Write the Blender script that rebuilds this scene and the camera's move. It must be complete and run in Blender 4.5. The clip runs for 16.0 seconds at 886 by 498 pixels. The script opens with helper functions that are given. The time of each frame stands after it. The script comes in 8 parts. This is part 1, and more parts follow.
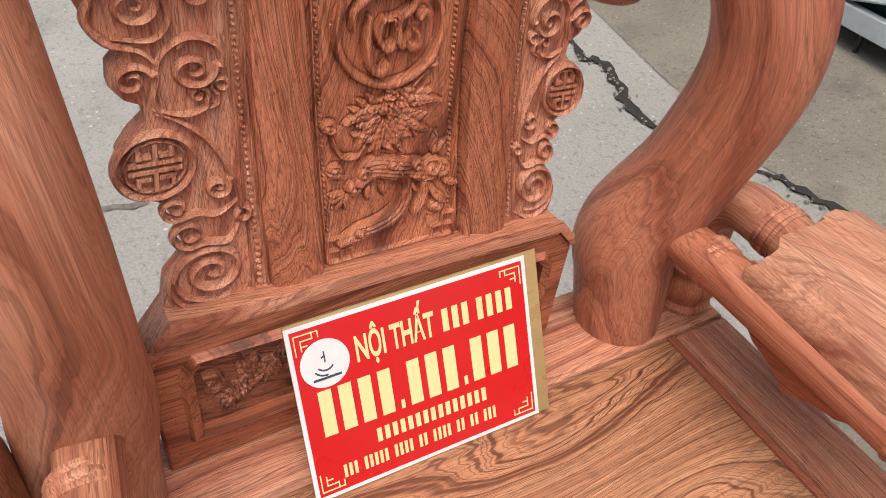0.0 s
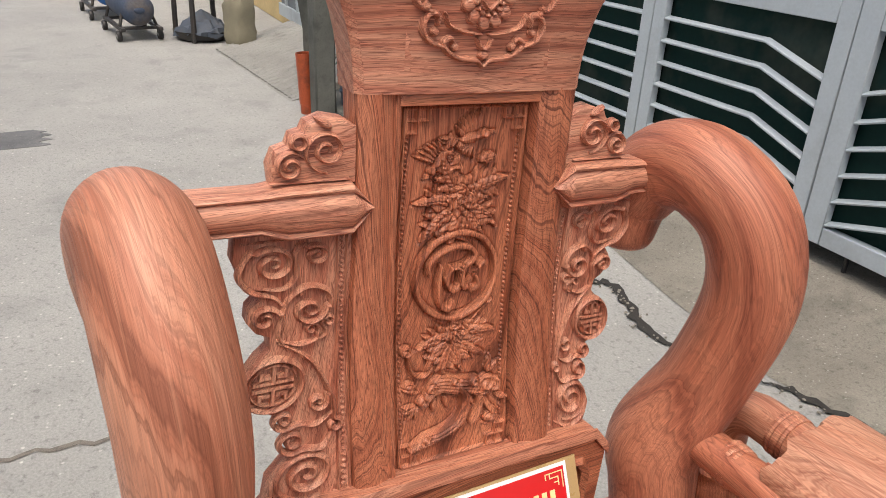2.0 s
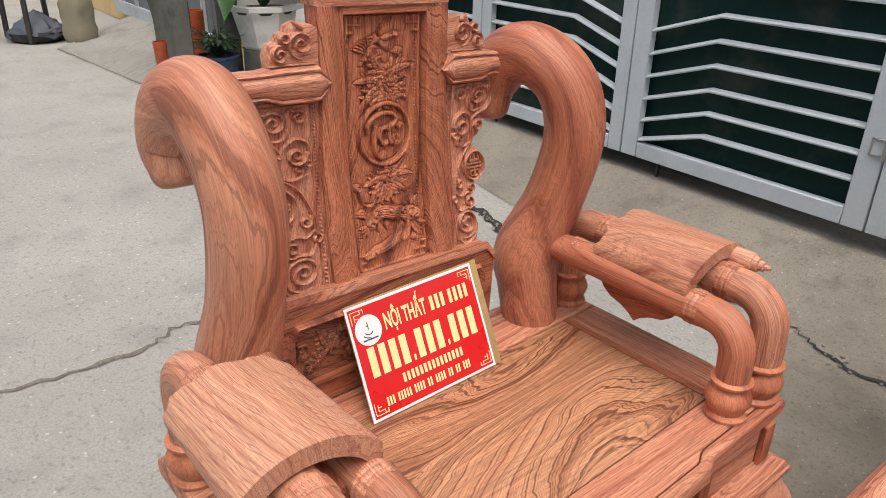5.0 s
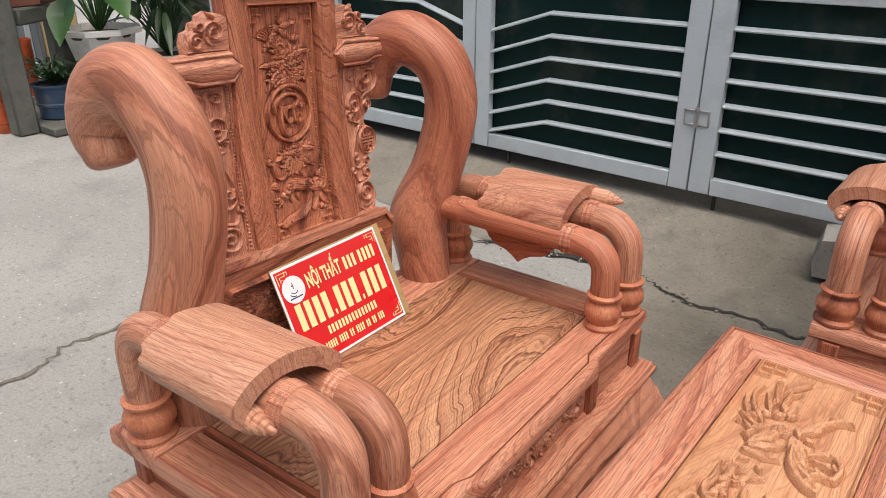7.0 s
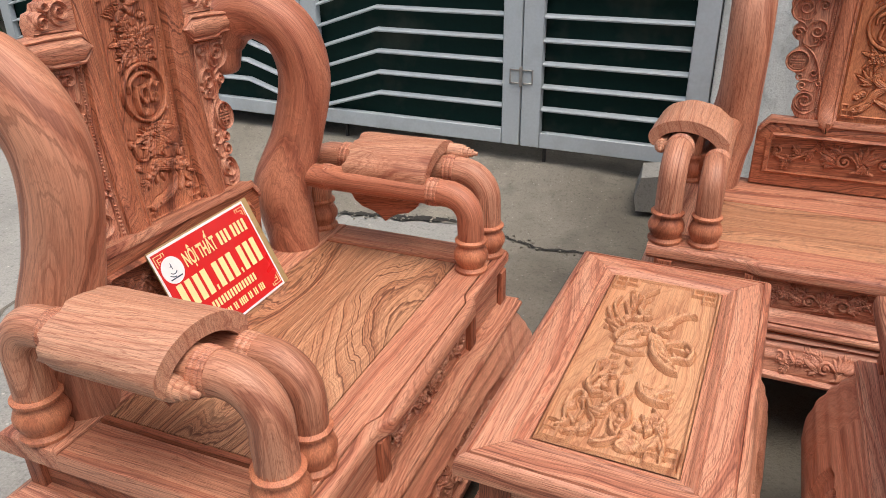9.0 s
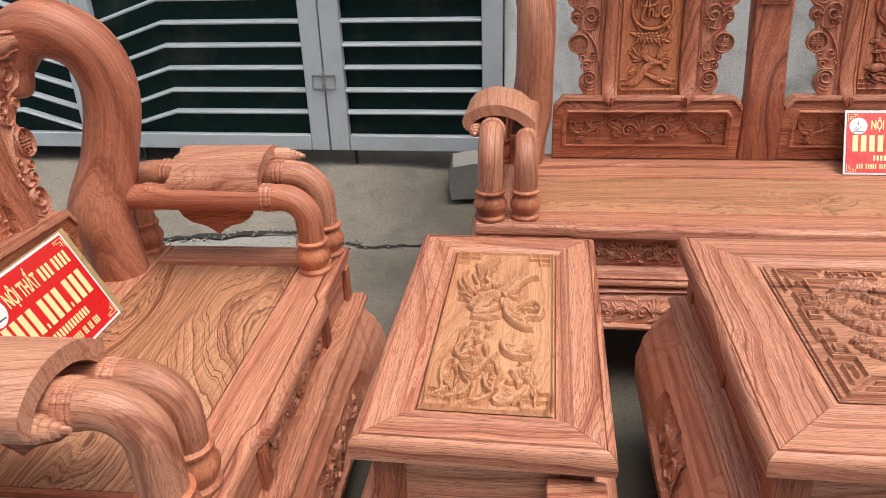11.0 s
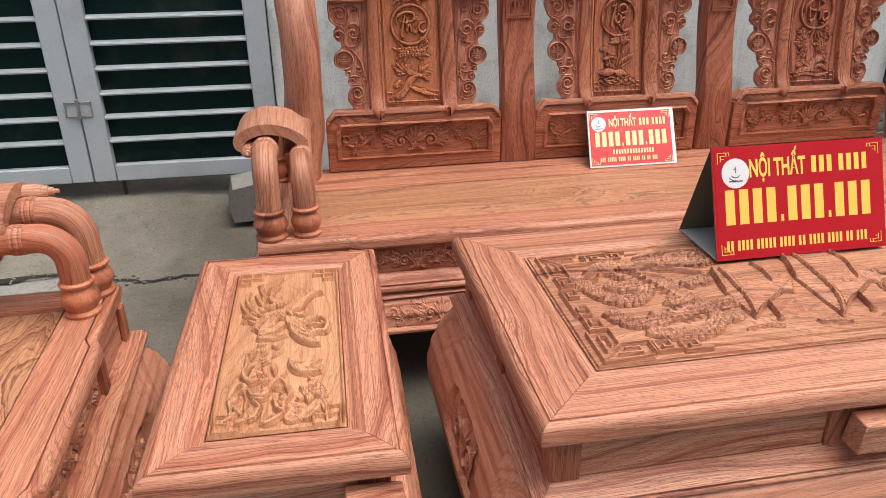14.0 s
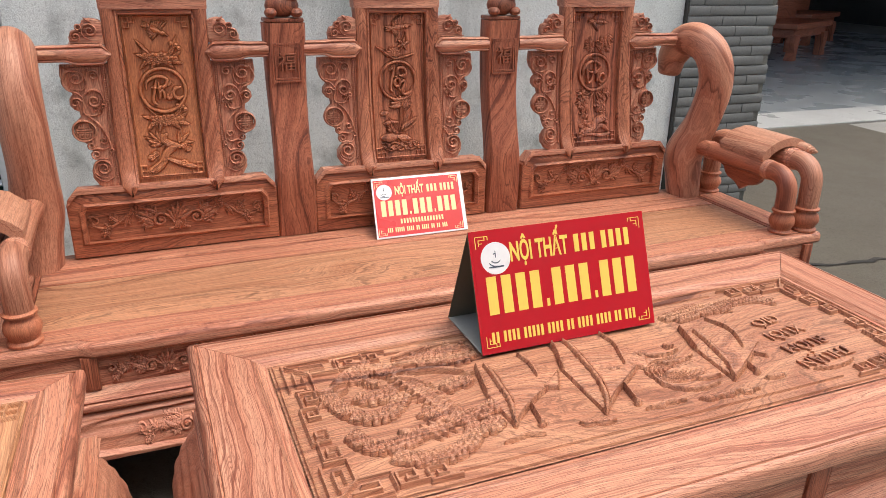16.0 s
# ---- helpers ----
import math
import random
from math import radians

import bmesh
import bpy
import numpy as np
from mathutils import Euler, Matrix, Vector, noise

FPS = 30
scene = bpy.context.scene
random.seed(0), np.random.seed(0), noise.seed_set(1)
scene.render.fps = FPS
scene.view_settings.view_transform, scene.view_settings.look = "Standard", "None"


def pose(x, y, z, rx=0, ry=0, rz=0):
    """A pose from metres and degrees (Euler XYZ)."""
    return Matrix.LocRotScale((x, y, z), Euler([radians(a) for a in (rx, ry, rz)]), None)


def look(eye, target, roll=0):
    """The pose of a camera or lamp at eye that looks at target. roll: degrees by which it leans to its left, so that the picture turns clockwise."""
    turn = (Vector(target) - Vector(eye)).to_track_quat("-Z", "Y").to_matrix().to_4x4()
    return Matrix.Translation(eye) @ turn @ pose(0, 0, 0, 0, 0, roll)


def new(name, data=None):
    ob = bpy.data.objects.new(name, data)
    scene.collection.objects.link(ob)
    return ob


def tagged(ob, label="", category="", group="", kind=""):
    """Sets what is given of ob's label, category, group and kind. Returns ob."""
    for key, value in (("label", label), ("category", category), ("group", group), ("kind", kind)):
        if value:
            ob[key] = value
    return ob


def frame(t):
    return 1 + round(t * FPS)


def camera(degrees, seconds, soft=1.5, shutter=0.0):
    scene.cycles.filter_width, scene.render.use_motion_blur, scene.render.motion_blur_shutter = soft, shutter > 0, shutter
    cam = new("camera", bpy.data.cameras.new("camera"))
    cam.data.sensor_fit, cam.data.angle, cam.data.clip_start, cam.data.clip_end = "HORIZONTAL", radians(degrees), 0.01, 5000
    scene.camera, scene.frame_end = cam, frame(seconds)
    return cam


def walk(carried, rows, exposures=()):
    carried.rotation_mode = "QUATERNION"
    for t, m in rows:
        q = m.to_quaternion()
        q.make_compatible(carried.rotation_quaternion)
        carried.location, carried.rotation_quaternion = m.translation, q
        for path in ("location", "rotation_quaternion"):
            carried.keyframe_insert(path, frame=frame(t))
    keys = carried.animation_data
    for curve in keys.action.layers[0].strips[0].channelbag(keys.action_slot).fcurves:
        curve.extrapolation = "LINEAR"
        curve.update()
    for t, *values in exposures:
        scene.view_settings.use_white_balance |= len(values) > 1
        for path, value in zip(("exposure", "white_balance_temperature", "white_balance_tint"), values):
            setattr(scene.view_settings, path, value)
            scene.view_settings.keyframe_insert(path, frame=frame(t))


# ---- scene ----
cam = camera(62.0, 16.0, 0.6)
PATH = [
    (0, (-0.206, 0.095, 1.203), (-1.506, 0.808, -0.14), 4.9),
    (0.5, (-0.203, 0.084, 1.236), (-1.63, 0.827, 0.048), 4.4),
    (1, (-0.195, 0.075, 1.255), (-1.72, 0.836, 0.208), 3.6),
    (1.5, (-0.183, 0.055, 1.27), (-1.767, 0.836, 0.332), 3.1),
    (2, (-0.112, -0.013, 1.294), (-1.728, 0.79, 0.432), 2.8),
    (2.5, (0.002, -0.102, 1.307), (-1.622, 0.725, 0.483), 2.6),
    (3, (0.08, -0.148, 1.309), (-1.532, 0.705, 0.489), 2.2),
    (3.5, (0.176, -0.208, 1.295), (-1.407, 0.68, 0.455), 1.9),
    (4, (0.226, -0.267, 1.287), (-1.3, 0.678, 0.406), 1.6),
    (4.2, (0.234, -0.276, 1.288), (-1.27, 0.697, 0.397), 1.5),
    (6.3, (0.251, -0.487, 1.251), (-0.979, 0.861, 0.433), -0.2),
    (6.5, (0.273, -0.502, 1.248), (-0.932, 0.867, 0.428), -0.2),
    (7, (0.326, -0.562, 1.247), (-0.82, 0.854, 0.421), -0.1),
    (7.5, (0.353, -0.616, 1.243), (-0.73, 0.841, 0.403), -0.2),
    (8, (0.37, -0.636, 1.242), (-0.628, 0.872, 0.387), -0.4),
    (8.2, (0.36, -0.625, 1.239), (-0.589, 0.906, 0.371), -0.2),
    (8.5, (0.35, -0.643, 1.235), (-0.537, 0.923, 0.363), -0.5),
    (9, (0.306, -0.679, 1.241), (-0.45, 0.949, 0.359), -0.9),
    (9.5, (0.273, -0.706, 1.238), (-0.339, 0.98, 0.353), -1.2),
    (10, (0.251, -0.729, 1.234), (-0.223, 1.003, 0.353), -1.6),
    (10.2, (0.253, -0.736, 1.234), (-0.176, 1.01, 0.357), -1.9),
    (12.3, (0.248, -0.761, 1.212), (0.176, 1.035, 0.336), -1.3),
    (12.5, (0.247, -0.77, 1.219), (0.2, 1.023, 0.334), -1.5),
    (13, (0.25, -0.769, 1.216), (0.287, 1.021, 0.326), -1.2),
    (13.5, (0.266, -0.771, 1.226), (0.408, 1.022, 0.349), -1.0),
    (14, (0.285, -0.769, 1.235), (0.559, 1.022, 0.389), -0.6),
    (14.5, (0.31, -0.762, 1.241), (0.72, 1.02, 0.433), -0.3),
    (15, (0.361, -0.719, 1.249), (0.892, 1.046, 0.473), 0.3),
    (15.5, (0.452, -0.649, 1.253), (1.07, 1.098, 0.502), 0.8),
    (16, (0.531, -0.61, 1.255), (1.207, 1.123, 0.52), 1.2),
]
walk(cam, [(t, look(eye, target, roll)) for t, eye, target, roll in PATH], [(0.0, 0.50), (0.6, 0.62), (4.0, 0.55), (9.5, 0.55), (12.6, 0.55), (14.5, 0.58), (16.0, 0.63)])


# ---------------------------------------------------------------- light
world = bpy.data.worlds.new("sky")
world.use_nodes = True
scene.world = world
wn = world.node_tree
sky = wn.nodes.new("ShaderNodeTexSky")
sky.sky_type, sky.sun_disc = "NISHITA", False
sky.sun_elevation, sky.sun_rotation = radians(70), radians(120)
sky.air_density, sky.dust_density, sky.ozone_density = 1.0, 6.0, 1.0
wn.links.new(sky.outputs[0], wn.nodes["Background"].inputs[0])
wn.nodes["Background"].inputs[1].default_value = 0.15
sun = new("sun", bpy.data.lights.new("sun", "SUN"))
sun.data.energy, sun.data.angle, sun.data.color = 1.0, radians(60), (1.0, 0.95, 0.86)
sun.matrix_world = look((1.9, -1.1, 6.2), (0, 0, 0))


# ---------------------------------------------------------------- materials
def material(name):
    mat = bpy.data.materials.new(name)
    mat.use_nodes = True
    nt = mat.node_tree
    return mat, nt, nt.nodes["Principled BSDF"]


def math_node(nt, op, a, b=None):
    n = nt.nodes.new("ShaderNodeMath")
    n.operation = op
    for i, v in enumerate((a, b)):
        if v is None:
            continue
        if isinstance(v, (int, float)):
            n.inputs[i].default_value = v
        else:
            nt.links.new(v, n.inputs[i])
    return n.outputs[0]


def vec_node(nt, op, a, b):
    n = nt.nodes.new("ShaderNodeVectorMath")
    n.operation = op
    for i, v in enumerate((a, b)):
        if isinstance(v, tuple):
            n.inputs[i].default_value = v
        else:
            nt.links.new(v, n.inputs[i])
    return n.outputs[0]


def noise_node(nt, vec, scale, detail=2.0, rough=0.5):
    n = nt.nodes.new("ShaderNodeTexNoise")
    n.inputs["Scale"].default_value, n.inputs["Detail"].default_value = scale, detail
    n.inputs["Roughness"].default_value = rough
    nt.links.new(vec, n.inputs["Vector"])
    return n.outputs[0]


def ramp_node(nt, fac, stops):
    n = nt.nodes.new("ShaderNodeValToRGB")
    while len(n.color_ramp.elements) < len(stops):
        n.color_ramp.elements.new(0.5)
    for e, (p, c) in zip(n.color_ramp.elements, stops):
        e.position = p
        e.color = (c, c, c, 1) if isinstance(c, (int, float)) else (*c, 1)
    nt.links.new(fac, n.inputs[0])
    return n.outputs[0]


def mix_node(nt, fac, a, b, kind="MIX"):
    n = nt.nodes.new("ShaderNodeMix")
    n.data_type, n.blend_type = "RGBA", kind
    for i, v in ((0, fac), (6, a), (7, b)):
        if isinstance(v, (int, float)):
            n.inputs[i].default_value = v
        elif isinstance(v, tuple):
            n.inputs[i].default_value = (*v, 1)
        else:
            nt.links.new(v, n.inputs[i])
    return n.outputs[2]


def bump_node(nt, bsdf, height, strength, distance):
    n = nt.nodes.new("ShaderNodeBump")
    n.inputs["Strength"].default_value, n.inputs["Distance"].default_value = strength, distance
    nt.links.new(height, n.inputs["Height"])
    nt.links.new(n.outputs[0], bsdf.inputs["Normal"])


def coords(nt, shift=True, bent=False):
    if bent:
        at = nt.nodes.new("ShaderNodeAttribute")
        at.attribute_name = "grain"
        tc = at.outputs["Vector"]
    else:
        tc = nt.nodes.new("ShaderNodeTexCoord").outputs["Object"]
    if not shift:
        return tc
    info = nt.nodes.new("ShaderNodeObjectInfo").outputs["Random"]
    comb = nt.nodes.new("ShaderNodeCombineXYZ")
    for i, k in enumerate((17.0, 29.0, 11.0)):
        nt.links.new(math_node(nt, "MULTIPLY", info, k), comb.inputs[i])
    return vec_node(nt, "ADD", tc, comb.outputs[0])


def line_noise(nt, w, scale, detail=2.0, rough=0.5):
    n = nt.nodes.new("ShaderNodeTexNoise")
    n.noise_dimensions = "1D"
    n.inputs["Scale"].default_value, n.inputs["Detail"].default_value = scale, detail
    n.inputs["Roughness"].default_value = rough
    nt.links.new(w, n.inputs["W"])
    return n.outputs[0]


def between(a, b, f):
    return tuple(x + (y - x) * f for x, y in zip(a, b))


def wood(name, axis, pale, mid, dark, rings=38.0, swirl=11.0, streak=0.5, rough=0.42, bent=False, vein=0.62, tone=(0.78, 1.14), dashes=0.6, wave=1.7):
    """Raw sanded hardwood with its grain along one axis: uneven growth bands that arch where the cut meets them, dark veins, pores and fibre."""
    mat, nt, bsdf = material(name)
    pos = coords(nt, True, bent)
    k = "xyz".index(axis)

    def stretch(along, across):
        s = [across] * 3
        s[k] = along
        return vec_node(nt, "MULTIPLY", pos, tuple(s))

    bend = noise_node(nt, stretch(1.25, 4.0), 1.0, 1.0, 0.4)
    drift = noise_node(nt, stretch(4.0, 13.0), 1.0, 2.0, 0.5)
    ripple = noise_node(nt, stretch(9.0, 90.0), 1.0, 2.0, 0.55)
    sep = nt.nodes.new("ShaderNodeSeparateXYZ")
    nt.links.new(pos, sep.inputs[0])
    a, b = [sep.outputs[i] for i in range(3) if i != k]
    sweep = math_node(nt, "ADD", math_node(nt, "MULTIPLY", a, rings), math_node(nt, "MULTIPLY", b, rings * 0.8))
    phase = math_node(nt, "ADD", sweep, math_node(nt, "MULTIPLY", bend, swirl))
    phase = math_node(nt, "ADD", phase, math_node(nt, "MULTIPLY", drift, wave))
    phase = math_node(nt, "ADD", phase, math_node(nt, "MULTIPLY", ripple, 0.30))
    figure = line_noise(nt, phase, 1.15, 3.0, 0.62)
    lines = line_noise(nt, phase, 8.5, 1.5, 0.5)
    hairs = line_noise(nt, phase, 24.0, 1.0, 0.5)
    patches = noise_node(nt, stretch(0.9, 5.0), 1.0, 2.0)
    fibre = noise_node(nt, stretch(8.0, 560.0), 1.0, 3.0, 0.65)
    streaks = noise_node(nt, stretch(2.4, 150.0), 1.0, 3.0, 0.6)
    pore = ramp_node(nt, noise_node(nt, stretch(42.0, 880.0), 1.0, 1.0), ((0.585, 0.0), (0.66, 1.0)))
    col = ramp_node(nt, figure, ((0.30, between(dark, mid, 0.70)), (0.41, mid), (0.52, between(mid, pale, 0.6)), (0.68, pale)))
    col = mix_node(nt, math_node(nt, "MULTIPLY", ramp_node(nt, figure, ((0.31, 1.0), (0.375, 0.0))), vein), col, dark)
    col = mix_node(nt, math_node(nt, "MULTIPLY", ramp_node(nt, lines, ((0.32, 1.0), (0.47, 0.0))), streak), col, dark)
    col = mix_node(nt, math_node(nt, "MULTIPLY", ramp_node(nt, hairs, ((0.34, 1.0), (0.48, 0.0))), 0.7 * streak), col, dark)
    col = mix_node(nt, ramp_node(nt, streaks, ((0.54, 0.0), (0.68, 0.7 * dashes))), col, dark)
    col = mix_node(nt, ramp_node(nt, streaks, ((0.32, 0.30), (0.44, 0.0))), col, pale)
    col = mix_node(nt, math_node(nt, "MULTIPLY", pore, dashes), col, dark)
    col = mix_node(nt, 1.0, col, ramp_node(nt, fibre, ((0.32, tone[0] * 0.93), (0.68, tone[1] * 1.06))), "MULTIPLY")
    col = mix_node(nt, 1.0, col, ramp_node(nt, patches, ((0.34, (0.88, 0.84, 0.82)), (0.66, (1.06, 1.07, 1.07)))), "MULTIPLY")
    info = nt.nodes.new("ShaderNodeObjectInfo").outputs["Random"]
    col = mix_node(nt, 1.0, col, ramp_node(nt, info, ((0.0, (0.93, 0.88, 0.86)), (1.0, (1.05, 1.08, 1.09)))), "MULTIPLY")
    nt.links.new(col, bsdf.inputs["Base Color"])
    nt.links.new(ramp_node(nt, streaks, ((0.3, rough - 0.06), (0.7, rough + 0.12))), bsdf.inputs["Roughness"])
    bsdf.inputs["Specular IOR Level"].default_value = 0.42
    height = math_node(nt, "ADD", fibre, math_node(nt, "MULTIPLY", pore, -1.0))
    bump_node(nt, bsdf, height, 0.3, 0.0010)
    return mat


def painted(name, color, rough=0.45, spot=0.15, scale=6.0, metal=0.0, bump=0.15, dirt=(0.2, 0.17, 0.14), grime=0.25):
    """A painted, moulded or cast surface with faint mottling and grime in patches."""
    mat, nt, bsdf = material(name)
    pos = coords(nt)
    big = noise_node(nt, pos, scale, 4.0, 0.6)
    fine = noise_node(nt, pos, scale * 18, 3.0, 0.6)
    col = mix_node(nt, math_node(nt, "MULTIPLY", ramp_node(nt, big, ((0.5, 0.0), (0.75, 1.0))), grime), color, dirt)
    col = mix_node(nt, 1.0, col, ramp_node(nt, fine, ((0.25, 1.0 - spot), (0.75, 1.0 + spot))), "MULTIPLY")
    nt.links.new(col, bsdf.inputs["Base Color"])
    nt.links.new(ramp_node(nt, big, ((0.3, max(0.05, rough - 0.1)), (0.7, min(1.0, rough + 0.15)))), bsdf.inputs["Roughness"])
    bsdf.inputs["Metallic"].default_value = metal
    bump_node(nt, bsdf, fine, bump, 0.002)
    return mat


def concrete(name, pale, mid, dark, scale=1.0, aggregate=0.5, soak_shade=None, runs=0.0):
    """Worn cement: cloudy patches, stains, scattered pale stones and a rough skin."""
    mat, nt, bsdf = material(name)
    pos = coords(nt, False)
    cloud = noise_node(nt, pos, 0.9 * scale, 5.0, 0.62)
    stain = noise_node(nt, pos, 3.3 * scale, 4.0, 0.6)
    grit = noise_node(nt, pos, 130.0 * scale, 3.0, 0.7)
    stones = nt.nodes.new("ShaderNodeTexVoronoi")
    stones.inputs["Scale"].default_value = 34.0 * scale
    nt.links.new(pos, stones.inputs["Vector"])
    chip = ramp_node(nt, stones.outputs["Distance"], ((0.10, 1.0), (0.19, 0.0)))
    pick = ramp_node(nt, stones.outputs["Color"], ((0.62, 0.0), (0.66, 1.0)))
    col = mix_node(nt, ramp_node(nt, cloud, ((0.35, 0.0), (0.66, 1.0))), mid, pale)
    col = mix_node(nt, math_node(nt, "MULTIPLY", ramp_node(nt, stain, ((0.52, 0.0), (0.74, 1.0))), 0.55), col, dark)
    col = mix_node(nt, math_node(nt, "MULTIPLY", math_node(nt, "MULTIPLY", chip, pick), aggregate), col, (0.55, 0.53, 0.49))
    col = mix_node(nt, 1.0, col, ramp_node(nt, grit, ((0.25, 0.76), (0.75, 1.2))), "MULTIPLY")
    if soak_shade:
        # broad darkening towards +x with a ragged edge, wet stain and painted shade together
        sep = nt.nodes.new("ShaderNodeSeparateXYZ")
        nt.links.new(pos, sep.inputs[0])
        reach = math_node(nt, "ADD", sep.outputs[0], math_node(nt, "MULTIPLY", math_node(nt, "ADD", noise_node(nt, pos, 1.7, 5.0, 0.6), -0.5), 1.3))
        reach = math_node(nt, "ADD", math_node(nt, "MULTIPLY", reach, 0.2), 0.5)
        col = mix_node(nt, ramp_node(nt, reach, ((soak_shade[0] * 0.2 + 0.5, 0.0), (soak_shade[1] * 0.2 + 0.5, 0.85))), col, soak_shade[2])
    speck = noise_node(nt, pos, 46.0 * scale, 3.0, 0.65)
    col = mix_node(nt, 1.0, col, ramp_node(nt, speck, ((0.32, 0.74), (0.46, 1.03))), "MULTIPLY")
    if runs:
        down = noise_node(nt, vec_node(nt, "MULTIPLY", pos, (5.0, 5.0, 0.7)), 1.0, 4.0, 0.6)
        col = mix_node(nt, ramp_node(nt, down, ((0.50, 0.0), (0.70, runs))), col, dark)
    nt.links.new(col, bsdf.inputs["Base Color"])
    nt.links.new(ramp_node(nt, stain, ((0.4, 0.86), (0.75, 0.62))), bsdf.inputs["Roughness"])
    bsdf.inputs["Specular IOR Level"].default_value = 0.25
    bump_node(nt, bsdf, math_node(nt, "ADD", grit, math_node(nt, "ADD", stain, speck)), 0.55, 0.005)
    return mat


def foliage(name, pale, dark):
    mat, nt, bsdf = material(name)
    pos = coords(nt)
    n = noise_node(nt, pos, 9.0, 3.0)
    isl = nt.nodes.new("ShaderNodeNewGeometry").outputs["Random Per Island"]
    col = mix_node(nt, isl, dark, pale)
    col = mix_node(nt, 1.0, col, ramp_node(nt, n, ((0.3, 0.7), (0.7, 1.2))), "MULTIPLY")
    nt.links.new(col, bsdf.inputs["Base Color"])
    bsdf.inputs["Roughness"].default_value = 0.4
    return mat


PINK = ((0.68, 0.35, 0.225), (0.56, 0.223, 0.136), (0.144, 0.035, 0.021))
RED = ((0.494, 0.177, 0.097), (0.38, 0.122, 0.066), (0.101, 0.027, 0.016))
ORANGE = ((0.618, 0.243, 0.128), (0.48, 0.162, 0.084), (0.122, 0.037, 0.02))
TAN = ((0.67, 0.386, 0.229), (0.54, 0.262, 0.148), (0.137, 0.049, 0.026))
GOLD = ((0.66, 0.37, 0.205), (0.56, 0.270, 0.142), (0.28, 0.10, 0.048))
BROWN = ((0.453, 0.173, 0.095), (0.33, 0.11, 0.062), (0.072, 0.024, 0.016))
SEAT = ((0.587, 0.309, 0.175), (0.44, 0.196, 0.104), (0.122, 0.042, 0.022))
SMOKE = ((0.66, 0.355, 0.212), (0.50, 0.222, 0.130), (0.12, 0.040, 0.026))
W = {}
for ax in "xyz":
    W["pink", ax] = wood("rosewood_pink_" + ax, ax, *PINK, rings=46, streak=0.46, swirl=8.0, vein=0.30)
    W["amber", ax] = wood("rosewood_amber_" + ax, ax, (0.60, 0.245, 0.112), (0.50, 0.180, 0.080), (0.20, 0.060, 0.030), rings=22, streak=0.3, vein=0.4)
    W["red", ax] = wood("rosewood_red_" + ax, ax, *RED, rings=34, streak=0.5)
    W["orange", ax] = wood("rosewood_orange_" + ax, ax, *ORANGE, rings=40, swirl=12, streak=0.65)
    W["tan", ax] = wood("rosewood_tan_" + ax, ax, *TAN, rings=26, swirl=13, streak=0.6)
    W["gold", ax] = wood("rosewood_gold_" + ax, ax, *GOLD, rings=20, swirl=10, streak=0.5, vein=0.45, tone=(0.84, 1.1), dashes=0.3)
    W["brown", ax] = wood("rosewood_brown_" + ax, ax, *BROWN, streak=0.7)
    W["seat", ax] = wood("rosewood_figured_" + ax, ax, *SEAT, rings=24, swirl=20, streak=0.85, vein=0.78)
    W["smoke", ax] = wood("rosewood_smoky_" + ax, ax, *SMOKE, rings=16, swirl=14, streak=0.5, vein=0.8)
POST = ((0.597, 0.283, 0.175), (0.44, 0.165, 0.095), (0.122, 0.036, 0.02))
DEEP = ((0.567, 0.235, 0.138), (0.43, 0.15, 0.086), (0.115, 0.03, 0.018))
W["post", "t"] = wood("rosewood_post", "z", *POST, rings=14, swirl=14, streak=0.30, bent=True, vein=0.26, tone=(0.86, 1.11), dashes=0.25)
W["deep", "t"] = wood("rosewood_deep", "z", *DEEP, rings=20, swirl=9, streak=0.34, bent=True, vein=0.26, tone=(0.84, 1.13), dashes=0.3)
W["pink", "t"] = wood("rosewood_pale", "z", (0.60, 0.305, 0.195), (0.50, 0.215, 0.130), (0.20, 0.055, 0.030), rings=26, swirl=11, streak=0.42, bent=True, vein=0.42, tone=(0.78, 1.16))
for ax in "xyz":
    W["belly", ax] = wood("rosewood_belly_" + ax, ax, (0.64, 0.325, 0.215), (0.56, 0.245, 0.156), (0.26, 0.085, 0.052), rings=44, swirl=9, streak=0.30, vein=0.14, dashes=0.45, tone=(0.84, 1.12))
W["arch", "z"] = wood("rosewood_arched", "z", (0.62, 0.262, 0.146), (0.50, 0.180, 0.096), (0.11, 0.030, 0.018), rings=34, swirl=30, streak=0.72, vein=0.35, wave=3.0)
W["comb", "y"] = wood("rosewood_combed_y", "y", (0.66, 0.335, 0.218), (0.55, 0.235, 0.145), (0.22, 0.060, 0.034), rings=34, swirl=6, streak=0.85, vein=0.3, dashes=0.7, wave=2.2)
W["turned", "z"] = wood("rosewood_turned", "z", *ORANGE, rings=22, swirl=10, streak=0.22, vein=0.28, tone=(0.84, 1.12), dashes=0.3)
W["pale", "x"] = wood("rosewood_light_x", "x", (0.67, 0.385, 0.257), (0.59, 0.295, 0.185), (0.27, 0.08, 0.046), rings=30, swirl=10, streak=0.5, vein=0.6)
M_CONCRETE = concrete("worn_concrete", (0.355, 0.352, 0.328), (0.295, 0.292, 0.274), (0.18, 0.178, 0.168), 1.0, 0.85)
# damp slab colour; its dark end also paints in shade among the furniture
M_DAMP_SHADE = concrete("damp_shaded_concrete", (0.285, 0.265, 0.222), (0.190, 0.174, 0.144), (0.06, 0.056, 0.046), 1.6, 0.5, (-0.75, 0.15, (0.085, 0.077, 0.060)))
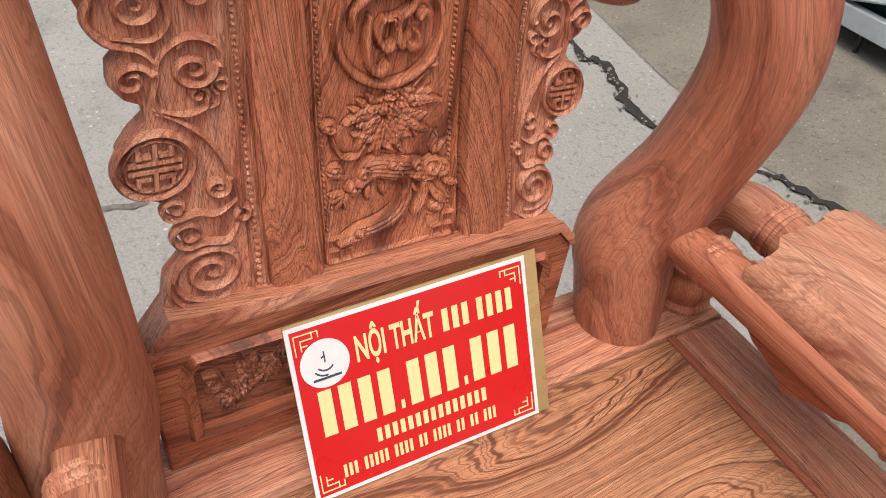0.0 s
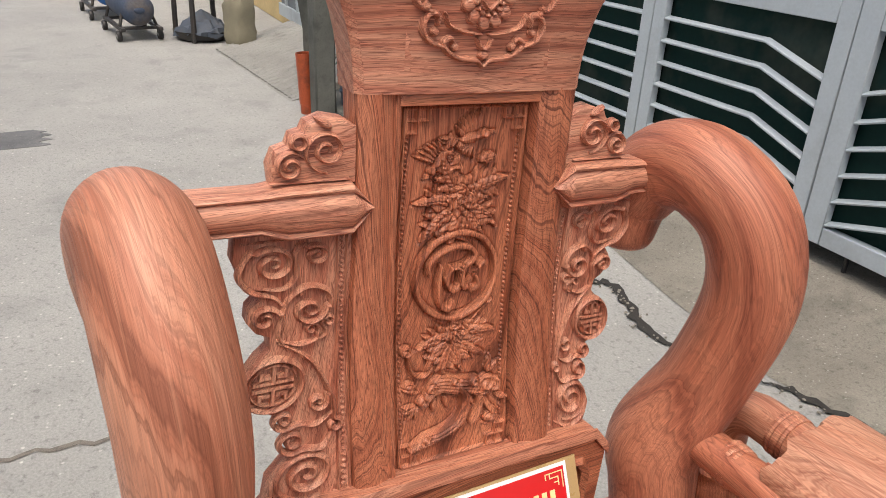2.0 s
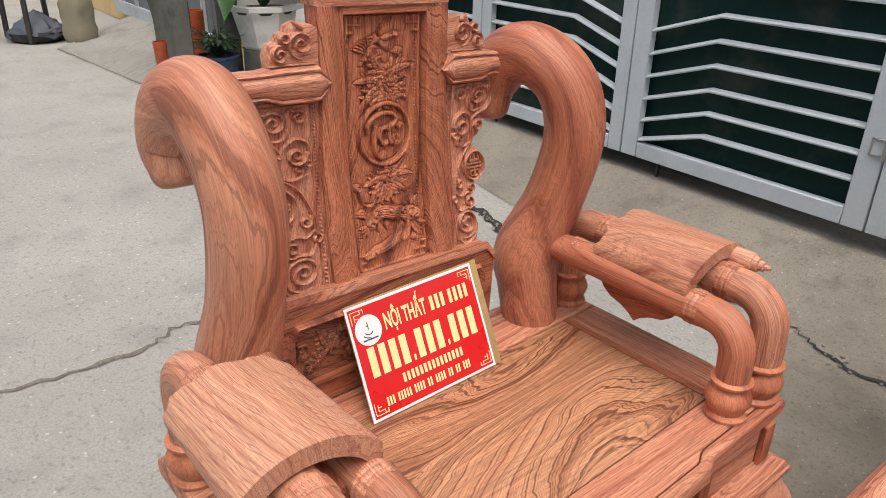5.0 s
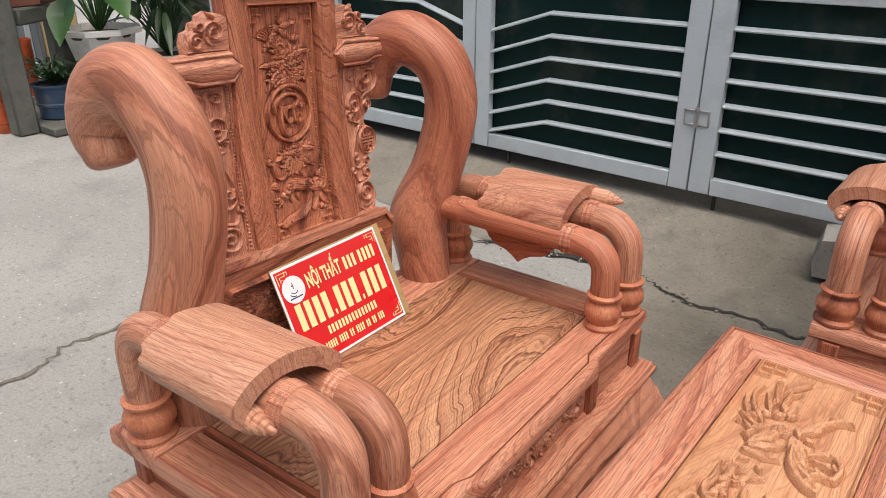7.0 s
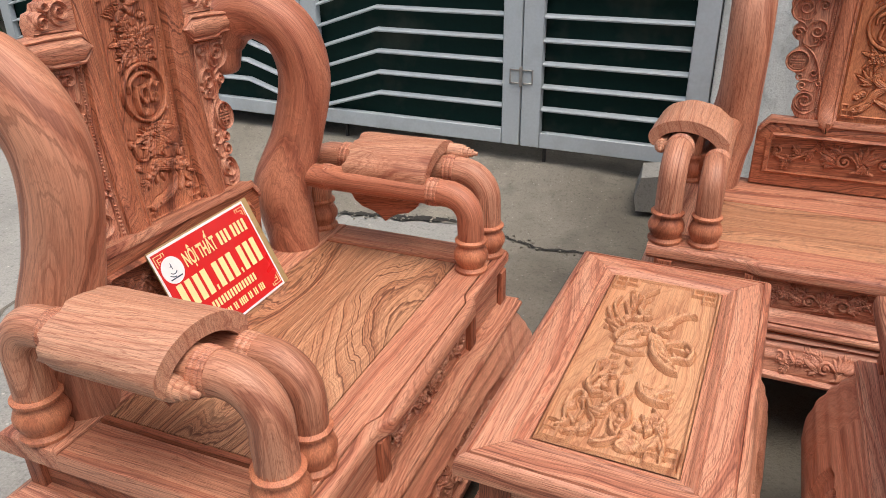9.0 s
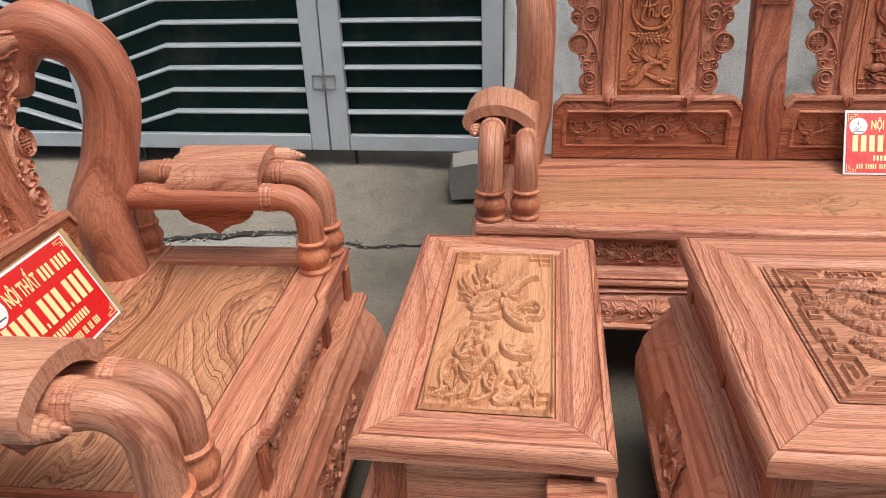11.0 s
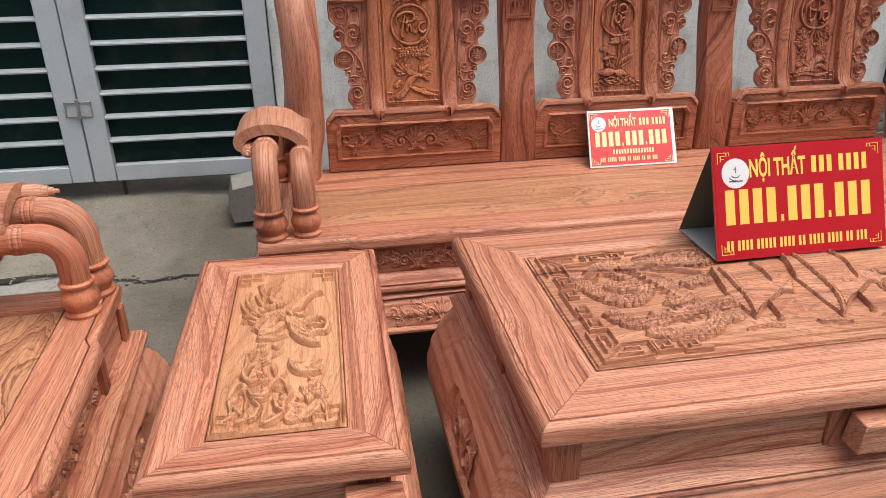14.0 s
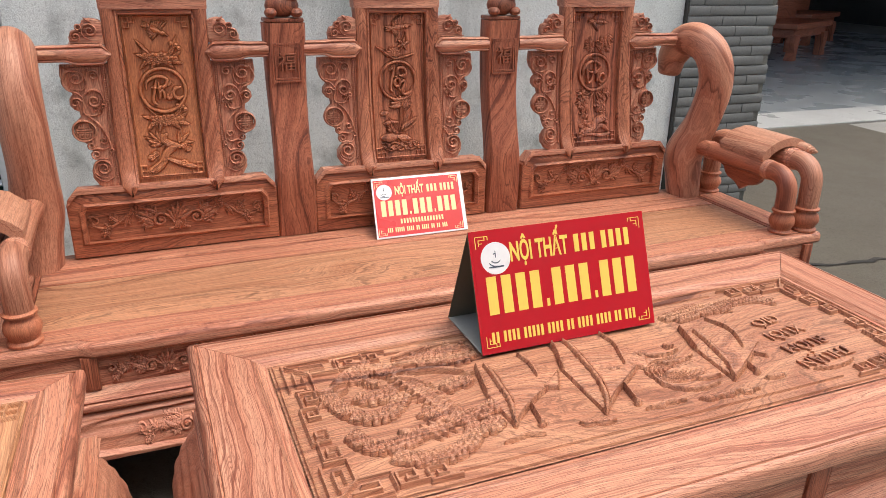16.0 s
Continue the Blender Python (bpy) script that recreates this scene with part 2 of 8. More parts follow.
M_WALL = concrete("plaster", (0.78, 0.825, 0.805), (0.64, 0.69, 0.67), (0.17, 0.20, 0.19), 2.2, 0.0, None, 0.5)
M_POST = concrete("old_cement", (0.175, 0.175, 0.155), (0.095, 0.098, 0.086), (0.035, 0.04, 0.034), 3.0, 0.0)
M_RAMP = concrete("ramp_cement", (0.33, 0.325, 0.30), (0.26, 0.255, 0.235), (0.16, 0.155, 0.145), 2.0, 0.1)
M_CRACK = painted("crack_dirt", (0.028, 0.026, 0.023), 0.95, 0.5, 30, bump=0.6, dirt=(0.08, 0.07, 0.06))
M_GATE = painted("gate_paint", (0.45, 0.505, 0.535), 0.42, 0.06, 5.0, 0.0, 0.08, (0.25, 0.25, 0.24), 0.3)
M_GREEN = painted("green_sheet", (0.006, 0.026, 0.022), 0.6, 0.1, 3.0)
M_GREEN.node_tree.nodes["Principled BSDF"].inputs["Specular IOR Level"].default_value = 0.12
M_STEEL = painted("worn_steel", (0.42, 0.42, 0.41), 0.4, 0.1, 20, 0.8, 0.1, (0.2, 0.12, 0.07), 0.5)
M_SIGNRED = painted("sign_red", (0.62, 0.014, 0.016), 0.25, 0.03, 3.0, bump=0.02, grime=0.05)
M_SIGNDEEP = painted("sign_deep_red", (0.47, 0.009, 0.017), 0.16, 0.03, 3.0, bump=0.02, grime=0.05)
M_YELLOW = painted("sign_yellow", (0.86, 0.62, 0.12), 0.35, 0.03, 3.0, bump=0.02, grime=0.03)
M_CREAM = painted("sign_cream", (0.88, 0.73, 0.36), 0.35, 0.03, 3.0, bump=0.02, grime=0.03)
M_WHITE = painted("white_print", (0.80, 0.81, 0.82), 0.3, 0.03, 5.0, bump=0.02, grime=0.08)
M_INK = painted("dark_ink", (0.05, 0.07, 0.11), 0.4, 0.05, 8.0, bump=0.02)
M_OLIVE = painted("olive_board", (0.15, 0.14, 0.095), 0.5, 0.05, 8.0, bump=0.05)
M_BOARD = painted("grey_board", (0.45, 0.45, 0.40), 0.5, 0.05, 8.0, bump=0.05)
M_TAPE = painted("brown_tape", (0.42, 0.29, 0.13), 0.3, 0.06, 30, bump=0.06)
M_TILE = painted("ridged_tile", (0.17, 0.178, 0.172), 0.55, 0.15, 8.0, bump=0.25, dirt=(0.1, 0.1, 0.095), grime=0.4)
M_FLOOR = painted("floor_tile", (0.27, 0.305, 0.32), 0.25, 0.05, 1.5, bump=0.02, grime=0.2)
M_FLOORW = painted("white_floor_tile", (0.50, 0.52, 0.51), 0.3, 0.05, 1.5, bump=0.02, grime=0.25)
# near-black paint puts the unlit look of yard and shop into the colour
M_SHADEWALL = painted("interior_shade", (0.05, 0.05, 0.055), 0.8, 0.1, 2.0)
M_YELWALL = painted("yellow_plaster", (0.62, 0.47, 0.22), 0.8, 0.08, 3.0, bump=0.2)
M_BLUE = painted("blue_plastic", (0.03, 0.16, 0.48), 0.35, 0.1, 8.0, grime=0.35)
M_BLUEPOT = painted("blue_pot_paint", (0.022, 0.05, 0.10), 0.45, 0.12, 8.0, grime=0.4)
M_ORANGE = painted("orange_pipe", (0.40, 0.075, 0.022), 0.4, 0.3, 9.0, bump=0.3, dirt=(0.06, 0.025, 0.015), grime=0.8)
M_REDPL = painted("red_plastic", (0.55, 0.02, 0.03), 0.35, 0.05, 6.0)
M_TANK = painted("dusty_tank", (0.045, 0.062, 0.10), 0.75, 0.2, 2.4, 0.0, 0.3, (0.17, 0.135, 0.10), 1.0)
M_IRON = painted("dark_iron", (0.045, 0.042, 0.04), 0.55, 0.2, 12.0, 0.3, 0.2, (0.12, 0.09, 0.07), 0.5)
M_SACK = painted("dusty_sack", (0.25, 0.225, 0.155), 0.85, 0.2, 14.0, bump=0.6)
M_TARP = painted("grey_tarp", (0.07, 0.085, 0.11), 0.55, 0.15, 9.0, bump=0.4)
M_POTW = painted("white_pot", (0.72, 0.72, 0.68), 0.6, 0.12, 9.0, bump=0.4, grime=0.35)
M_SOIL = painted("soil", (0.06, 0.045, 0.03), 0.95, 0.4, 40.0, bump=0.8)
M_LEAF = foliage("leaf_green", (0.06, 0.15, 0.035), (0.022, 0.062, 0.018))
M_LEAFD = foliage("leaf_dark", (0.04, 0.085, 0.03), (0.012, 0.034, 0.014))


# ---------------------------------------------------------------- shapes
def catmull(pts, n=8, closed=False):
    pts = [Vector(p) for p in pts]
    m = len(pts)
    out = []
    for i in range(m if closed else m - 1):
        if closed:
            p0, p1, p2, p3 = (pts[(i + j) % m] for j in (-1, 0, 1, 2))
        else:
            p1, p2 = pts[i], pts[i + 1]
            p0 = pts[i - 1] if i else p1 * 2 - p2
            p3 = pts[i + 2] if i + 2 < m else p2 * 2 - p1
        for j in range(n):
            u = j / n
            out.append(0.5 * (2 * p1 + (p2 - p0) * u + (2 * p0 - 5 * p1 + 4 * p2 - p3) * u * u + (3 * p1 - p0 - 3 * p2 + p3) * u ** 3))
    if not closed:
        out.append(pts[-1])
    return out


def spiral(cx, cy, r, turns=1.6, start=0.0, way=1, inner=0.16):
    """Points of a scroll that winds inwards from its outer end."""
    n = max(10, int(turns * 16))
    pts = []
    for i in range(n + 1):
        f = i / n
        rad = r * (1 - (1 - inner) * f ** 0.85)
        a = start + way * f * turns * math.tau
        pts.append((cx + rad * math.cos(a), cy + rad * math.sin(a)))
    return pts


def circle(cx, cy, r, n=28):
    return [(cx + r * math.cos(math.tau * i / n), cy + r * math.sin(math.tau * i / n)) for i in range(n + 1)]


class Geo:
    """Collects vertices and faces of one part."""

    def __init__(self):
        self.v, self.f, self.bars, self.g = [], [], 0, []

    def add(self, verts, faces):
        o = len(self.v)
        self.v += [tuple(p) for p in verts]
        self.f += [tuple(i + o for i in q) for q in faces]
        return self

    def grid(self, rows, close_u=False, close_v=False):
        n, m = len(rows), len(rows[0])
        faces = []
        for i in range(n if close_v else n - 1):
            for j in range(m if close_u else m - 1):
                faces.append((i * m + j, i * m + (j + 1) % m, ((i + 1) % n) * m + (j + 1) % m, ((i + 1) % n) * m + j))
        return self.add([p for r in rows for p in r], faces)

    def box(self, x0, x1, y0, y1, z0, z1, b=0.003, m=None):
        b = min(b, abs(x1 - x0) * 0.4, abs(y1 - y0) * 0.4, abs(z1 - z0) * 0.4)
        lo, hi = (x0, y0, z0), (x1, y1, z1)
        verts, idx = [], {}
        for c in ((i, j, k) for i in (0, 1) for j in (0, 1) for k in (0, 1)):
            for ax in range(3):
                p = [(lo[d] + (0 if d == ax else b)) if c[d] == 0 else (hi[d] - (0 if d == ax else b)) for d in range(3)]
                idx[c, ax] = len(verts)
                verts.append(m @ Vector(p) if m else p)
        faces = []
        for ax in range(3):
            u, w = [d for d in range(3) if d != ax]
            for s in (0, 1):
                q = []
                for cu, cw in ((0, 0), (1, 0), (1, 1), (0, 1)):
                    c = [0, 0, 0]
                    c[ax], c[u], c[w] = s, cu, cw
                    q.append(idx[tuple(c), ax])
                faces.append(q)
            for cu in (0, 1):
                for cw in (0, 1):
                    c0, c1 = [0, 0, 0], [0, 0, 0]
                    c0[u] = c1[u] = cu
                    c0[w] = c1[w] = cw
                    c0[ax], c1[ax] = 0, 1
                    c0, c1 = tuple(c0), tuple(c1)
                    faces.append((idx[c0, u], idx[c1, u], idx[c1, w], idx[c0, w]))
        for c in ((i, j, k) for i in (0, 1) for j in (0, 1) for k in (0, 1)):
            faces.append((idx[c, 0], idx[c, 1], idx[c, 2]))
        return self.add(verts, faces)

    def tube(self, pts, radii, n=14, caps=True, up=(0, 0, 1), flat=1.0):
        pts = [Vector(p) for p in pts]
        if isinstance(radii, (int, float)):
            radii = [radii] * len(pts)
        rows = []
        side = None
        run = 0.0
        for i, p in enumerate(pts):
            run += (p - pts[max(i - 1, 0)]).length
            self.g += [(radii[i] * math.cos(math.tau * j / n), radii[i] * math.sin(math.tau * j / n), run) for j in range(n)]
            t = (pts[min(i + 1, len(pts) - 1)] - pts[max(i - 1, 0)]).normalized()
            if side is None:
                ref = Vector(up)
                if abs(ref.dot(t)) > 0.95:
                    ref = Vector((1, 0, 0)) if abs(t.x) < 0.9 else Vector((0, 1, 0))
                side = t.cross(ref).normalized()
            else:
                side = (side - t * side.dot(t)).normalized()
            top = side.cross(t)
            rows.append([p + (side * math.cos(math.tau * j / n) + top * (math.sin(math.tau * j / n) * flat)) * radii[i] for j in range(n)])
        o = len(self.v)
        self.grid(rows, close_u=True)
        if caps:
            self.f.append(tuple(o + j for j in range(n)))
            self.f.append(tuple(o + (len(rows) - 1) * n + j for j in reversed(range(n))))
        return self

    def lathe(self, profile, base, axis="z", n=22):
        k = "xyz".index(axis)
        rows = []
        for r, h in profile:
            row = []
            for j in range(n):
                p = [0, 0, 0]
                p[k] = h
                p[(k + 1) % 3], p[(k + 2) % 3] = r * math.cos(math.tau * j / n), r * math.sin(math.tau * j / n)
                row.append(Vector(p) + Vector(base))
            rows.append(row)
        o = len(self.v)
        self.grid(rows, close_u=True)
        self.f.append(tuple(o + j for j in range(n)))
        self.f.append(tuple(o + (len(rows) - 1) * n + j for j in reversed(range(n))))
        return self

    def prism(self, poly, lo, hi, m, b=0.003):
        """An outline in u, v pushed from depth lo to hi, its front edge rounded over by b; m lays it into the thing."""
        poly = [Vector((p[0], p[1])) for p in poly]
        if sum(p.x * q.y - q.x * p.y for p, q in zip(poly, poly[1:] + poly[:1])) < 0:
            poly.reverse()
        n = len(poly)

        def inset(d):
            out = []
            for i, p in enumerate(poly):
                e0, e1 = (p - poly[i - 1]).normalized(), (poly[(i + 1) % n] - p).normalized()
                n0, n1 = Vector((-e0.y, e0.x)), Vector((-e1.y, e1.x))
                s = n0 + n1
                k = d / max(0.35, (1 + n0.dot(n1)) / 2) / 2
                out.append(p + s * k)
            return out

        rings = [(inset(0), lo), (inset(0), hi - b), (inset(b * 0.3), hi - b * 0.3), (inset(b), hi)] if b else [(inset(0), lo), (inset(0), hi)]
        o = len(self.v)
        self.grid([[m(p.x, p.y, h) for p in ring] for ring, h in rings], close_u=True)
        k = len(rings) - 1
        self.f.append(tuple(o + k * n + j for j in range(n)))
        self.f.append(tuple(o + j for j in reversed(range(n))))
        return self

    def ridge(self, path, w, h, m, taper=0.35, base=-1.0):
        """A rounded raised line on a surface, thinning towards its ends."""
        pts = [Vector((p[0], p[1])) for p in path]
        rows = []
        n = len(pts)
        shut = (pts[0] - pts[-1]).length < 1e-6
        for i, p in enumerate(pts):
            t = pts[min(i + 1, n - 1)] - pts[max(i - 1, 0)]
            if shut and i in (0, n - 1):
                t = pts[1] - pts[-2]
            t = t.normalized() if t.length > 1e-9 else Vector((1, 0))
            s = Vector((-t.y, t.x))
            f = i / max(1, n - 1)
            k = 1.0 if shut or not taper else taper + (1 - taper) * min(1, 5 * f, 5 * (1 - f))
            row = []
            for a, e in ((-1, 0.0), (-0.72, 0.68), (0, 1.0), (0.72, 0.68), (1, 0.0)):
                q = p + s * (a * w * k)
                row.append(m(q.x, q.y, base + (h * k - base) * e if e else base))
            rows.append(row)
        return self.grid(rows)

    def bar(self, p, q, w, h, m, base=-1.0):
        """A straight raised strip with square edges."""
        self.bars += 1
        h *= 1 + 0.014 * (self.bars % 8)
        w *= 1 + 0.02 * (self.bars % 7)
        p, q = Vector(p), Vector(q)
        t = (q - p).normalized() * w
        s = Vector((-t.y, t.x))
        c = [p - t + s, p - t - s, q + t - s, q + t + s]
        lo = [m(v.x, v.y, base) for v in c]
        hi = [m(v.x, v.y, h) for v in c]
        return self.add(lo + hi, [(4, 5, 6, 7), (0, 4, 7, 3), (1, 2, 6, 5), (0, 1, 5, 4), (3, 7, 6, 2)])

    def leaf(self, cx, cy, ang, length, width, h, m, n=12, point=1.0, dip=0.0):
        """A domed petal or leaf from its foot at (cx, cy) outwards, with a soft mid-rib."""
        ca, sa = math.cos(ang), math.sin(ang)
        rows = []
        for f, k, e in ((0, 1.0, -1.0), (1, 0.78, h * 0.6), (2, 0.4, h * 0.95)):
            row = []
            for j in range(n):
                a = math.tau * j / n
                x = 0.5 + 0.5 * math.cos(a) * k
                y = 0.5 * math.sin(a) * k * (1 - 0.35 * point * math.cos(a))
                row.append(m(cx + (x * ca * length - y * sa * width), cy + (x * sa * length + y * ca * width), e))
            rows.append(row)
        o = len(self.v)
        self.grid(rows, close_u=True)
        self.v.append(tuple(m(cx + 0.5 * ca * length, cy + 0.5 * sa * length, h * (1 - dip))))
        c = len(self.v) - 1
        for j in range(n):
            self.f.append((o + 2 * n + j, o + 2 * n + (j + 1) % n, c))
        return self

    def ball(self, c, r, sx=1, sy=1, sz=1, n=10):
        rows = []
        for i in range(1, n):
            a = math.pi * i / n
            rows.append([(c[0] + r * sx * math.sin(a) * math.cos(math.tau * j / (2 * n)), c[1] + r * sy * math.sin(a) * math.sin(math.tau * j / (2 * n)),
                          c[2] + r * sz * math.cos(a)) for j in range(2 * n)])
        o = len(self.v)
        self.grid(rows, close_u=True)
        self.f.append(tuple(o + j for j in range(2 * n)))
        self.f.append(tuple(o + (n - 2) * 2 * n + j for j in reversed(range(2 * n))))
        return self

    def mesh(self, name, mat, smooth=38):
        me = bpy.data.meshes.new(name)
        me.from_pydata(self.v, [], self.f)
        bm = bmesh.new()
        bm.from_mesh(me)
        bmesh.ops.recalc_face_normals(bm, faces=bm.faces)
        bm.to_mesh(me)
        bm.free()
        if self.g and len(self.g) == len(self.v):
            at = me.attributes.new("grain", "FLOAT_VECTOR", "POINT")
            at.data.foreach_set("vector", [c for p in self.g for c in p])
        me.polygons.foreach_set("use_smooth", [smooth > 0] * len(me.polygons))
        if smooth > 0:
            me.set_sharp_from_angle(angle=radians(smooth))
        me.materials.append(mat)
        return me


def part(name, geo, mat, parent=None, label="", smooth=38):
    ob = new(name, geo.mesh(name, mat, smooth))
    ob.parent = parent
    return tagged(ob, label)


def thing(name, m, label, category, group=""):
    ob = new(name)
    ob.empty_display_size = 0.1
    ob.matrix_world = m
    return tagged(ob, label, category, group)


def letters(name, body, size, m, mat, parent, depth=0.0006, align="LEFT", fit=0.0, bold=0.0):
    """Raised lettering in the built-in font; m is the matrix that lays its plane into the thing."""
    cu = bpy.data.curves.new(name, "FONT")
    cu.body, cu.size, cu.extrude, cu.align_x, cu.resolution_u = body, size, depth, align, 3
    cu.offset = bold
    ob = bpy.data.objects.new(name, cu)
    scene.collection.objects.link(ob)
    me = bpy.data.meshes.new_from_object(ob.evaluated_get(bpy.context.evaluated_depsgraph_get()))
    bpy.data.objects.remove(ob)
    bpy.data.curves.remove(cu)
    if fit:
        wide = max(v.co.x for v in me.vertices) - min(v.co.x for v in me.vertices)
        me.transform(Matrix.Diagonal((fit / wide, 1, 1, 1)))
    me.transform(m)
    me.materials.clear()
    me.materials.append(mat)
    out = new(name, me)
    out.parent = parent
    return out


# ---------------------------------------------------------------- carving motifs, in millimetres on a surface
def lay(m, ox=0.0, oy=0.0, flip=1, s=0.001, su=1.0):
    """Millimetres on a face to the thing's metres."""
    return lambda u, v, h: m(ox + flip * u * s * su, oy + v * s, h * s * 1.55)


CALLIGRAPHY = {
    "phuc": (((-38, 4), (-36, 22), (-12, 34), (10, 28), (8, 12), (-10, 6), (-26, 8)), ((-14, 26), (-20, 0), (-26, -26), (-18, -34)), ((-10, 22), (-8, -6), (-10, -20)), ((-9, -8), (-2, 0), (2, -8), (2, -20)),
             ((8, -8), (10, -20), (17, -18), (20, -6)), ((14, 12), (20, 20)), ((42, 6), (28, 2), (24, -12), (34, -22), (46, -16))),
    "peony": (((-38, 4), (-36, 22), (-12, 36), (14, 34), (22, 22), (10, 12), (-10, 10)), ((-22, 14), (-24, -10), (-20, -34), (-10, -40), (-4, -30)), ((-8, 12), (-14, -4), (-4, -18), (6, -8), (2, 10)),
              ((8, 14), (6, -8), (12, -16), (18, -4)), ((16, -12), (20, -20), (28, -14), (26, -4)), ((28, 8), (36, 14))),
    "loc": (((-24, 30), (-16, 34), (-14, 24), (-20, 0), (-22, -24), (-16, -30)), ((-4, 18), (2, 34), (18, 34), (24, 20), (14, 12), (4, 14)), ((-6, 10), (4, 4), (4, -12), (-6, -16), (-12, -4), (-4, 6)),
            ((4, -12), (10, -4), (20, -2), (16, -18), (10, -30), (20, -40), (36, -34), (44, -18)), ((2, -22), (4, -26))),
    "tho": (((-42, -6), (-38, 14), (-18, 30), (6, 30), (20, 18), (10, 4), (-10, 0), (-26, 6)), ((-6, 40), (0, 20), (-4, -6), (-10, -24), (-22, -30), (-26, -16)), ((-28, 8), (-26, -22)), ((-2, -6), (6, 2), (10, -10), (8, -28)),
            ((20, -8), (16, -20), (26, -30), (38, -20), (34, -6), (22, -6)), ((18, -36), (22, -40))),
}


class Carve:
    """A relief kept as heights over a flat field, in millimetres, cut shape by shape, the newest on top."""

    def __init__(self, x0, x1, y0, y1, step, seed=1, ground=-0.6, groove=0.0):
        self.groove = groove
        self.x, self.y = np.arange(x0, x1 + step * 0.5, step), np.arange(y0, y1 + step * 0.5, step)
        self.X, self.Y = np.meshgrid(self.x, self.y, indexing="ij")
        self.H = np.full(self.X.shape, ground)
        self.rng = random.Random(seed)

    def window(self, x0, x1, y0, y1, pad=4.0):
        i0, i1 = np.searchsorted(self.x, (x0 - pad, x1 + pad))
        j0, j1 = np.searchsorted(self.y, (y0 - pad, y1 + pad))
        return np.s_[i0:i1, j0:j1]

    def lay_on(self, w, d, top, cut=0.9):
        """d is the distance outside the outline; the wood beside it is cut a little deeper."""
        H = self.H[w]
        H = H - cut * np.exp(-(d / 1.5) ** 2) * (H > 0.5) * (d > 0)
        if self.groove:
            H = np.where((d > 0) & (H <= 0.5), np.minimum(H, -self.groove * np.exp(-(d / 2.2) ** 2)), H)
        self.H[w] = np.where(d < 0, np.maximum(top + 0.14 * np.maximum(H, 0.0), H * 0.7), H)

    def stroke(self, pts, w, h, ends=0.35, beads=0.0, smooth=True):
        line = [(p.x, p.y) for p in catmull([(a, b, 0) for a, b in pts], 6)] if smooth else list(pts)
        xs, ys = [p[0] for p in line], [p[1] for p in line]
        win = self.window(min(xs), max(xs), min(ys), max(ys), w + 4)
        X, Y = self.X[win], self.Y[win]
        if not X.size:
            return self
        best = np.full(X.shape, 9.0)
        n = len(line) - 1
        for i in range(n):
            (ax, ay), (bx, by) = line[i], line[i + 1]
            dx, dy = bx - ax, by - ay
            q = dx * dx + dy * dy
            if q < 1e-9:
                continue
            t = np.clip(((X - ax) * dx + (Y - ay) * dy) / q, 0, 1)
            f = (i + t) / n
            k = ends + (1 - ends) * np.minimum(1, np.minimum(5 * f, 5 * (1 - f)))
            if beads:
                k = k * (1 + 0.22 * np.sin(f * beads))
            best = np.minimum(best, np.hypot(X - ax - t * dx, Y - ay - t * dy) / (w * k))
        top = h * np.clip((1 - best) * w / 0.9, 0, 1) * (0.66 + 0.34 * np.sqrt(np.clip(1 - best * best, 0, 1)))
        if w > 4.4:
            top = top - (best < 0.9) * 0.09 * h * np.cos(best * w * 1.5)
        self.lay_on(win, (best - 1) * w, top)
        return self

    def leaf(self, x, y, a, ln, wd, h, rib=1.0, bend=0.0, teeth=0):
        win = self.window(x - ln, x + ln, y - ln, y + ln)
        X, Y = self.X[win] - x, self.Y[win] - y
        if not X.size:
            return self
        c, s = math.cos(a), math.sin(a)
        u, v = (c * X + s * Y) / ln, -s * X + c * Y
        v = v - bend * ln * u * u
        f = np.clip(u, 0.001, 0.999)
        half = wd * 0.5 * np.sin(math.pi * f ** 0.8) ** 0.85 + 0.05
        if teeth:
            half = half * (1 + 0.20 * np.sin(f * teeth * 6.28 + 0.6))
        rr = np.abs(v) / half
        d = np.maximum((rr - 1) * half, np.maximum(-u, u - 1) * ln)
        top = h * np.clip(-d / 0.9, 0, 1) * (0.62 + 0.38 * (1 - np.clip(rr, 0, 1)) * (0.6 + 0.4 * f))
        if rib:
            top = top - (d < 0) * rib * h * (0.24 * np.exp(-(v / 0.75) ** 2) + 0.07 * np.sin(f * ln * 1.1 - np.abs(v) * 1.1))
        self.lay_on(win, d, top)
        return self

    def dome(self, x, y, rx, ry, h, a=0.0, curl=0.0, flat=0.6):
        r = max(rx, ry)
        win = self.window(x - r, x + r, y - r, y + r)
        X, Y = self.X[win] - x, self.Y[win] - y
        if not X.size:
            return self
        c, s = math.cos(a), math.sin(a)
        u, v = (c * X + s * Y) / rx, (-s * X + c * Y) / ry
        rr = np.hypot(u, v)
        top = h * np.clip((1 - rr) * min(rx, ry) / 0.9, 0, 1) * (flat + (1 - flat) * np.sqrt(np.clip(1 - rr * rr, 0, 1)))
        if curl:
            top = top * (0.80 + 0.20 * np.cos(np.arctan2(v, u) * (1 if curl > 0 else -1) - rr * 6.283 * abs(curl)))
        self.lay_on(win, (rr - 1) * min(rx, ry), top)
        return self

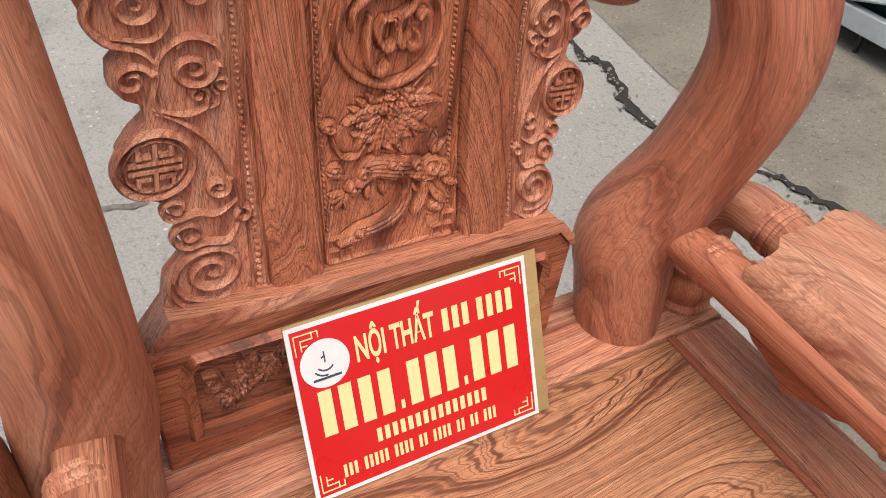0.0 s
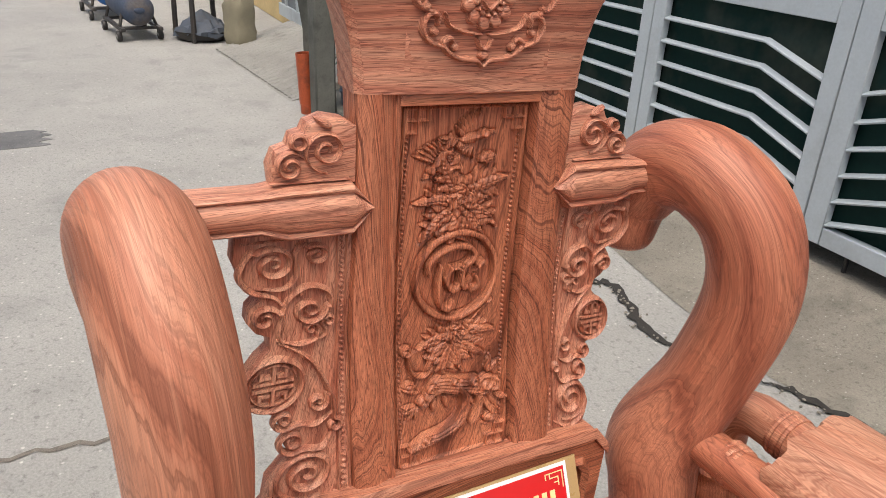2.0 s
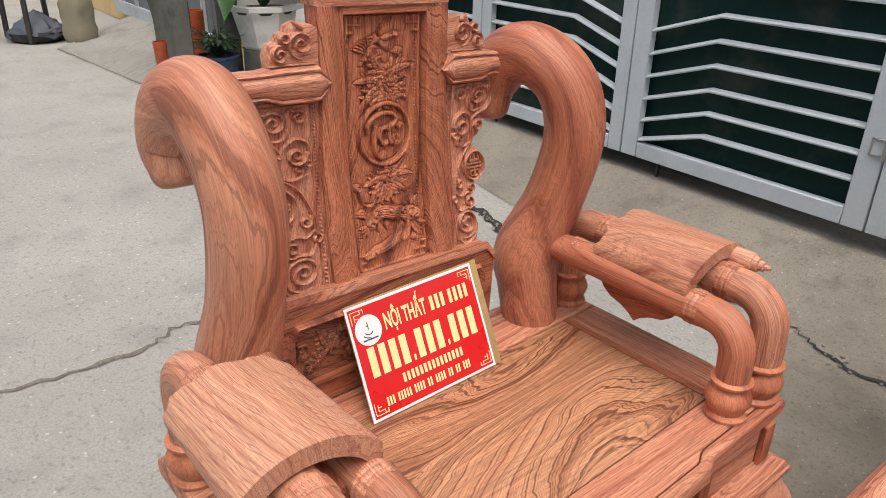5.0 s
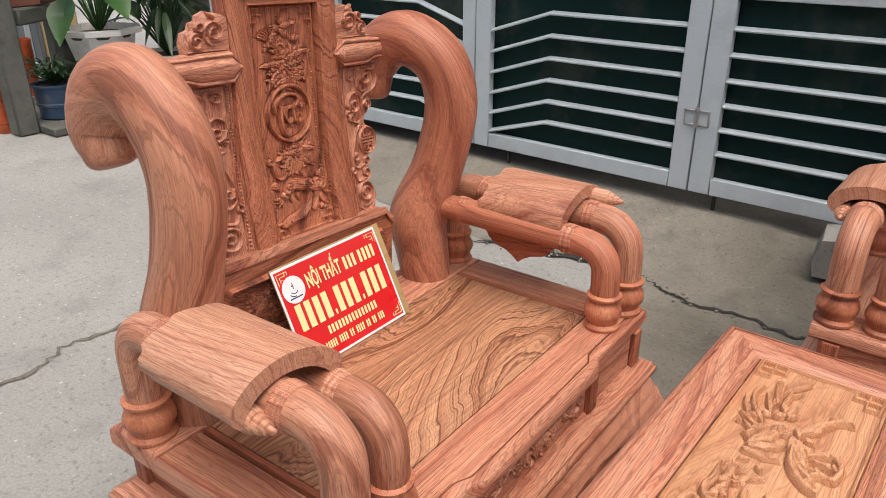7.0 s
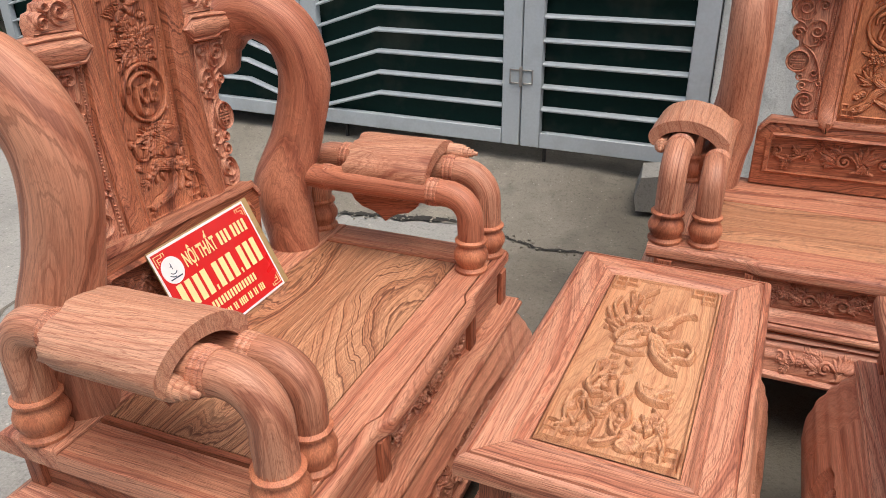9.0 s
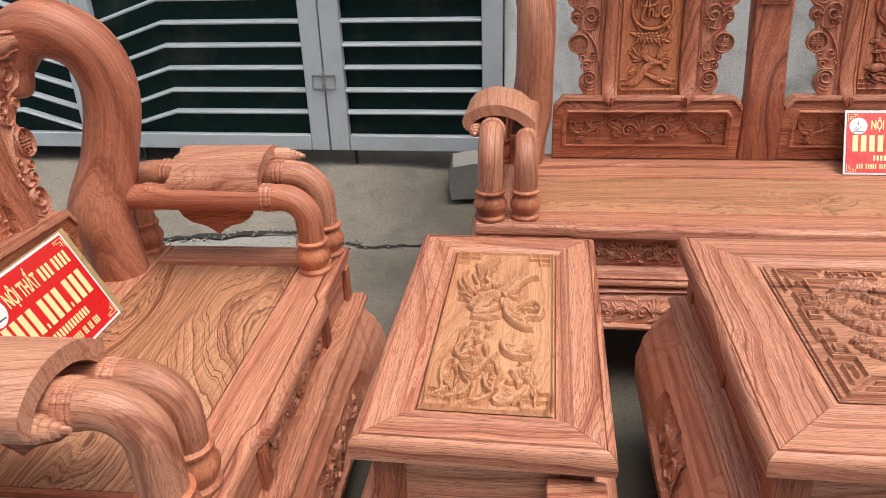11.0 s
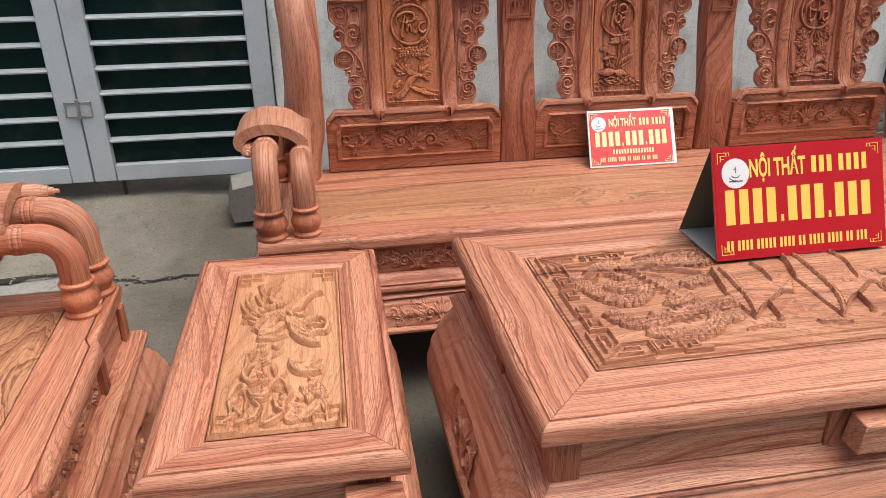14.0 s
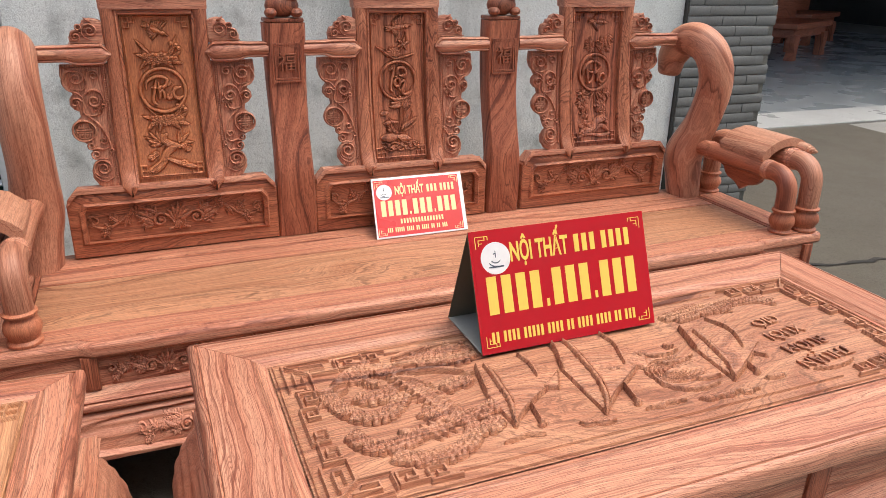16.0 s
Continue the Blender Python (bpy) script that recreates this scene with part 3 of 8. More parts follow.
    def fill(self, poly, h, grain=None):
        xs, ys = [p[0] for p in poly], [p[1] for p in poly]
        win = self.window(min(xs), max(xs), min(ys), max(ys))
        X, Y = self.X[win], self.Y[win]
        inside = np.zeros(X.shape, bool)
        d = np.full(X.shape, 99.0)
        for (ax, ay), (bx, by) in zip(poly, poly[1:] + poly[:1]):
            dx, dy = bx - ax, by - ay
            t = np.clip(((X - ax) * dx + (Y - ay) * dy) / (dx * dx + dy * dy + 1e-9), 0, 1)
            d = np.minimum(d, np.hypot(X - ax - t * dx, Y - ay - t * dy))
            if abs(dy) > 1e-9:
                inside ^= ((ay > Y) != (by > Y)) & (X < dx * (Y - ay) / dy + ax)
        d = np.where(inside, -d, d)
        top = h * np.clip(-d / 1.1, 0, 1) * (0.8 + 0.2 * np.clip(-d / 14, 0, 1))
        if grain:
            top = top - (d < -1) * grain(X, Y)
        self.lay_on(win, d, top)
        return self

    def ring(self, x, y, r, w, h):
        return self.stroke(circle(x, y, r, 44), w, h, 1.0, smooth=False)

    def flower(self, x, y, r, h, petals=9):
        for q, k, n in ((1.0, 0.80, petals), (0.70, 0.62, petals - 1), (0.42, 0.44, petals - 3)):
            for i in range(n):
                a = math.tau * (i + 0.5 * (q < 0.9)) / n + self.rng.uniform(-0.15, 0.15)
                self.leaf(x + 0.05 * r * math.cos(a), y + 0.05 * r * math.sin(a), a, r * q * self.rng.uniform(0.9, 1.08), r * k, h * (1.10 - 0.40 * q), 0.3, self.rng.uniform(-0.1, 0.1))
        return self.dome(x, y, r * 0.15, r * 0.15, h * 0.85, 0, 1.2)

    def tuft(self, x, y, a, n, spread, ln, wd, h):
        """Leaves that fan from one point."""
        for i in range(n):
            f = (i / (n - 1) - 0.5) if n > 1 else 0.0
            self.leaf(x, y, a + spread * f, ln * (1 - 0.5 * abs(f)) * self.rng.uniform(0.85, 1.1), wd, h * self.rng.uniform(0.8, 1.1), 0.8, self.rng.uniform(-0.25, 0.25), 3 if wd > 7 else 0)
        return self

    def acanthus(self, x, y, a, ln, h, curl=1):
        """A lobed leaf that bends over at its tip."""
        for i in range(3):
            f = 0.12 + i / 4
            px, py = x + ln * 0.75 * f * math.cos(a + curl * 0.4 * f), y + ln * 0.75 * f * math.sin(a + curl * 0.4 * f)
            for s in (-1, 1):
                self.leaf(px, py, a + curl * 0.5 * f + s * 0.62, ln * 0.50 * (1 - 0.35 * f), ln * 0.20, h * 0.8, 0.5, 0.3 * s)
        return self.leaf(x, y, a, ln, ln * 0.26, h, 1.0, 0.22 * curl)

    def fly(self, x, y, a, s, flip=1, h=6.0):
        """A small bird on the wing."""
        def pt(u, v):
            return x + s * (u * math.cos(a) - flip * v * math.sin(a)), y + s * (u * math.sin(a) + flip * v * math.cos(a))
        for i in (-1, 0, 1):
            self.leaf(*pt(-8, 0), a + math.pi + 0.2 * i, 20 * s, 4.6 * s, h * 0.7, 0.5)
        for d, k, b in ((-1, 0.8, 1.9), (1, 1.0, 1.35)):
            for i in range(6):
                self.leaf(*pt(5 - 2.4 * i, d * 1.5), a + flip * d * (b + 0.16 * i), (25 - 2.6 * i) * s * k, 5.0 * s, h * (0.62 + 0.05 * i), 0.5, -0.12 * d * flip)
        self.leaf(*pt(-12, 0), a, 27 * s, 9 * s, h, 0)
        self.dome(*pt(14, 0.5), 4.6 * s, 3.8 * s, h * 1.1, a)
        return self.leaf(*pt(17, 0.5), a, 9 * s, 2.6 * s, h * 0.7, 0)

    def coins(self, pts, r, h):
        """A bank of curling cloud: scalloped coins crowded along a line, the inner row over the outer."""
        line = catmull([(a, b, 0) for a, b in pts], 10)
        for row, k in ((1.0, 1.0), (-0.15, 0.95), (-1.1, 0.85)):
            run = r * self.rng.uniform(0, 0.6)
            for p, q in zip(line, line[1:]):
                t = q - p
                run += t.length
                if run > r * 1.25:
                    run -= r * 1.25
                    n = Vector((-t.y, t.x, 0)).normalized() * (row * r)
                    self.dome(p.x + n.x, p.y + n.y, r * k * self.rng.uniform(0.8, 1.0), r * k * 0.8, h * self.rng.uniform(0.85, 1.1), math.atan2(t.y, t.x), 1.4 if row > 0 else -1.3, 0.88)
        return self

    def bar(self, p, q, w, h):
        """A straight strip with square ends and a flat top."""
        t = Vector((q[0] - p[0], q[1] - p[1])).normalized() * w
        n = Vector((-t.y, t.x))
        poly = [(p[0] - t.x + n.x, p[1] - t.y + n.y), (p[0] - t.x - n.x, p[1] - t.y - n.y), (q[0] + t.x - n.x, q[1] + t.y - n.y), (q[0] + t.x + n.x, q[1] + t.y + n.y)]
        xs, ys = [a for a, b in poly], [b for a, b in poly]
        win = self.window(min(xs), max(xs), min(ys), max(ys), 2)
        t.normalize()
        u = (self.X[win] - p[0]) * t.x + (self.Y[win] - p[1]) * t.y
        v = np.abs((self.Y[win] - p[1]) * t.x - (self.X[win] - p[0]) * t.y)
        ln = math.hypot(q[0] - p[0], q[1] - p[1])
        d = np.maximum(np.maximum(-u, u - ln) - w, v - w)
        self.H[win] = np.maximum(self.H[win], np.where(d < 0, h * np.clip(-d / 0.8, 0, 1), -0.6))
        return self

    def knot(self, x, y, sx, sy, s, w=1.7, h=3.4):
        """The small square knot in a corner."""
        for p, q in (((0, 0), (3, 0)), ((0, 0), (0, 3)), ((3, 0), (3, 1.5)), ((0, 3), (1.5, 3)), ((1.5, 1.5), (3, 1.5)), ((1.5, 1.5), (1.5, 3)), ((1.5, 0), (1.5, 1.5)), ((0, 1.5), (1.5, 1.5))):
            self.bar((x + sx * p[0] * s, y + sy * p[1] * s), (x + sx * q[0] * s, y + sy * q[1] * s), w, h)
        return self

    def emit(self, g, m):
        n, k = self.X.shape
        verts = [m(x, y, h) for x, y, h in zip(self.X.ravel().tolist(), self.Y.ravel().tolist(), self.H.ravel().tolist())]
        i = np.arange(n * k).reshape(n, k)
        return g.add(verts, np.stack((i[:-1, :-1], i[1:, :-1], i[1:, 1:], i[:-1, 1:]), -1).reshape(-1, 4).tolist())


def bamboo(c, x, y, a, k, n=3):
    """A jointed twig with sheaves of narrow leaves."""
    for i in range(n):
        px, py = x + 16 * k * i * math.cos(a), y + 16 * k * i * math.sin(a)
        c.stroke([(px, py), (px + 15 * k * math.cos(a), py + 15 * k * math.sin(a))], 1.8 * k, 3.6, 0.8, smooth=False)
        for s in (-1, 1):
            c.tuft(px, py, a + s * 1.1, 3, 0.9, 22 * k, 5.0 * k, 4.6)


def splat_carving(g, m, half, height, word, seed):
    """The long panel: fretted rim, birds, blossom, a word in a ring, and below it more blossom and a beast, each panel with its own plants."""
    e = half - 5
    k = half / 79.0
    q = height / 440.0
    c = Carve(-half + 1, half - 1, 2, height - 2, 1.15, seed, 0.0, 1.6)
    for sx in (-1, 1):
        c.bar((sx * e, 10), (sx * e, height - 10), 1.7, 2.8)
        for y in (9, height - 9):
            c.bar((-e + 2, y), (e - 2, y), 1.7, 2.8)
            c.knot(sx * (e - 2), y, -sx, 1 if y < 20 else -1, 8.5 * k)
        for i in range(60 if word == "peony" else 0):
            c.dome(sx * (e - 5), 44 + (height - 88) * i / 59, 1.6, 2.2, 1.4)

    def P(u, v):
        return u * k, v * q
    mid = P(0, 238)
    if word == "peony":
        c.fly(*P(6, 398), 0.15, 1.25 * k)
        c.fly(*P(-30, 376), -2.2, 1.1 * k, -1)
        c.leaf(*P(18, 372), 0.2, 24 * k, 12 * k, 5.0, 1, 0, 3)
        for u, v, a, b in ((-4, 326, 2.9, 0.3), (6, 322, -0.4, -0.3), (8, 336, 0.5, -0.2), (-10, 320, 3.7, 0.3), (4, 318, -1.1, 0.2), (-4, 338, 2.3, -0.4), (0, 318, -2.0, 0.2)):
            c.acanthus(*P(u, v), a, 54 * k, 5.0, 1 if b > 0 else -1)
        c.stroke([P(-10, 345), P(-18, 362), P(-8, 366), P(-2, 358)], 2.2 * k, 4.5)
        c.flower(*P(2, 332), 23 * k, 7.0, 10)
        for u, v, a, b in ((-4, 164, 3.2, 0.3), (10, 164, 0.15, -0.3), (6, 156, -0.8, 0.2), (-8, 158, 3.8, 0.3), (0, 156, -1.5, 0.2), (-6, 152, 4.3, 0.2)):
            c.acanthus(*P(u, v), a, 46 * k, 5.0, 1 if b > 0 else -1)
        c.stroke([P(18, 176), P(34, 190), P(42, 200)], 1.7 * k, 4.0)
        c.dome(*P(44, 203), 8 * k, 8 * k, 6.0, 0, 1.5)
        c.stroke([P(-62, 150), P(-54, 124), P(-38, 118), P(-26, 130)], 2.0 * k, 4.5)
        c.dome(*P(-62, 152), 8 * k, 7 * k, 6.0, 0, 1.5)
        c.flower(*P(6, 168), 19 * k, 6.6, 9)
        # a maned beast that plants one thick leg on the ground
        for u, v, r, w in ((52, 46, 9, 1.2), (-40, 85, 9, -1.3), (-58, 107, 8, 1.3), (58, 86, 11, 1.4)):
            c.dome(*P(u, v), r * k, r * 0.85 * k, 5.0, 0.4, w)
        c.tuft(*P(48, 104), 1.1, 4, 1.0, 26 * k, 7 * k, 4.4)
        c.tuft(*P(-46, 80), 3.6, 4, 1.1, 26 * k, 6 * k, 4.6)
        c.stroke([P(36, 84), P(38, 68), P(32, 54), P(24, 44)], 5.0 * k, 5.0, 0.4)
        c.stroke([P(44, 74), P(50, 60), P(62, 50)], 4.4 * k, 4.8, 0.4)
        c.stroke([P(-34, 92), P(-20, 104), P(4, 98), P(30, 92), P(46, 84)], 11 * k, 6.0, 0.55)
        c.stroke([P(10, 94), P(16, 76), P(8, 54), P(-13, 42), P(-38, 37), P(-60, 30)], 7.0 * k, 6.6, 0.45)
        for u, v, r, w in ((46, 92, 13, 1.4), (-30, 100, 8, -1.2), (2, 104, 7, 1.2), (-38, 38, 6, 1.1), (28, 98, 8, -1.3)):
            c.dome(*P(u, v), r * k, r * 0.85 * k, 6.6, 0.4, w)
        for u, v, a in ((-24, 88, -1.9), (-10, 88, -1.6), (22, 84, -1.4), (-48, 98, 2.6), (60, 72, -0.4)):
            c.leaf(*P(u, v), a, 20 * k, 7 * k, 4.8, 0.5, 0.2)
    elif word == "phuc":
        c.fly(*P(-2, 396), -0.5, 1.25 * k)
        for cy in (322, 158):
            for u, a, n in ((-40, 2.0, 40), (36, 1.0, 44), (-46, 2.6, 26), (44, 0.4, 26), (-42, 3.7, 26), (42, -0.5, 26), (-20, 4.2, 24), (22, -1.0, 24)):
                c.leaf(*P(u * 0.5, cy - 2), a, n * 1.35 * k, 9 * k, 4.6, 1, 0.15, 3)
            for i in range(22):
                c.dome(*P(-33 + 9.4 * (i % 8) + 4.7 * (i // 8 % 2), cy - 9 + 9 * (i // 8) + c.rng.uniform(-2, 2)), 5.6 * k, 5.6 * k, 6.2, 0, 0.8)
            c.stroke([P(-20, cy + 10), P(-34, cy + 26), P(-44, cy + 40)], 1.8 * k, 4.0)
            c.stroke([P(18, cy + 12), P(34, cy + 28), P(46, cy + 36)], 1.8 * k, 4.0)
            for u, v in ((40, 34), (30, 38), (46, 26)):
                c.dome(*P(u, cy + v), 5 * k, 5 * k, 5.5, 0, 0.8)
        c.tuft(*P(-18, 92), 2.5, 6, 1.5, 44 * k, 7 * k, 5.0)
        c.tuft(*P(22, 92), 0.7, 6, 1.5, 40 * k, 7 * k, 5.0)
        c.stroke([P(-6, 118), P(-14, 106), P(2, 92), P(26, 84)], 7 * k, 6.5, 0.5)
        c.stroke([P(-52, 22), P(-24, 40), P(-8, 70), P(14, 86)], 9 * k, 6.5, 0.5)
        c.stroke([P(-12, 56), P(16, 40), P(40, 30), P(58, 26)], 5.5 * k, 5.0, 0.4)
        c.stroke([P(-18, 44), P(-34, 28), P(-50, 22)], 7 * k, 5.5, 0.5)
        for u, v in ((32, 86), (42, 76), (-36, 66), (-46, 58), (28, 38), (-48, 26)):
            c.dome(*P(u, v), 9 * k, 7 * k, 6.0, 0.3, 1.2)
    elif word == "loc":
        c.fly(*P(6, 394), 0.1, 1.5 * k)
        c.leaf(*P(-4, 352), 0.9, 40 * k, 10 * k, 5.0, 1, 0.1)
        c.stroke([P(24, 380), P(26, 350), P(16, 338), P(-2, 312)], 1.6 * k, 3.8)
        for a in (0.2, 1.4, 2.6, 3.6, 5.2):
            c.leaf(*P(18, 346), a, 20 * k, 7 * k, 4.8, 0.8)
        for i in range(7):
            c.leaf(*P(-14, 310), 0.3 + 0.42 * i, 26 * k, 12 * k, 5.5 + 0.3 * (3 - abs(i - 3)), 0.8)
        c.stroke([P(-62, 340), P(-40, 326), P(-10, 304), P(24, 308), P(52, 318)], 2.6 * k, 4.2)
        for i in range(9):
            c.leaf(*P(6, 160), 0.1 + 0.37 * i, 34 * k, 13 * k, 5.0 + 0.3 * (4 - abs(i - 4)), 0.8, 0.1)
        for u, v, x, y in ((4, 158, -4, 84), (14, 150, 4, 84), (40, 140, 10, 84), (-32, 128, -12, 84), (50, 112, 14, 84)):
            c.stroke([P(u, v), P((u + x) / 2 + 4, (v + y) / 2), P(x, y)], 1.8 * k, 4.2, 0.6)
        c.leaf(*P(16, 122), 1.0, 36 * k, 11 * k, 5.0)
        c.leaf(*P(-48, 108), 0.3, 46 * k, 10 * k, 5.0, 1, -0.2)
        c.leaf(*P(4, 96), 0.35, 54 * k, 11 * k, 5.0, 1, 0.15)
        c.leaf(*P(-56, 138), 0.2, 26 * k, 14 * k, 4.6)
        c.leaf(*P(-60, 66), 0.05, 64 * k, 22 * k, 6.5, 0.6)
        c.leaf(*P(-8, 66), -0.1, 40 * k, 20 * k, 6.5, 0.6)
        c.tuft(*P(-24, 84), 1.6, 7, 2.4, 26 * k, 5 * k, 4.6)
        for v in (50, 38, 30):
            c.stroke([P(-58 + 8 * i, v + 3 * math.sin(i * 1.7 + v)) for i in range(15)], 2.2 * k, 3.2)
        for i in range(9):
            c.dome(*P(-50 + 13 * i, 40 + 6 * math.sin(i * 2.1)), 7 * k, 5 * k, 5.0, 0, 1.2)
    else:
        c.fly(*P(4, 402), -0.1, 1.3 * k)
        for u, v, a in ((-10, 318, 2.5), (8, 318, 0.8), (20, 314, 0.2)):
            bamboo(c, *P(u, v), a, k, 2)
        c.tuft(*P(40, 360), -1.4, 5, 1.6, 40 * k, 7 * k, 5.0)
        c.tuft(*P(6, 182), -1.6, 8, 3.0, 42 * k, 6 * k, 5.0)
        for u, v, a in ((-34, 124, 2.2), (-20, 98, 3.0), (-40, 150, 1.6), (30, 150, 0.9)):
            bamboo(c, *P(u, v), a, k, 2)
        c.stroke([P(24, 110), P(44, 130), P(50, 150), P(40, 168)], 2.4 * k, 4.4)
        c.flower(*P(22, 124), 20 * k, 6.2, 8)
        c.flower(*P(34, 98), 15 * k, 6.0, 7)
        c.stroke([P(-48, 34), P(-10, 52), P(14, 78), P(44, 84)], 10 * k, 6.0, 0.5)
        c.stroke([P(0, 40), P(18, 58), P(34, 56), P(50, 40)], 6 * k, 5.4, 0.5)
        for u, v in ((-44, 62), (-30, 72), (-40, 44), (-16, 62), (46, 72), (38, 88)):
            c.dome(*P(u, v), 9 * k, 7 * k, 6.2, 0.4, 1.3)
        c.stroke([P(-58, 26), P(-20, 34), P(20, 26), P(56, 32)], 5 * k, 4.2, 0.6)
    c.ring(*mid, 52 * k, 3.6 * k, 5.4)
    for stroke in CALLIGRAPHY[word]:
        c.stroke([(mid[0] + p[0] * k * 0.98, mid[1] + p[1] * k * 0.98) for p in stroke], 3.7 * k, 6.6, 0.5)
    c.emit(g, m)


WING = ((0, -22), (36, -22), (56, -12), (68, 8), (67, 29), (57, 43), (49, 50), (56, 60), (60, 74), (64, 92), (73, 97), (86, 106), (95, 121), (95, 139),
        (86, 154), (76, 164), (78, 179), (89, 185), (97, 197), (96, 212), (87, 223), (93, 236), (104, 250), (110, 270), (107, 298), (0, 298))


def scroll(g, m, stem, cx, cy, r, turns, start, way, w, h):
    """A stem that runs on into a spiral."""
    curl = spiral(cx, cy, r, turns, start, way, 0.14)
    path = [(p.x, p.y) for p in catmull([(q[0], q[1], 0) for q in stem] + [(curl[0][0], curl[0][1], 0)], 6)] if stem else []
    g.ridge(path[:-1] + list(curl), w, h, m, 0.45)


def wing_carving(g, m):
    """Vine scrolls, a ringed lucky sign and a beaded border on a side board."""
    g.ridge(spiral(37, 33, 27, 2.2, -2.0, 1, 0.12), 3.2, 6.0, m, 0.5)
    g.ridge([(p.x, p.y) for p in catmull([(14, 8, 0), (34, -2, 0), (54, 8, 0), (62, 26, 0), (56, 40, 0)], 6)], 2.2, 4.0, m)
    scroll(g, m, [(14, 74), (24, 56), (40, 58)], 50, 68, 12, 1.6, -1.7, 1, 2.6, 5.4)
    scroll(g, m, [(16, 88), (30, 80), (44, 84)], 58, 91, 10, 1.5, -1.9, 1, 2.4, 5.2)
    scroll(g, m, [(66, 172), (52, 164), (36, 148), (22, 120), (15, 96)], 15, 76, 7, 1.3, 1.6, 1, 2.6, 5.4)
    scroll(g, m, [(22, 122), (19, 112)], 29, 103, 10, 1.5, 2.6, 1, 2.4, 5.2)
    g.ridge(circle(69, 130, 26, 36), 3.0, 6.0, m)
    g.ridge(circle(69, 130, 20.5, 30), 1.2, 4.4, m)
    for p, q in (((-16, 3.2), (16, 3.2)), ((-16, -3.2), (16, -3.2)), ((0, 5), (0, 18)), ((0, -5), (0, -18)), ((-11, 9), (-11, 14)), ((11, 9), (11, 14)), ((-11, -9), (-11, -14)), ((11, -9), (11, -14)),
                 ((-11, 9), (-4, 9)), ((11, 9), (4, 9)), ((-11, -9), (-4, -9)), ((11, -9), (4, -9))):
        g.bar((69 + p[0], 130 + p[1]), (69 + q[0], 130 + q[1]), 1.4, 4.4, m)
    scroll(g, m, [(60, 166), (66, 184), (62, 204)], 79, 203, 13, 1.6, 2.9, -1, 2.6, 5.6)
    scroll(g, m, [(68, 176), (48, 168), (32, 172)], 36, 184, 8, 1.4, -2.3, -1, 2.2, 5.0)
    scroll(g, m, [(36, 168), (24, 174)], 20, 190, 8, 1.5, -1.2, 1, 2.2, 5.0)
    scroll(g, m, [(64, 192), (58, 220), (40, 234), (22, 226), (17, 208)], 38, 206, 17, 1.6, 3.0, 1, 3.0, 6.0)
    scroll(g, m, [(60, 210), (72, 226), (92, 236), (102, 256), (92, 280)], 72, 264, 21, 1.7, 0.8, 1, 3.2, 6.0)
    scroll(g, m, [(88, 238), (62, 234), (50, 250), (52, 272), (46, 284)], 32, 270, 13, 1.6, 0.9, 1, 2.8, 5.6)
    g.leaf(50, 222, 2.2, 18, 7, 5.0, m)
    g.leaf(40, 150, 1.0, 16, 6, 4.6, m)
    for u in (2.5, 11.5):
        g.ridge([(u, 4 + 286 * i / 12) for i in range(13)], 1.1, 3.0, m, 0)
    for i in range(48):
        g.leaf(4.6, 6 + 6 * i, 0.0, 4.8, 4.4, 2.8, m, 6, 0)
    g.ridge([(14 + 86 * i / 10, 291) for i in range(11)], 1.4, 2.8, m, 0)


def crest_carving(g, m):
    g.ridge(spiral(26, 34, 23, 1.9, -1.6, 1, 0.12), 2.6, 5.0, m, 0.5)
    g.ridge(spiral(60, 20, 15, 1.8, 2.6, -1, 0.14), 2.4, 5.0, m, 0.5)
    g.ridge(circle(52, 43, 6.5, 14), 2.0, 5.0, m)
    g.leaf(20, 54, 0.6, 22, 8, 5, m)
    g.ridge([(4 + 74 * i / 8, 4) for i in range(9)], 1.5, 3.0, m, 0)


CREST = ((0, -2), (80, -2), (82, 18), (76, 33), (64, 37), (60, 48), (50, 51), (46, 60), (30, 66), (10, 62), (0, 56))


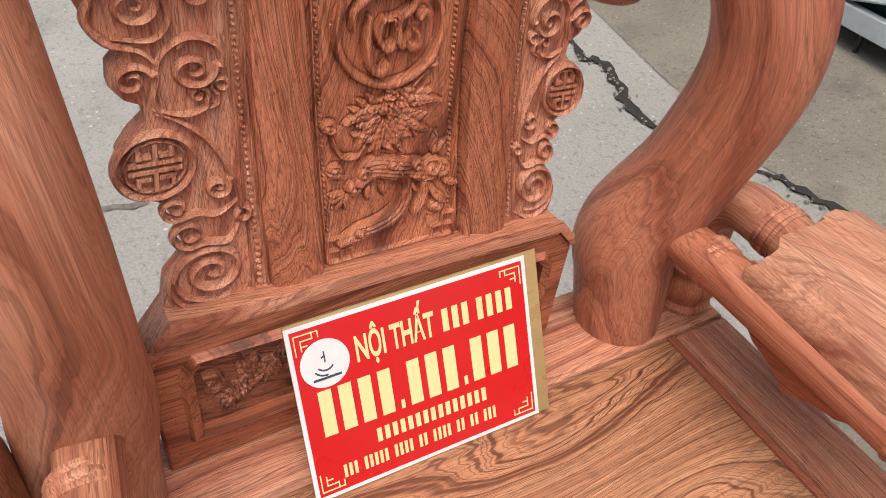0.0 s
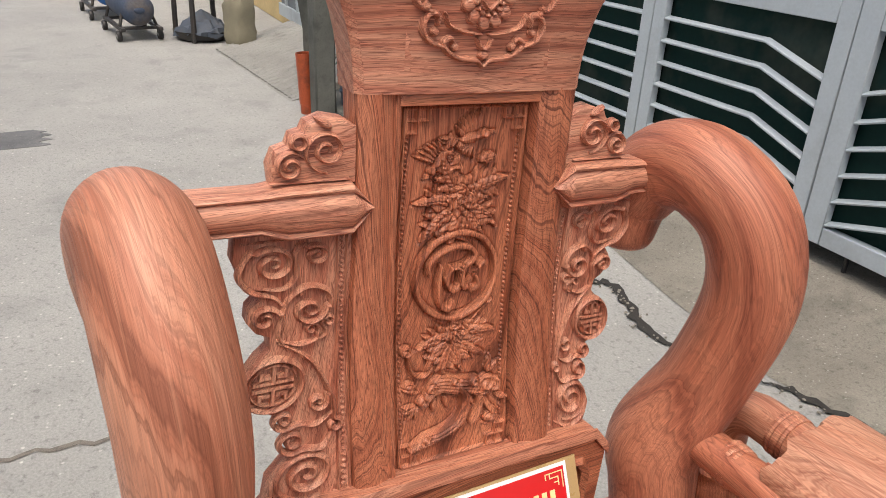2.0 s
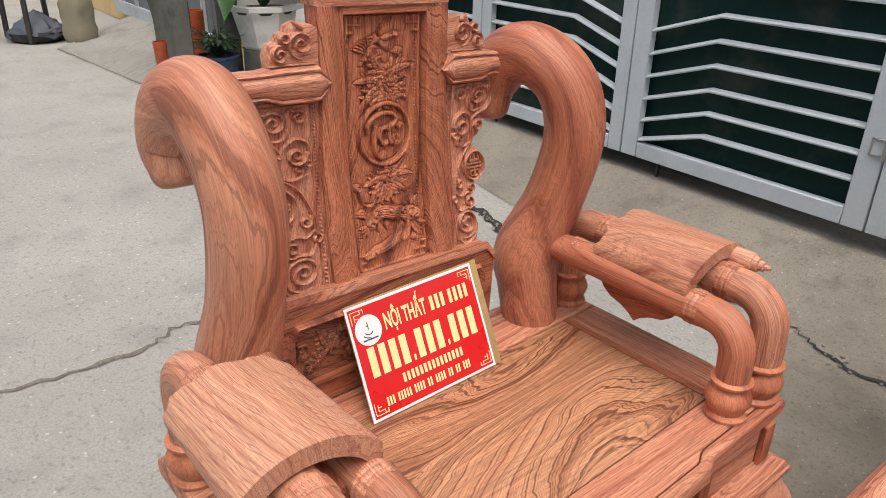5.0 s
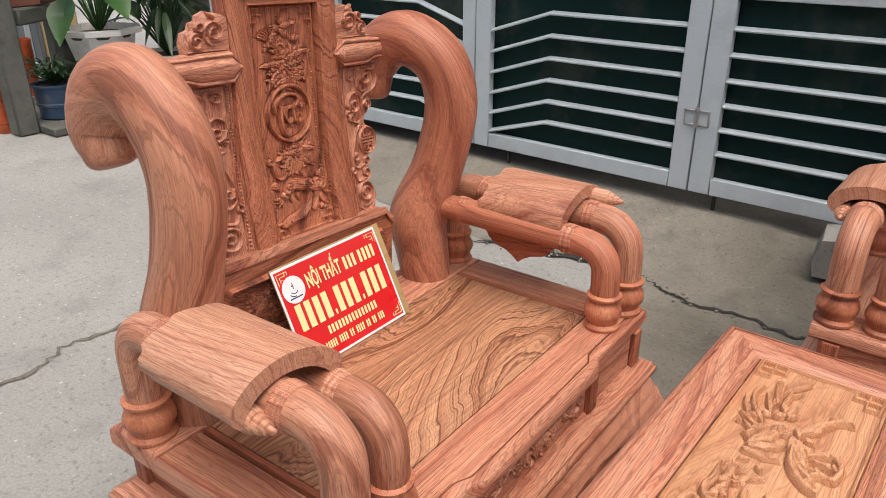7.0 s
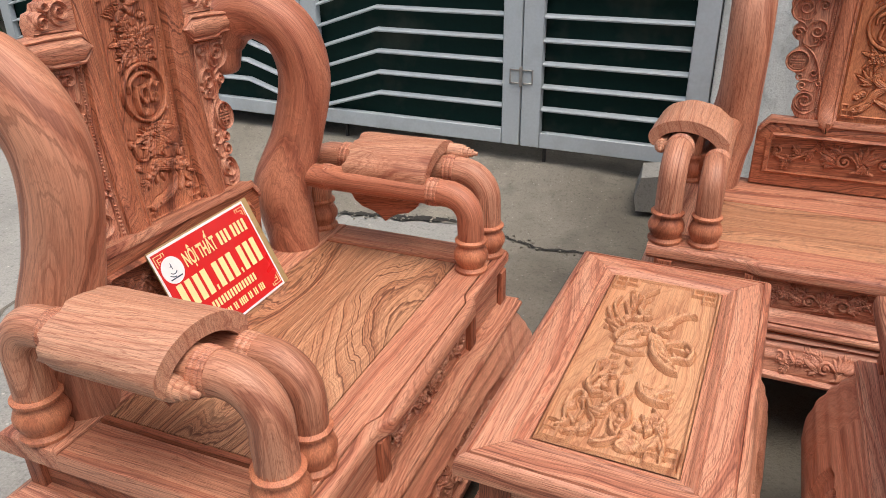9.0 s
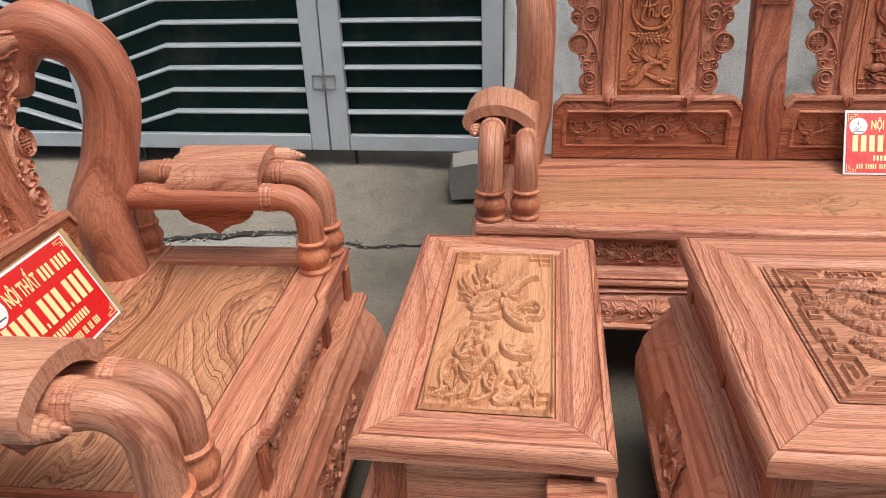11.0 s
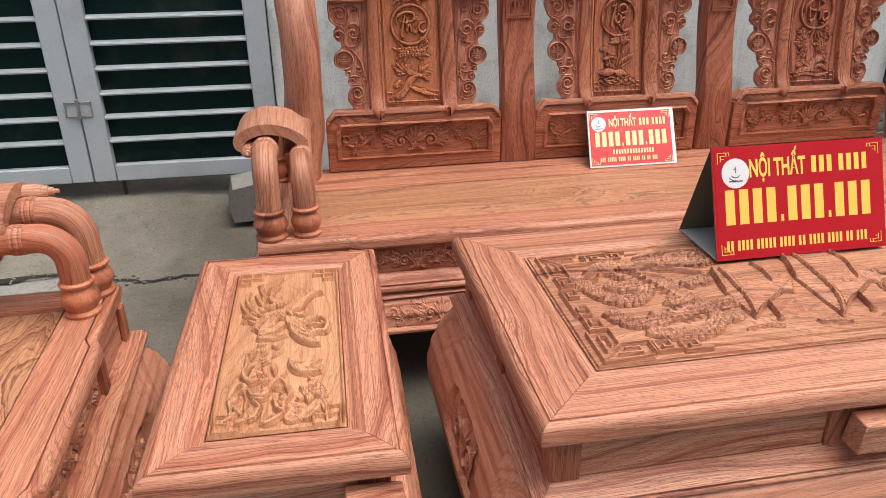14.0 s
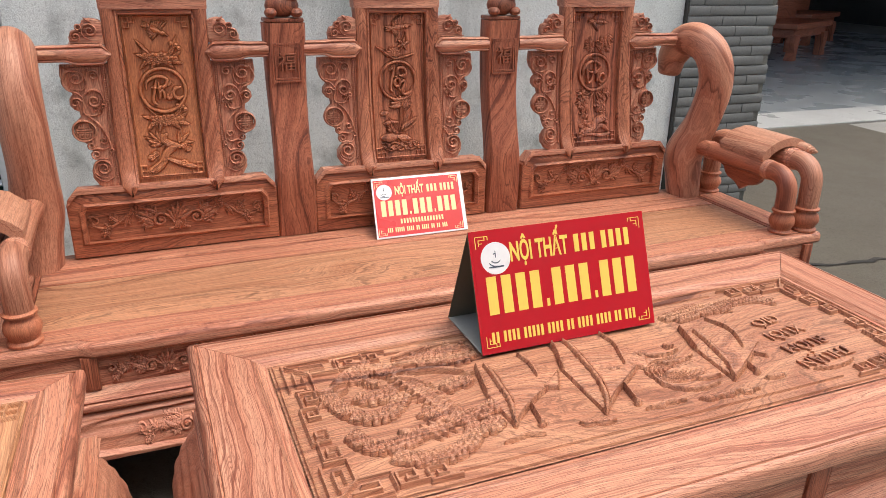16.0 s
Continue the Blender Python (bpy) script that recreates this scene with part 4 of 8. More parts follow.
def frieze(g, m, half, height, seed, step=1.25):
    """A low panel: a fan shell between two scrolls, and flowering leafy stems to both sides."""
    c = Carve(-half, half, 0, height, step, seed)
    t = height
    mid = t / 2
    for s in (-1, 1):
        def put(*pts):
            return [(s * a, mid + b * t) for a, b in pts]

        def way(a):
            return a if s > 0 else math.pi - a
        span = half - t * 0.62
        wave = [(t * 0.62 + span * i / 12, 0.20 * math.sin(i / 12 * math.tau * 1.1 - 0.7)) for i in range(13)]
        c.stroke(put(*wave), t * 0.045, 4.6)
        hops = 2 if span < 2.2 * t else 1
        for i in range(1, 12, hops):
            x, y = wave[i]
            up = 1 if (i // hops) % 2 else -1
            c.acanthus(s * x, mid + y * t, way(up * c.rng.uniform(0.6, 1.0)), t * c.rng.uniform(0.36, 0.46), 5.2, up * s)
        for i in (4, 9):
            c.flower(s * wave[i][0], mid + (wave[i][1] + 0.02) * t, t * 0.15, 5.6, 6)
        c.stroke([(s * a, b) for a, b in spiral(wave[-1][0] - t * 0.1, mid + t * 0.05, t * 0.2, 1.3, -0.6, 1)], t * 0.03, 4.6, smooth=False)
        c.acanthus(s * t * 0.62, mid - 0.22 * t, way(0.35), t * 0.7, 5.0, s)
        c.acanthus(s * t * 0.60, mid + 0.10 * t, way(0.75), t * 0.5, 5.0, -s)
        c.stroke([(s * a, b) for a, b in spiral(t * 0.52, mid - t * 0.08, t * 0.24, 1.6, 2.9, -1)], t * 0.045, 5.6, smooth=False)
        c.dome(s * t * 0.52, mid - t * 0.08, t * 0.07, t * 0.07, 5.6)
        c.stroke(put((t * 0.30, 0.06), (t * 0.16, -0.12), (t * 0.12, -0.34), (t * 0.30, -0.40)), t * 0.05, 5.4)
    for i in range(-3, 4):
        c.leaf(0, mid - t * 0.16, math.pi / 2 - i * 0.34, t * (0.60 - 0.03 * abs(i)), t * 0.17, 6.2 - 0.35 * abs(i), 0.5)
    for i in range(-2, 3):
        c.leaf(0, mid - t * 0.10, -math.pi / 2 - i * 0.26, t * 0.36, t * 0.10, 5.0, 0.4)
    c.emit(g, m)


def frieze_run(g, m, half, height, seed):
    """Several low panels' carvings side by side along a long rail."""
    n = max(1, round(half / (height * 2.1)))
    each = half / n
    for i in range(n):
        c = -half + each * (2 * i + 1)
        frieze(g, lambda u, v, h, c=c: m(u + c, v, h), each * 0.95, height, seed + i)


def ruyi(g, m):
    """The head-piece motif: a coin rosette in a cloud-shaped frame of scrolls."""
    c = Carve(-84, 84, 22, 160, 1.3, 5)
    for s in (-1, 1):
        for pts, w in (([(0, 27), (8, 33), (26, 35), (40, 41), (46, 50), (38, 54), (34, 48)], 2.6), ([(47, 46), (62, 52), (69, 64), (64, 76), (54, 76), (53, 67)], 2.8), ([(62, 79), (76, 86), (80, 100), (72, 112), (60, 110), (58, 99), (66, 96)], 3.0),
                       ([(68, 115), (58, 130), (44, 138), (26, 138), (18, 130), (26, 122)], 2.8), ([(4, 58), (22, 60), (40, 66), (46, 78)], 1.8), ([(8, 54), (4, 46), (0, 44)], 2.2), ([(40, 120), (52, 112), (50, 100), (42, 98)], 2.0)):
            c.stroke([(s * a, b) for a, b in pts], w, 4.6, 0.6)
        for x, y, r in ((33, 46, 4.2), (56, 60, 4.2), (66, 84, 3.4), (63, 104, 4.6), (30, 130, 4.4)):
            c.dome(s * x, y, r, r, 4.8)
    c.dome(0, 38, 5.5, 5.0, 5.0)
    for i in range(11):
        a = math.tau * i / 11
        c.dome(22 * math.cos(a), 92 + 22 * math.sin(a), 8.4, 7.2, 4.8, a)
    for i in range(14):
        a = math.tau * (i + 0.5) / 14
        c.dome(14.5 * math.cos(a), 92 + 14.5 * math.sin(a), 3.4, 3.0, 5.6)
    c.dome(0, 92, 12.5, 12.5, 3.6, 0, 0, 0.95)
    for p, q in (((0, 10), (10, 0)), ((10, 0), (0, -10)), ((0, -10), (-10, 0)), ((-10, 0), (0, 10))):
        c.bar((p[0], 92 + p[1]), (q[0], 92 + q[1]), 1.5, 5.8)
    c.emit(g, m)


def swell(z, top, low=False):
    """How far a leg's face stands out at a height, for a base whose top is at that height; low: the belly hangs lower."""
    f = max(0.0, min(1.0, z / top))
    curve = ((0.0, 0.030), (0.07, 0.022), (0.16, 0.006), (0.30, 0.026), (0.45, 0.056), (0.58, 0.069), (0.70, 0.070), (0.80, 0.062), (0.88, 0.048), (0.94, 0.031), (1.0, 0.010))
    if low:
        curve = ((0.0, 0.030), (0.07, 0.022), (0.16, 0.004), (0.28, 0.022), (0.40, 0.056), (0.50, 0.069), (0.60, 0.070), (0.72, 0.063), (0.82, 0.052), (0.90, 0.040), (0.96, 0.029), (1.0, 0.018))
    for (a, x), (b, y) in zip(curve, curve[1:]):
        if f <= b:
            u = (f - a) / (b - a)
            u = u * u * (3 - 2 * u)
            return x + (y - x) * u
    return curve[-1][1]


def base(parent, hx, hy, top, kind="pink", carve=("x+",), legw=0.15, seed=1, bulge=1.0, hem=0.44, plaque=0.80):
    """Four bowed legs and the swelling aprons between them, for a body of half-sizes hx, hy."""
    steps = 56

    def face(side, s, z, inner=0.0):
        o = swell(z, top, hem < 0.5) * bulge - inner
        hl = (hy if side[0] == "x" else hx) + o
        sgn = 1 if side[1] == "+" else -1
        a = s * hl
        cut = 1 - legw / (hy if side[0] == "x" else hx)
        if abs(s) > cut:
            r = 0.046
            a = math.copysign(cut * hl + (abs(s) - cut) / (1 - cut) * (hl - 0.293 * r - cut * hl), s)
            d = min(0.99 * r, max(0.0, abs(a) - (hl - r)))
            o -= r - math.sqrt(r * r - d * d)
        return (sgn * (hx + o), a, z) if side[0] == "x" else (a, sgn * (hy + o), z)

    def sheet(g, side, s0, s1, n, low, dent=None):
        rows = []
        for i in range(n + 1):
            s = s0 + (s1 - s0) * i / n
            zl = low(s)
            ring = [face(side, s, z, dent(s, z) if dent else 0.0) for z in (top + (zl - top) * j / steps for j in range(steps + 1))]
            ring += [face(side, s, zl + (top - zl) * j / 4, 0.034) for j in range(5)]
            rows.append(ring)
        o = len(g.v)
        g.grid(rows, close_u=True)
        k = steps + 6
        g.f.append(tuple(o + j for j in range(k)))
        g.f.append(tuple(o + n * k + j for j in reversed(range(k))))

    for side in ("x+", "x-", "y+", "y-"):
        hl = hy if side[0] == "x" else hx
        cut = 1 - legw / hl
        rise = top * hem

        def low(s):
            f = 1 - abs(s) / cut
            e = min(1.0, f * cut * hl / 0.10)
            return rise * (0.132 / hem + (1 - 0.132 / hem) * (e * e * (3 - 2 * e))) - 0.03 * math.exp(-((s * hl / 0.05) ** 2))

        zc0, zc1 = (top * 0.58, top * 0.82) if hem < 0.5 else (top * 0.70, top * 0.93)

        reach = plaque if side[0] == "x" else 0.80

        def dent(s, z, hl=hl, cut=cut, zc0=zc0, zc1=zc1, reach=reach):
            u = abs(s) / (cut * reach)
            v = abs(z - (zc0 + zc1) / 2) / ((zc1 - zc0) * 0.60)
            k = max(0.0, min(1.0, (1.0 + (0.03 * math.sin(abs(s) * hl * 90) if hem < 0.5 else 0.0) - (u ** 6 + v ** 4) ** 0.25) * 13))
            return 0.013 * k

        g = Geo()
        sheet(g, side, -cut, cut, max(60, int(hl * 260)), low, dent if side in carve else None)
        apron = part("apron", g, W[kind, "y" if side[0] == "x" else "x"], parent)
        if side in carve:
            c = Geo()
            wide = cut * hl * (reach - 0.04) * 1000

            def m(u, v, h, side=side):
                z = zc0 + v
                hl2 = (hy if side[0] == "x" else hx) + swell(z, top, hem < 0.5) * bulge
                p = Vector(face(side, u / hl2, z, 0.0128))
                n = Vector((1 if side == "x+" else -1 if side == "x-" else 0, 1 if side == "y+" else -1 if side == "y-" else 0, 0.15)).normalized()
                return p + n * h
            frieze_run(c, lay(lambda u, v, h: m(u, v, h * 0.7)), wide * 0.92, (zc1 - zc0) * 1000, seed)
            part("carving", c, W[kind, "y" if side[0] == "x" else "x"], apron, "carved scrolling flower relief")
    for sx in "+-":
        for sy in "+-":
            g = Geo()
            for side, other, hl in (("x" + sx, sy, hy), ("y" + sy, sx, hx)):
                cut = 1 - legw / hl

                def low(s, hl=hl, cut=cut):
                    f = min(1.0, max(0.0, (1 - abs(s)) / (1 - cut)))
                    e = max(0.0, (f - 0.45) / 0.55)
                    return top * 0.44 * 0.30 * e * e

                d = 1 if other == "+" else -1
                sheet(g, side, d * cut, d, 18, low)
            part("leg", g, W[kind, "z"], parent)


def mouldings(parent, hx, hy, runs):
    """Mitred moulding lengths on the four sides of a body, each with the grain along it."""
    for side in ("x+", "x-", "y+", "y-"):
        sgn = 1 if side[1] == "+" else -1
        g = Geo()
        for z0, z1, out0, out1 in runs:
            d = z1 - z0
            if out0 == out1:
                prof = [(-0.03, z0), (out0 - 0.012, z0)] + [(out0 - 0.012 + 0.012 * math.cos(a), (z0 + z1) / 2 + d / 2 * math.sin(a)) for a in (-1.2, -0.8, -0.4, 0.0, 0.4, 0.8, 1.2)] + [(out0 - 0.014, z1), (-0.03, z1)]
            else:
                prof = [(-0.03, z0), (out0 - 0.002, z0), (out0, z0 + 0.003)] + [(out1 + (out0 - out1) * (1 - f) ** 1.35, z0 + 0.005 + (d - 0.008) * f) for f in (0.0, 0.2, 0.4, 0.6, 0.8, 1.0)] + [(out1 - 0.002, z1), (-0.03, z1)]
            n = len(prof)
            o = len(g.v)
            g.grid([[(sgn * (hx + a), e * (hy + a - 0.0004), z) if side[0] == "x" else (e * (hx + a - 0.0004), sgn * (hy + a), z) for a, z in prof] for e in (-1, 1)], close_u=True)
            g.f += [tuple(o + j for j in range(n)), tuple(o + 2 * n - 1 - j for j in range(n))]
        part("plinth_moulding", g, W["pink", "y" if side[0] == "x" else "x"], parent)


def turned_foot(g, x, y, z0, r):
    """The turned vase at the foot of an arm post."""
    g.lathe([(r * 1.0, 0), (r * 1.26, 0.002), (r * 1.28, 0.008), (r * 1.05, 0.014), (r * 1.12, 0.02), (r * 1.32, 0.032), (r * 1.36, 0.042), (r * 1.2, 0.055), (r * 0.98, 0.064),
             (r * 0.98, 0.068), (r * 1.22, 0.071), (r * 1.24, 0.076), (r * 1.0, 0.08), (r * 0.98, 0.09)], (x, y, z0))


def arm(parent, s, yi, yo, seat, hornx, drop_by=0.0):
    """One arm: inner and outer rail, turned feet, the saddle over them and the drop below."""
    zi, zo, ri, ro = seat + 0.182 - drop_by * 0.4, seat + 0.212 - drop_by, 0.029, 0.032
    g = Geo()
    path = [(hornx, s * (yi - 0.01), zi + 0.004), (-0.10, s * yi, zi), (0.10, s * yi, zi)]
    path += [(0.165 + 0.055 * math.sin(a), s * yi, zi - 0.055 + 0.055 * math.cos(a)) for a in (i * math.pi / 16 for i in range(9))] + [(0.221, s * yi, seat + 0.09), (0.221, s * yi, seat + 0.074)]
    g.tube(path, [ri * 0.96, ri, ri] + [ri * 1.03] * 9 + [ri * 1.02, ri], 20)
    part("inner_rail", g, W["deep" if s > 0 else "pink", "t"], parent)
    g = Geo()
    path = [(-0.222, s * yo, seat + 0.074), (-0.222, s * yo, seat + 0.10)]
    path += [(-0.166 - 0.056 * math.cos(a), s * yo, zo - 0.056 + 0.056 * math.sin(a)) for a in (i * math.pi / 16 for i in range(9))]
    path += [(0.0, s * yo, zo), (0.10, s * yo, zo)]
    path += [(0.166 + 0.06 * math.sin(a), s * yo, zo - 0.06 + 0.06 * math.cos(a)) for a in (i * math.pi / 16 for i in range(9))] + [(0.227, s * yo, seat + 0.10), (0.227, s * yo, seat + 0.074)]
    g.tube(path, ro, 20)
    part("outer_rail", g, W["pink", "t"], parent)
    for x, y, z, r in ((-0.135, yi, zi, ri), (0.135, yi, zi, ri), (-0.128, yo, zo, ro), (0.138, yo, zo, ro)):
        g = Geo()
        g.lathe([(r * 0.9, -0.014), (r * 1.08, -0.012), (r * 1.10, -0.008), (r * 1.02, -0.005), (r * 1.10, -0.002), (r * 1.10, 0.003), (r * 1.02, 0.006), (r * 1.08, 0.009), (r * 1.06, 0.013), (r * 0.9, 0.015)], (x, s * y, z), "x", 20)
        part("collar", g, W["pink", "x"], parent)
    for x, y, r in ((0.221, yi, ri), (0.227, yo, ro), (-0.222, yo, ro)):
        g = Geo()
        turned_foot(g, x, s * y, seat - 0.001, r)
        part("turned_foot", g, W["turned", "z"], parent)
    arc = catmull([(0.058, 0.666, 0), (0.054, 0.684, 0), (0.033, 0.701, 0), (-0.005, 0.709, 0), (-0.048, 0.701, 0), (-0.082, 0.680, 0), (-0.102, 0.650, 0)], 4)
    outer = [(p.x * 0.94, p.y + seat - 0.460 - drop_by) for p in arc]
    inner = []
    for i, p in enumerate(outer):
        a, b = outer[max(i - 1, 0)], outer[min(i + 1, len(outer) - 1)]
        t = Vector((b[0] - a[0], b[1] - a[1])).normalized()
        th = 0.010 + 0.018 * min(1, i / 4, (len(outer) - 1 - i) / 3)
        inner.append((p[0] + t.y * th, p[1] - t.x * th))
    loop = outer + inner[::-1]
    g = Geo()
    rows = []
    x0, x1 = -0.082, 0.120
    for x, k in ((x0, 0.0), (x0 + 0.004, 1), (-0.04, 1), (0.06, 1), (x1 - 0.004, 1), (x1, 0.0)):
        mid = Vector((sum(p[0] for p in loop) / len(loop), sum(p[1] for p in loop) / len(loop)))
        flare = 1.0 + 0.05 * (x - x0) / (x1 - x0)
        rows.append([(x + (0.005 * math.sin(i * 1.3) + 0.003 * math.sin(i * 2.9) if x < -0.08 else 0), s * (yo + (p[0] - mid.x) * flare + mid.x), mid.y + (p[1] - mid.y) * (1 if k else 0.985)) for i, p in enumerate(loop)])
    o = len(g.v)
    g.grid(rows, close_u=True)
    n, q = len(loop), len(outer)
    for e in (0, (len(rows) - 1) * n):
        for i in range(q - 1):
            g.f.append((o + e + i, o + e + i + 1, o + e + n - 2 - i, o + e + n - 1 - i))
    saddle = part("arm_saddle", g, W["pale", "x"], parent)
    ky, kz = s * (yo + (0.040 if s > 0 else 0.045)), seat + (0.243 if s > 0 else 0.208) - drop_by
    g = Geo()
    prof = [(0.002, -0.135), (0.012, -0.133), (0.014, -0.122), (0.021, -0.120), (0.024, -0.108), (0.024, 0.106), (0.021, 0.118), (0.017, 0.119), (0.017, 0.130), (0.012, 0.131), (0.012, 0.141), (0.007, 0.142), (0.006, 0.153), (0.002, 0.155)]
    g.lathe([(r * 0.78, h * 0.90) for r, h in prof], (0.050 if s > 0 else 0.019, ky, kz), "x", 18)
    part("scroll_roll", g, W["pale", "x"], saddle)
    g = Geo()
    drop = [(u * 1.08, 0.622 + (v - 0.622) * 1.12) for u, v in ((-0.105, 0.622), (-0.098, 0.606), (-0.082, 0.600), (-0.072, 0.584), (-0.055, 0.572), (-0.030, 0.566), (-0.012, 0.556), (0.0, 0.546), (0.012, 0.556), (0.03, 0.566), (0.055, 0.572), (0.072, 0.584), (0.082, 0.600), (0.098, 0.606), (0.105, 0.622))]
    g.prism([(u, v + seat - 0.46) for u, v in drop] + [(0.113, seat + 0.185), (-0.113, seat + 0.185)], s * (yi + 0.02), s * (yi + 0.04), lambda u, v, h: (u, h, v), 0.002)
    part("arm_drop", g, W["red", "x"], parent)


HORN_OUT = ((-0.230, 0.000, -0.02), (-0.242, -0.006, 0.08), (-0.246, -0.008, 0.15), (-0.211, 0.022, 0.269), (-0.182, 0.031, 0.404), (-0.197, 0.014, 0.500), (-0.258, -0.006, 0.545), (-0.318, -0.017, 0.533), (-0.350, -0.030, 0.484), (-0.352, -0.036, 0.438))
HORN_BACK = ((-0.230, 0.024, -0.02), (-0.242, 0.020, 0.08), (-0.246, 0.011, 0.15), (-0.214, 0.001, 0.269), (-0.184, -0.001, 0.404), (-0.200, 0.001, 0.490), (-0.260, 0.005, 0.553), (-0.328, 0.011, 0.538), (-0.362, 0.016, 0.484), (-0.350, 0.018, 0.442))
HORN_R = (0.058, 0.064, 0.068, 0.059, 0.058, 0.058, 0.058, 0.057, 0.052, 0.043)


def horn(parent, s, y, seat, kinds=("post", "deep")):
    """The great curled post beside a back, one bowed outwards and one straight back."""
    line = HORN_OUT if s > 0 else HORN_BACK
    pts = catmull([(p[0], s * (y + p[1]), seat + p[2]) for p in line], 8)
    girth = 1.0 if s > 0 else 1.09
    rad = [v.x * girth for v in catmull([(r, 0, 0) for r in HORN_R], 8)]
    end, way, r = pts[-1], (pts[-1] - pts[-3]).normalized(), rad[-1]
    for d, k in ((0.006, 0.985), (0.012, 0.94), (0.018, 0.85), (0.022, 0.73), (0.0245, 0.58), (0.0255, 0.40)):
        pts.append(end + way * d)
        rad.append(r * k)
    g = Geo()
    g.tube(pts, rad, 32, True, (0, 1, 0), 1.0 if s > 0 else 0.88)
    part("curled_post", g, W[kinds[s > 0], "t"], parent, smooth=60)


def back_x(z, seat):
    """The back's lean and gentle wave."""
    v = z - seat
    return -0.262 - 0.135 * max(0.0, v - 0.2) - 0.010 * math.sin(max(0.0, v - 0.2) * 9.0)


def back_section(parent, c, seat, boxw, half, word, seed, reach, dark, tone, wide, stile=0.046, tilt=0.0):
    """One carved back: low framed box, long panel between stiles, side boards, rails, crests and head."""
    zb = seat + 0.192

    def on(u, v, h):
        return (back_x(v, seat) + h, c + u + (v - zb) * tilt, v - u * tilt)

    # low box
    front, rear = -0.245, -0.290
    shift, lift = (-0.017, 0.016) if tilt else (0.0, 0.0)

    def box_face(u, v, h):
        return (front + h, c + shift + u + (v - zb) * tilt, v - (u * tilt - lift) * (v - seat) / (zb - seat))
    w, ch = boxw, 0.036
    outline = [(-w, seat + 0.002), (w, seat + 0.002), (w, zb - ch), (w - 0.03, zb - 0.004), (-w + 0.03, zb - 0.004), (-w, zb - ch)]
    iw, i0, i1, ic = w - 0.038, seat + 0.046, zb - 0.040, 0.018
    inner = [(-iw, i0), (iw, i0), (iw, i1 - ic), (iw - ic * 0.8, i1), (-iw + ic * 0.8, i1), (-iw, i1 - ic)]
    g = Geo()
    rings = [([p for p in outline], -0.045), ([p for p in outline], -0.004), ([(p[0] * 0.985, p[1] + (0.003 if p[1] < seat + 0.1 else -0.003)) for p in outline], 0.0),
             ([(p[0] * 1.05, p[1] + (-0.006 if p[1] < seat + 0.1 else 0.006)) for p in inner], 0.001), ([(p[0] * 1.03, p[1]) for p in inner], 0.009), ([(p[0] * 0.985, p[1]) for p in inner], 0.004), ([(p[0] * 0.975, p[1]) for p in inner], -0.014)]
    g.grid([[box_face(u, v, h) for u, v in r] for r, h in rings], close_u=True)
    frame_ = part("low_frame", g, W["orange", "y"], parent)
    g = Geo().prism([(u * 1.01, v) for u, v in inner], -0.034, -0.011, box_face, 0.0)
    panel = part("low_panel", g, W["brown" if dark else "orange", "y"], parent)
    g = Geo()
    frieze(g, lay(lambda u, v, h: box_face(u, v, h * 1.2 - 0.011), 0, i0 + 0.006), (iw - 0.012) * 1000, (i1 - i0 - 0.012) * 1000, seed)
    part("carving", g, W["brown" if dark else "orange", "y"], panel, "carved scrolling flower relief")
    # cap rail of the box
    g = Geo()
    sect = [(-0.004, -0.050), (0.004, -0.050), (0.008, 0.0), (0.012, 0.004), (0.006, 0.007), (-0.004, 0.007)]
    run = [(-w + 0.004, zb - ch + 0.004), (-w + 0.030, zb - 0.002), (w - 0.030, zb - 0.002), (w - 0.004, zb - ch + 0.004)]
    rows = [[box_face(u, v + d, h) for d, h in sect] for u, v in run]
    g.grid(rows, close_u=True)
    g.f += [tuple(range(6)), tuple(range(18, 24))]
    part("ledge", g, W["pink", "y"], parent)
    # long panel, set back between stiles
    p0, p1 = zb + 0.012, zb + 0.452
    rows = []
    for i in range(19):
        v = p0 - 0.026 + (p1 - p0 + 0.026) * i / 18
        rows.append([on(-half - 0.006, v, -0.026), on(-half - 0.006, v, -0.014), on(0, v, -0.014), on(half + 0.006, v, -0.014), on(half + 0.006, v, -0.026)])
    g = Geo().grid(rows, close_u=True)
    splat = part("long_panel", g, W[tone, "z"], parent)
    g = Geo()
    splat_carving(g, lay(lambda u, v, h: on(u, v, h - 0.010), 0, p0), half * 1000, (p1 - p0) * 1000, word, seed)
    part("carving", g, W[tone, "z"], splat, "carved birds, blossoms and word in a ring")
    for s in (-1, 1):
        rows = []
        for i in range(21):
            f = i / 20
            v = zb - 0.022 + (p1 - zb + 0.022 + 0.012) * f
            u0 = half + 0.001
            u1 = half + stile + 0.004 * math.sin(f * 6.0)
            if i == 0:
                um = (u0 + u1) / 2
                u0, u1 = um - 0.004, um + 0.004
            elif i == 1:
                v = zb + 0.004
            sec = [(u0, -0.028), (u0, -0.004), (u0 + 0.003, 0.004), (u0 + 0.008, 0.006), (u0 + 0.010, 0.003), ((u0 + u1) / 2, 0.010), (u1 - 0.008, 0.009), (u1 - 0.002, 0.005), (u1, -0.002), (u1, -0.030)]
            fwd = (0.0 if dark else 0.022) * max(0.0, min(1.0, 1 - (v - zb) / 0.035))
            rows.append([on(s * u, v, h + (fwd if h > -0.02 else 0)) for u, h in sec])
        g = Geo()
        o = len(g.v)
        g.grid(rows, close_u=True)
        g.f.append(tuple(o + 20 * 10 + j for j in range(10)))
        part("stile", g, W["arch", "z"], parent)
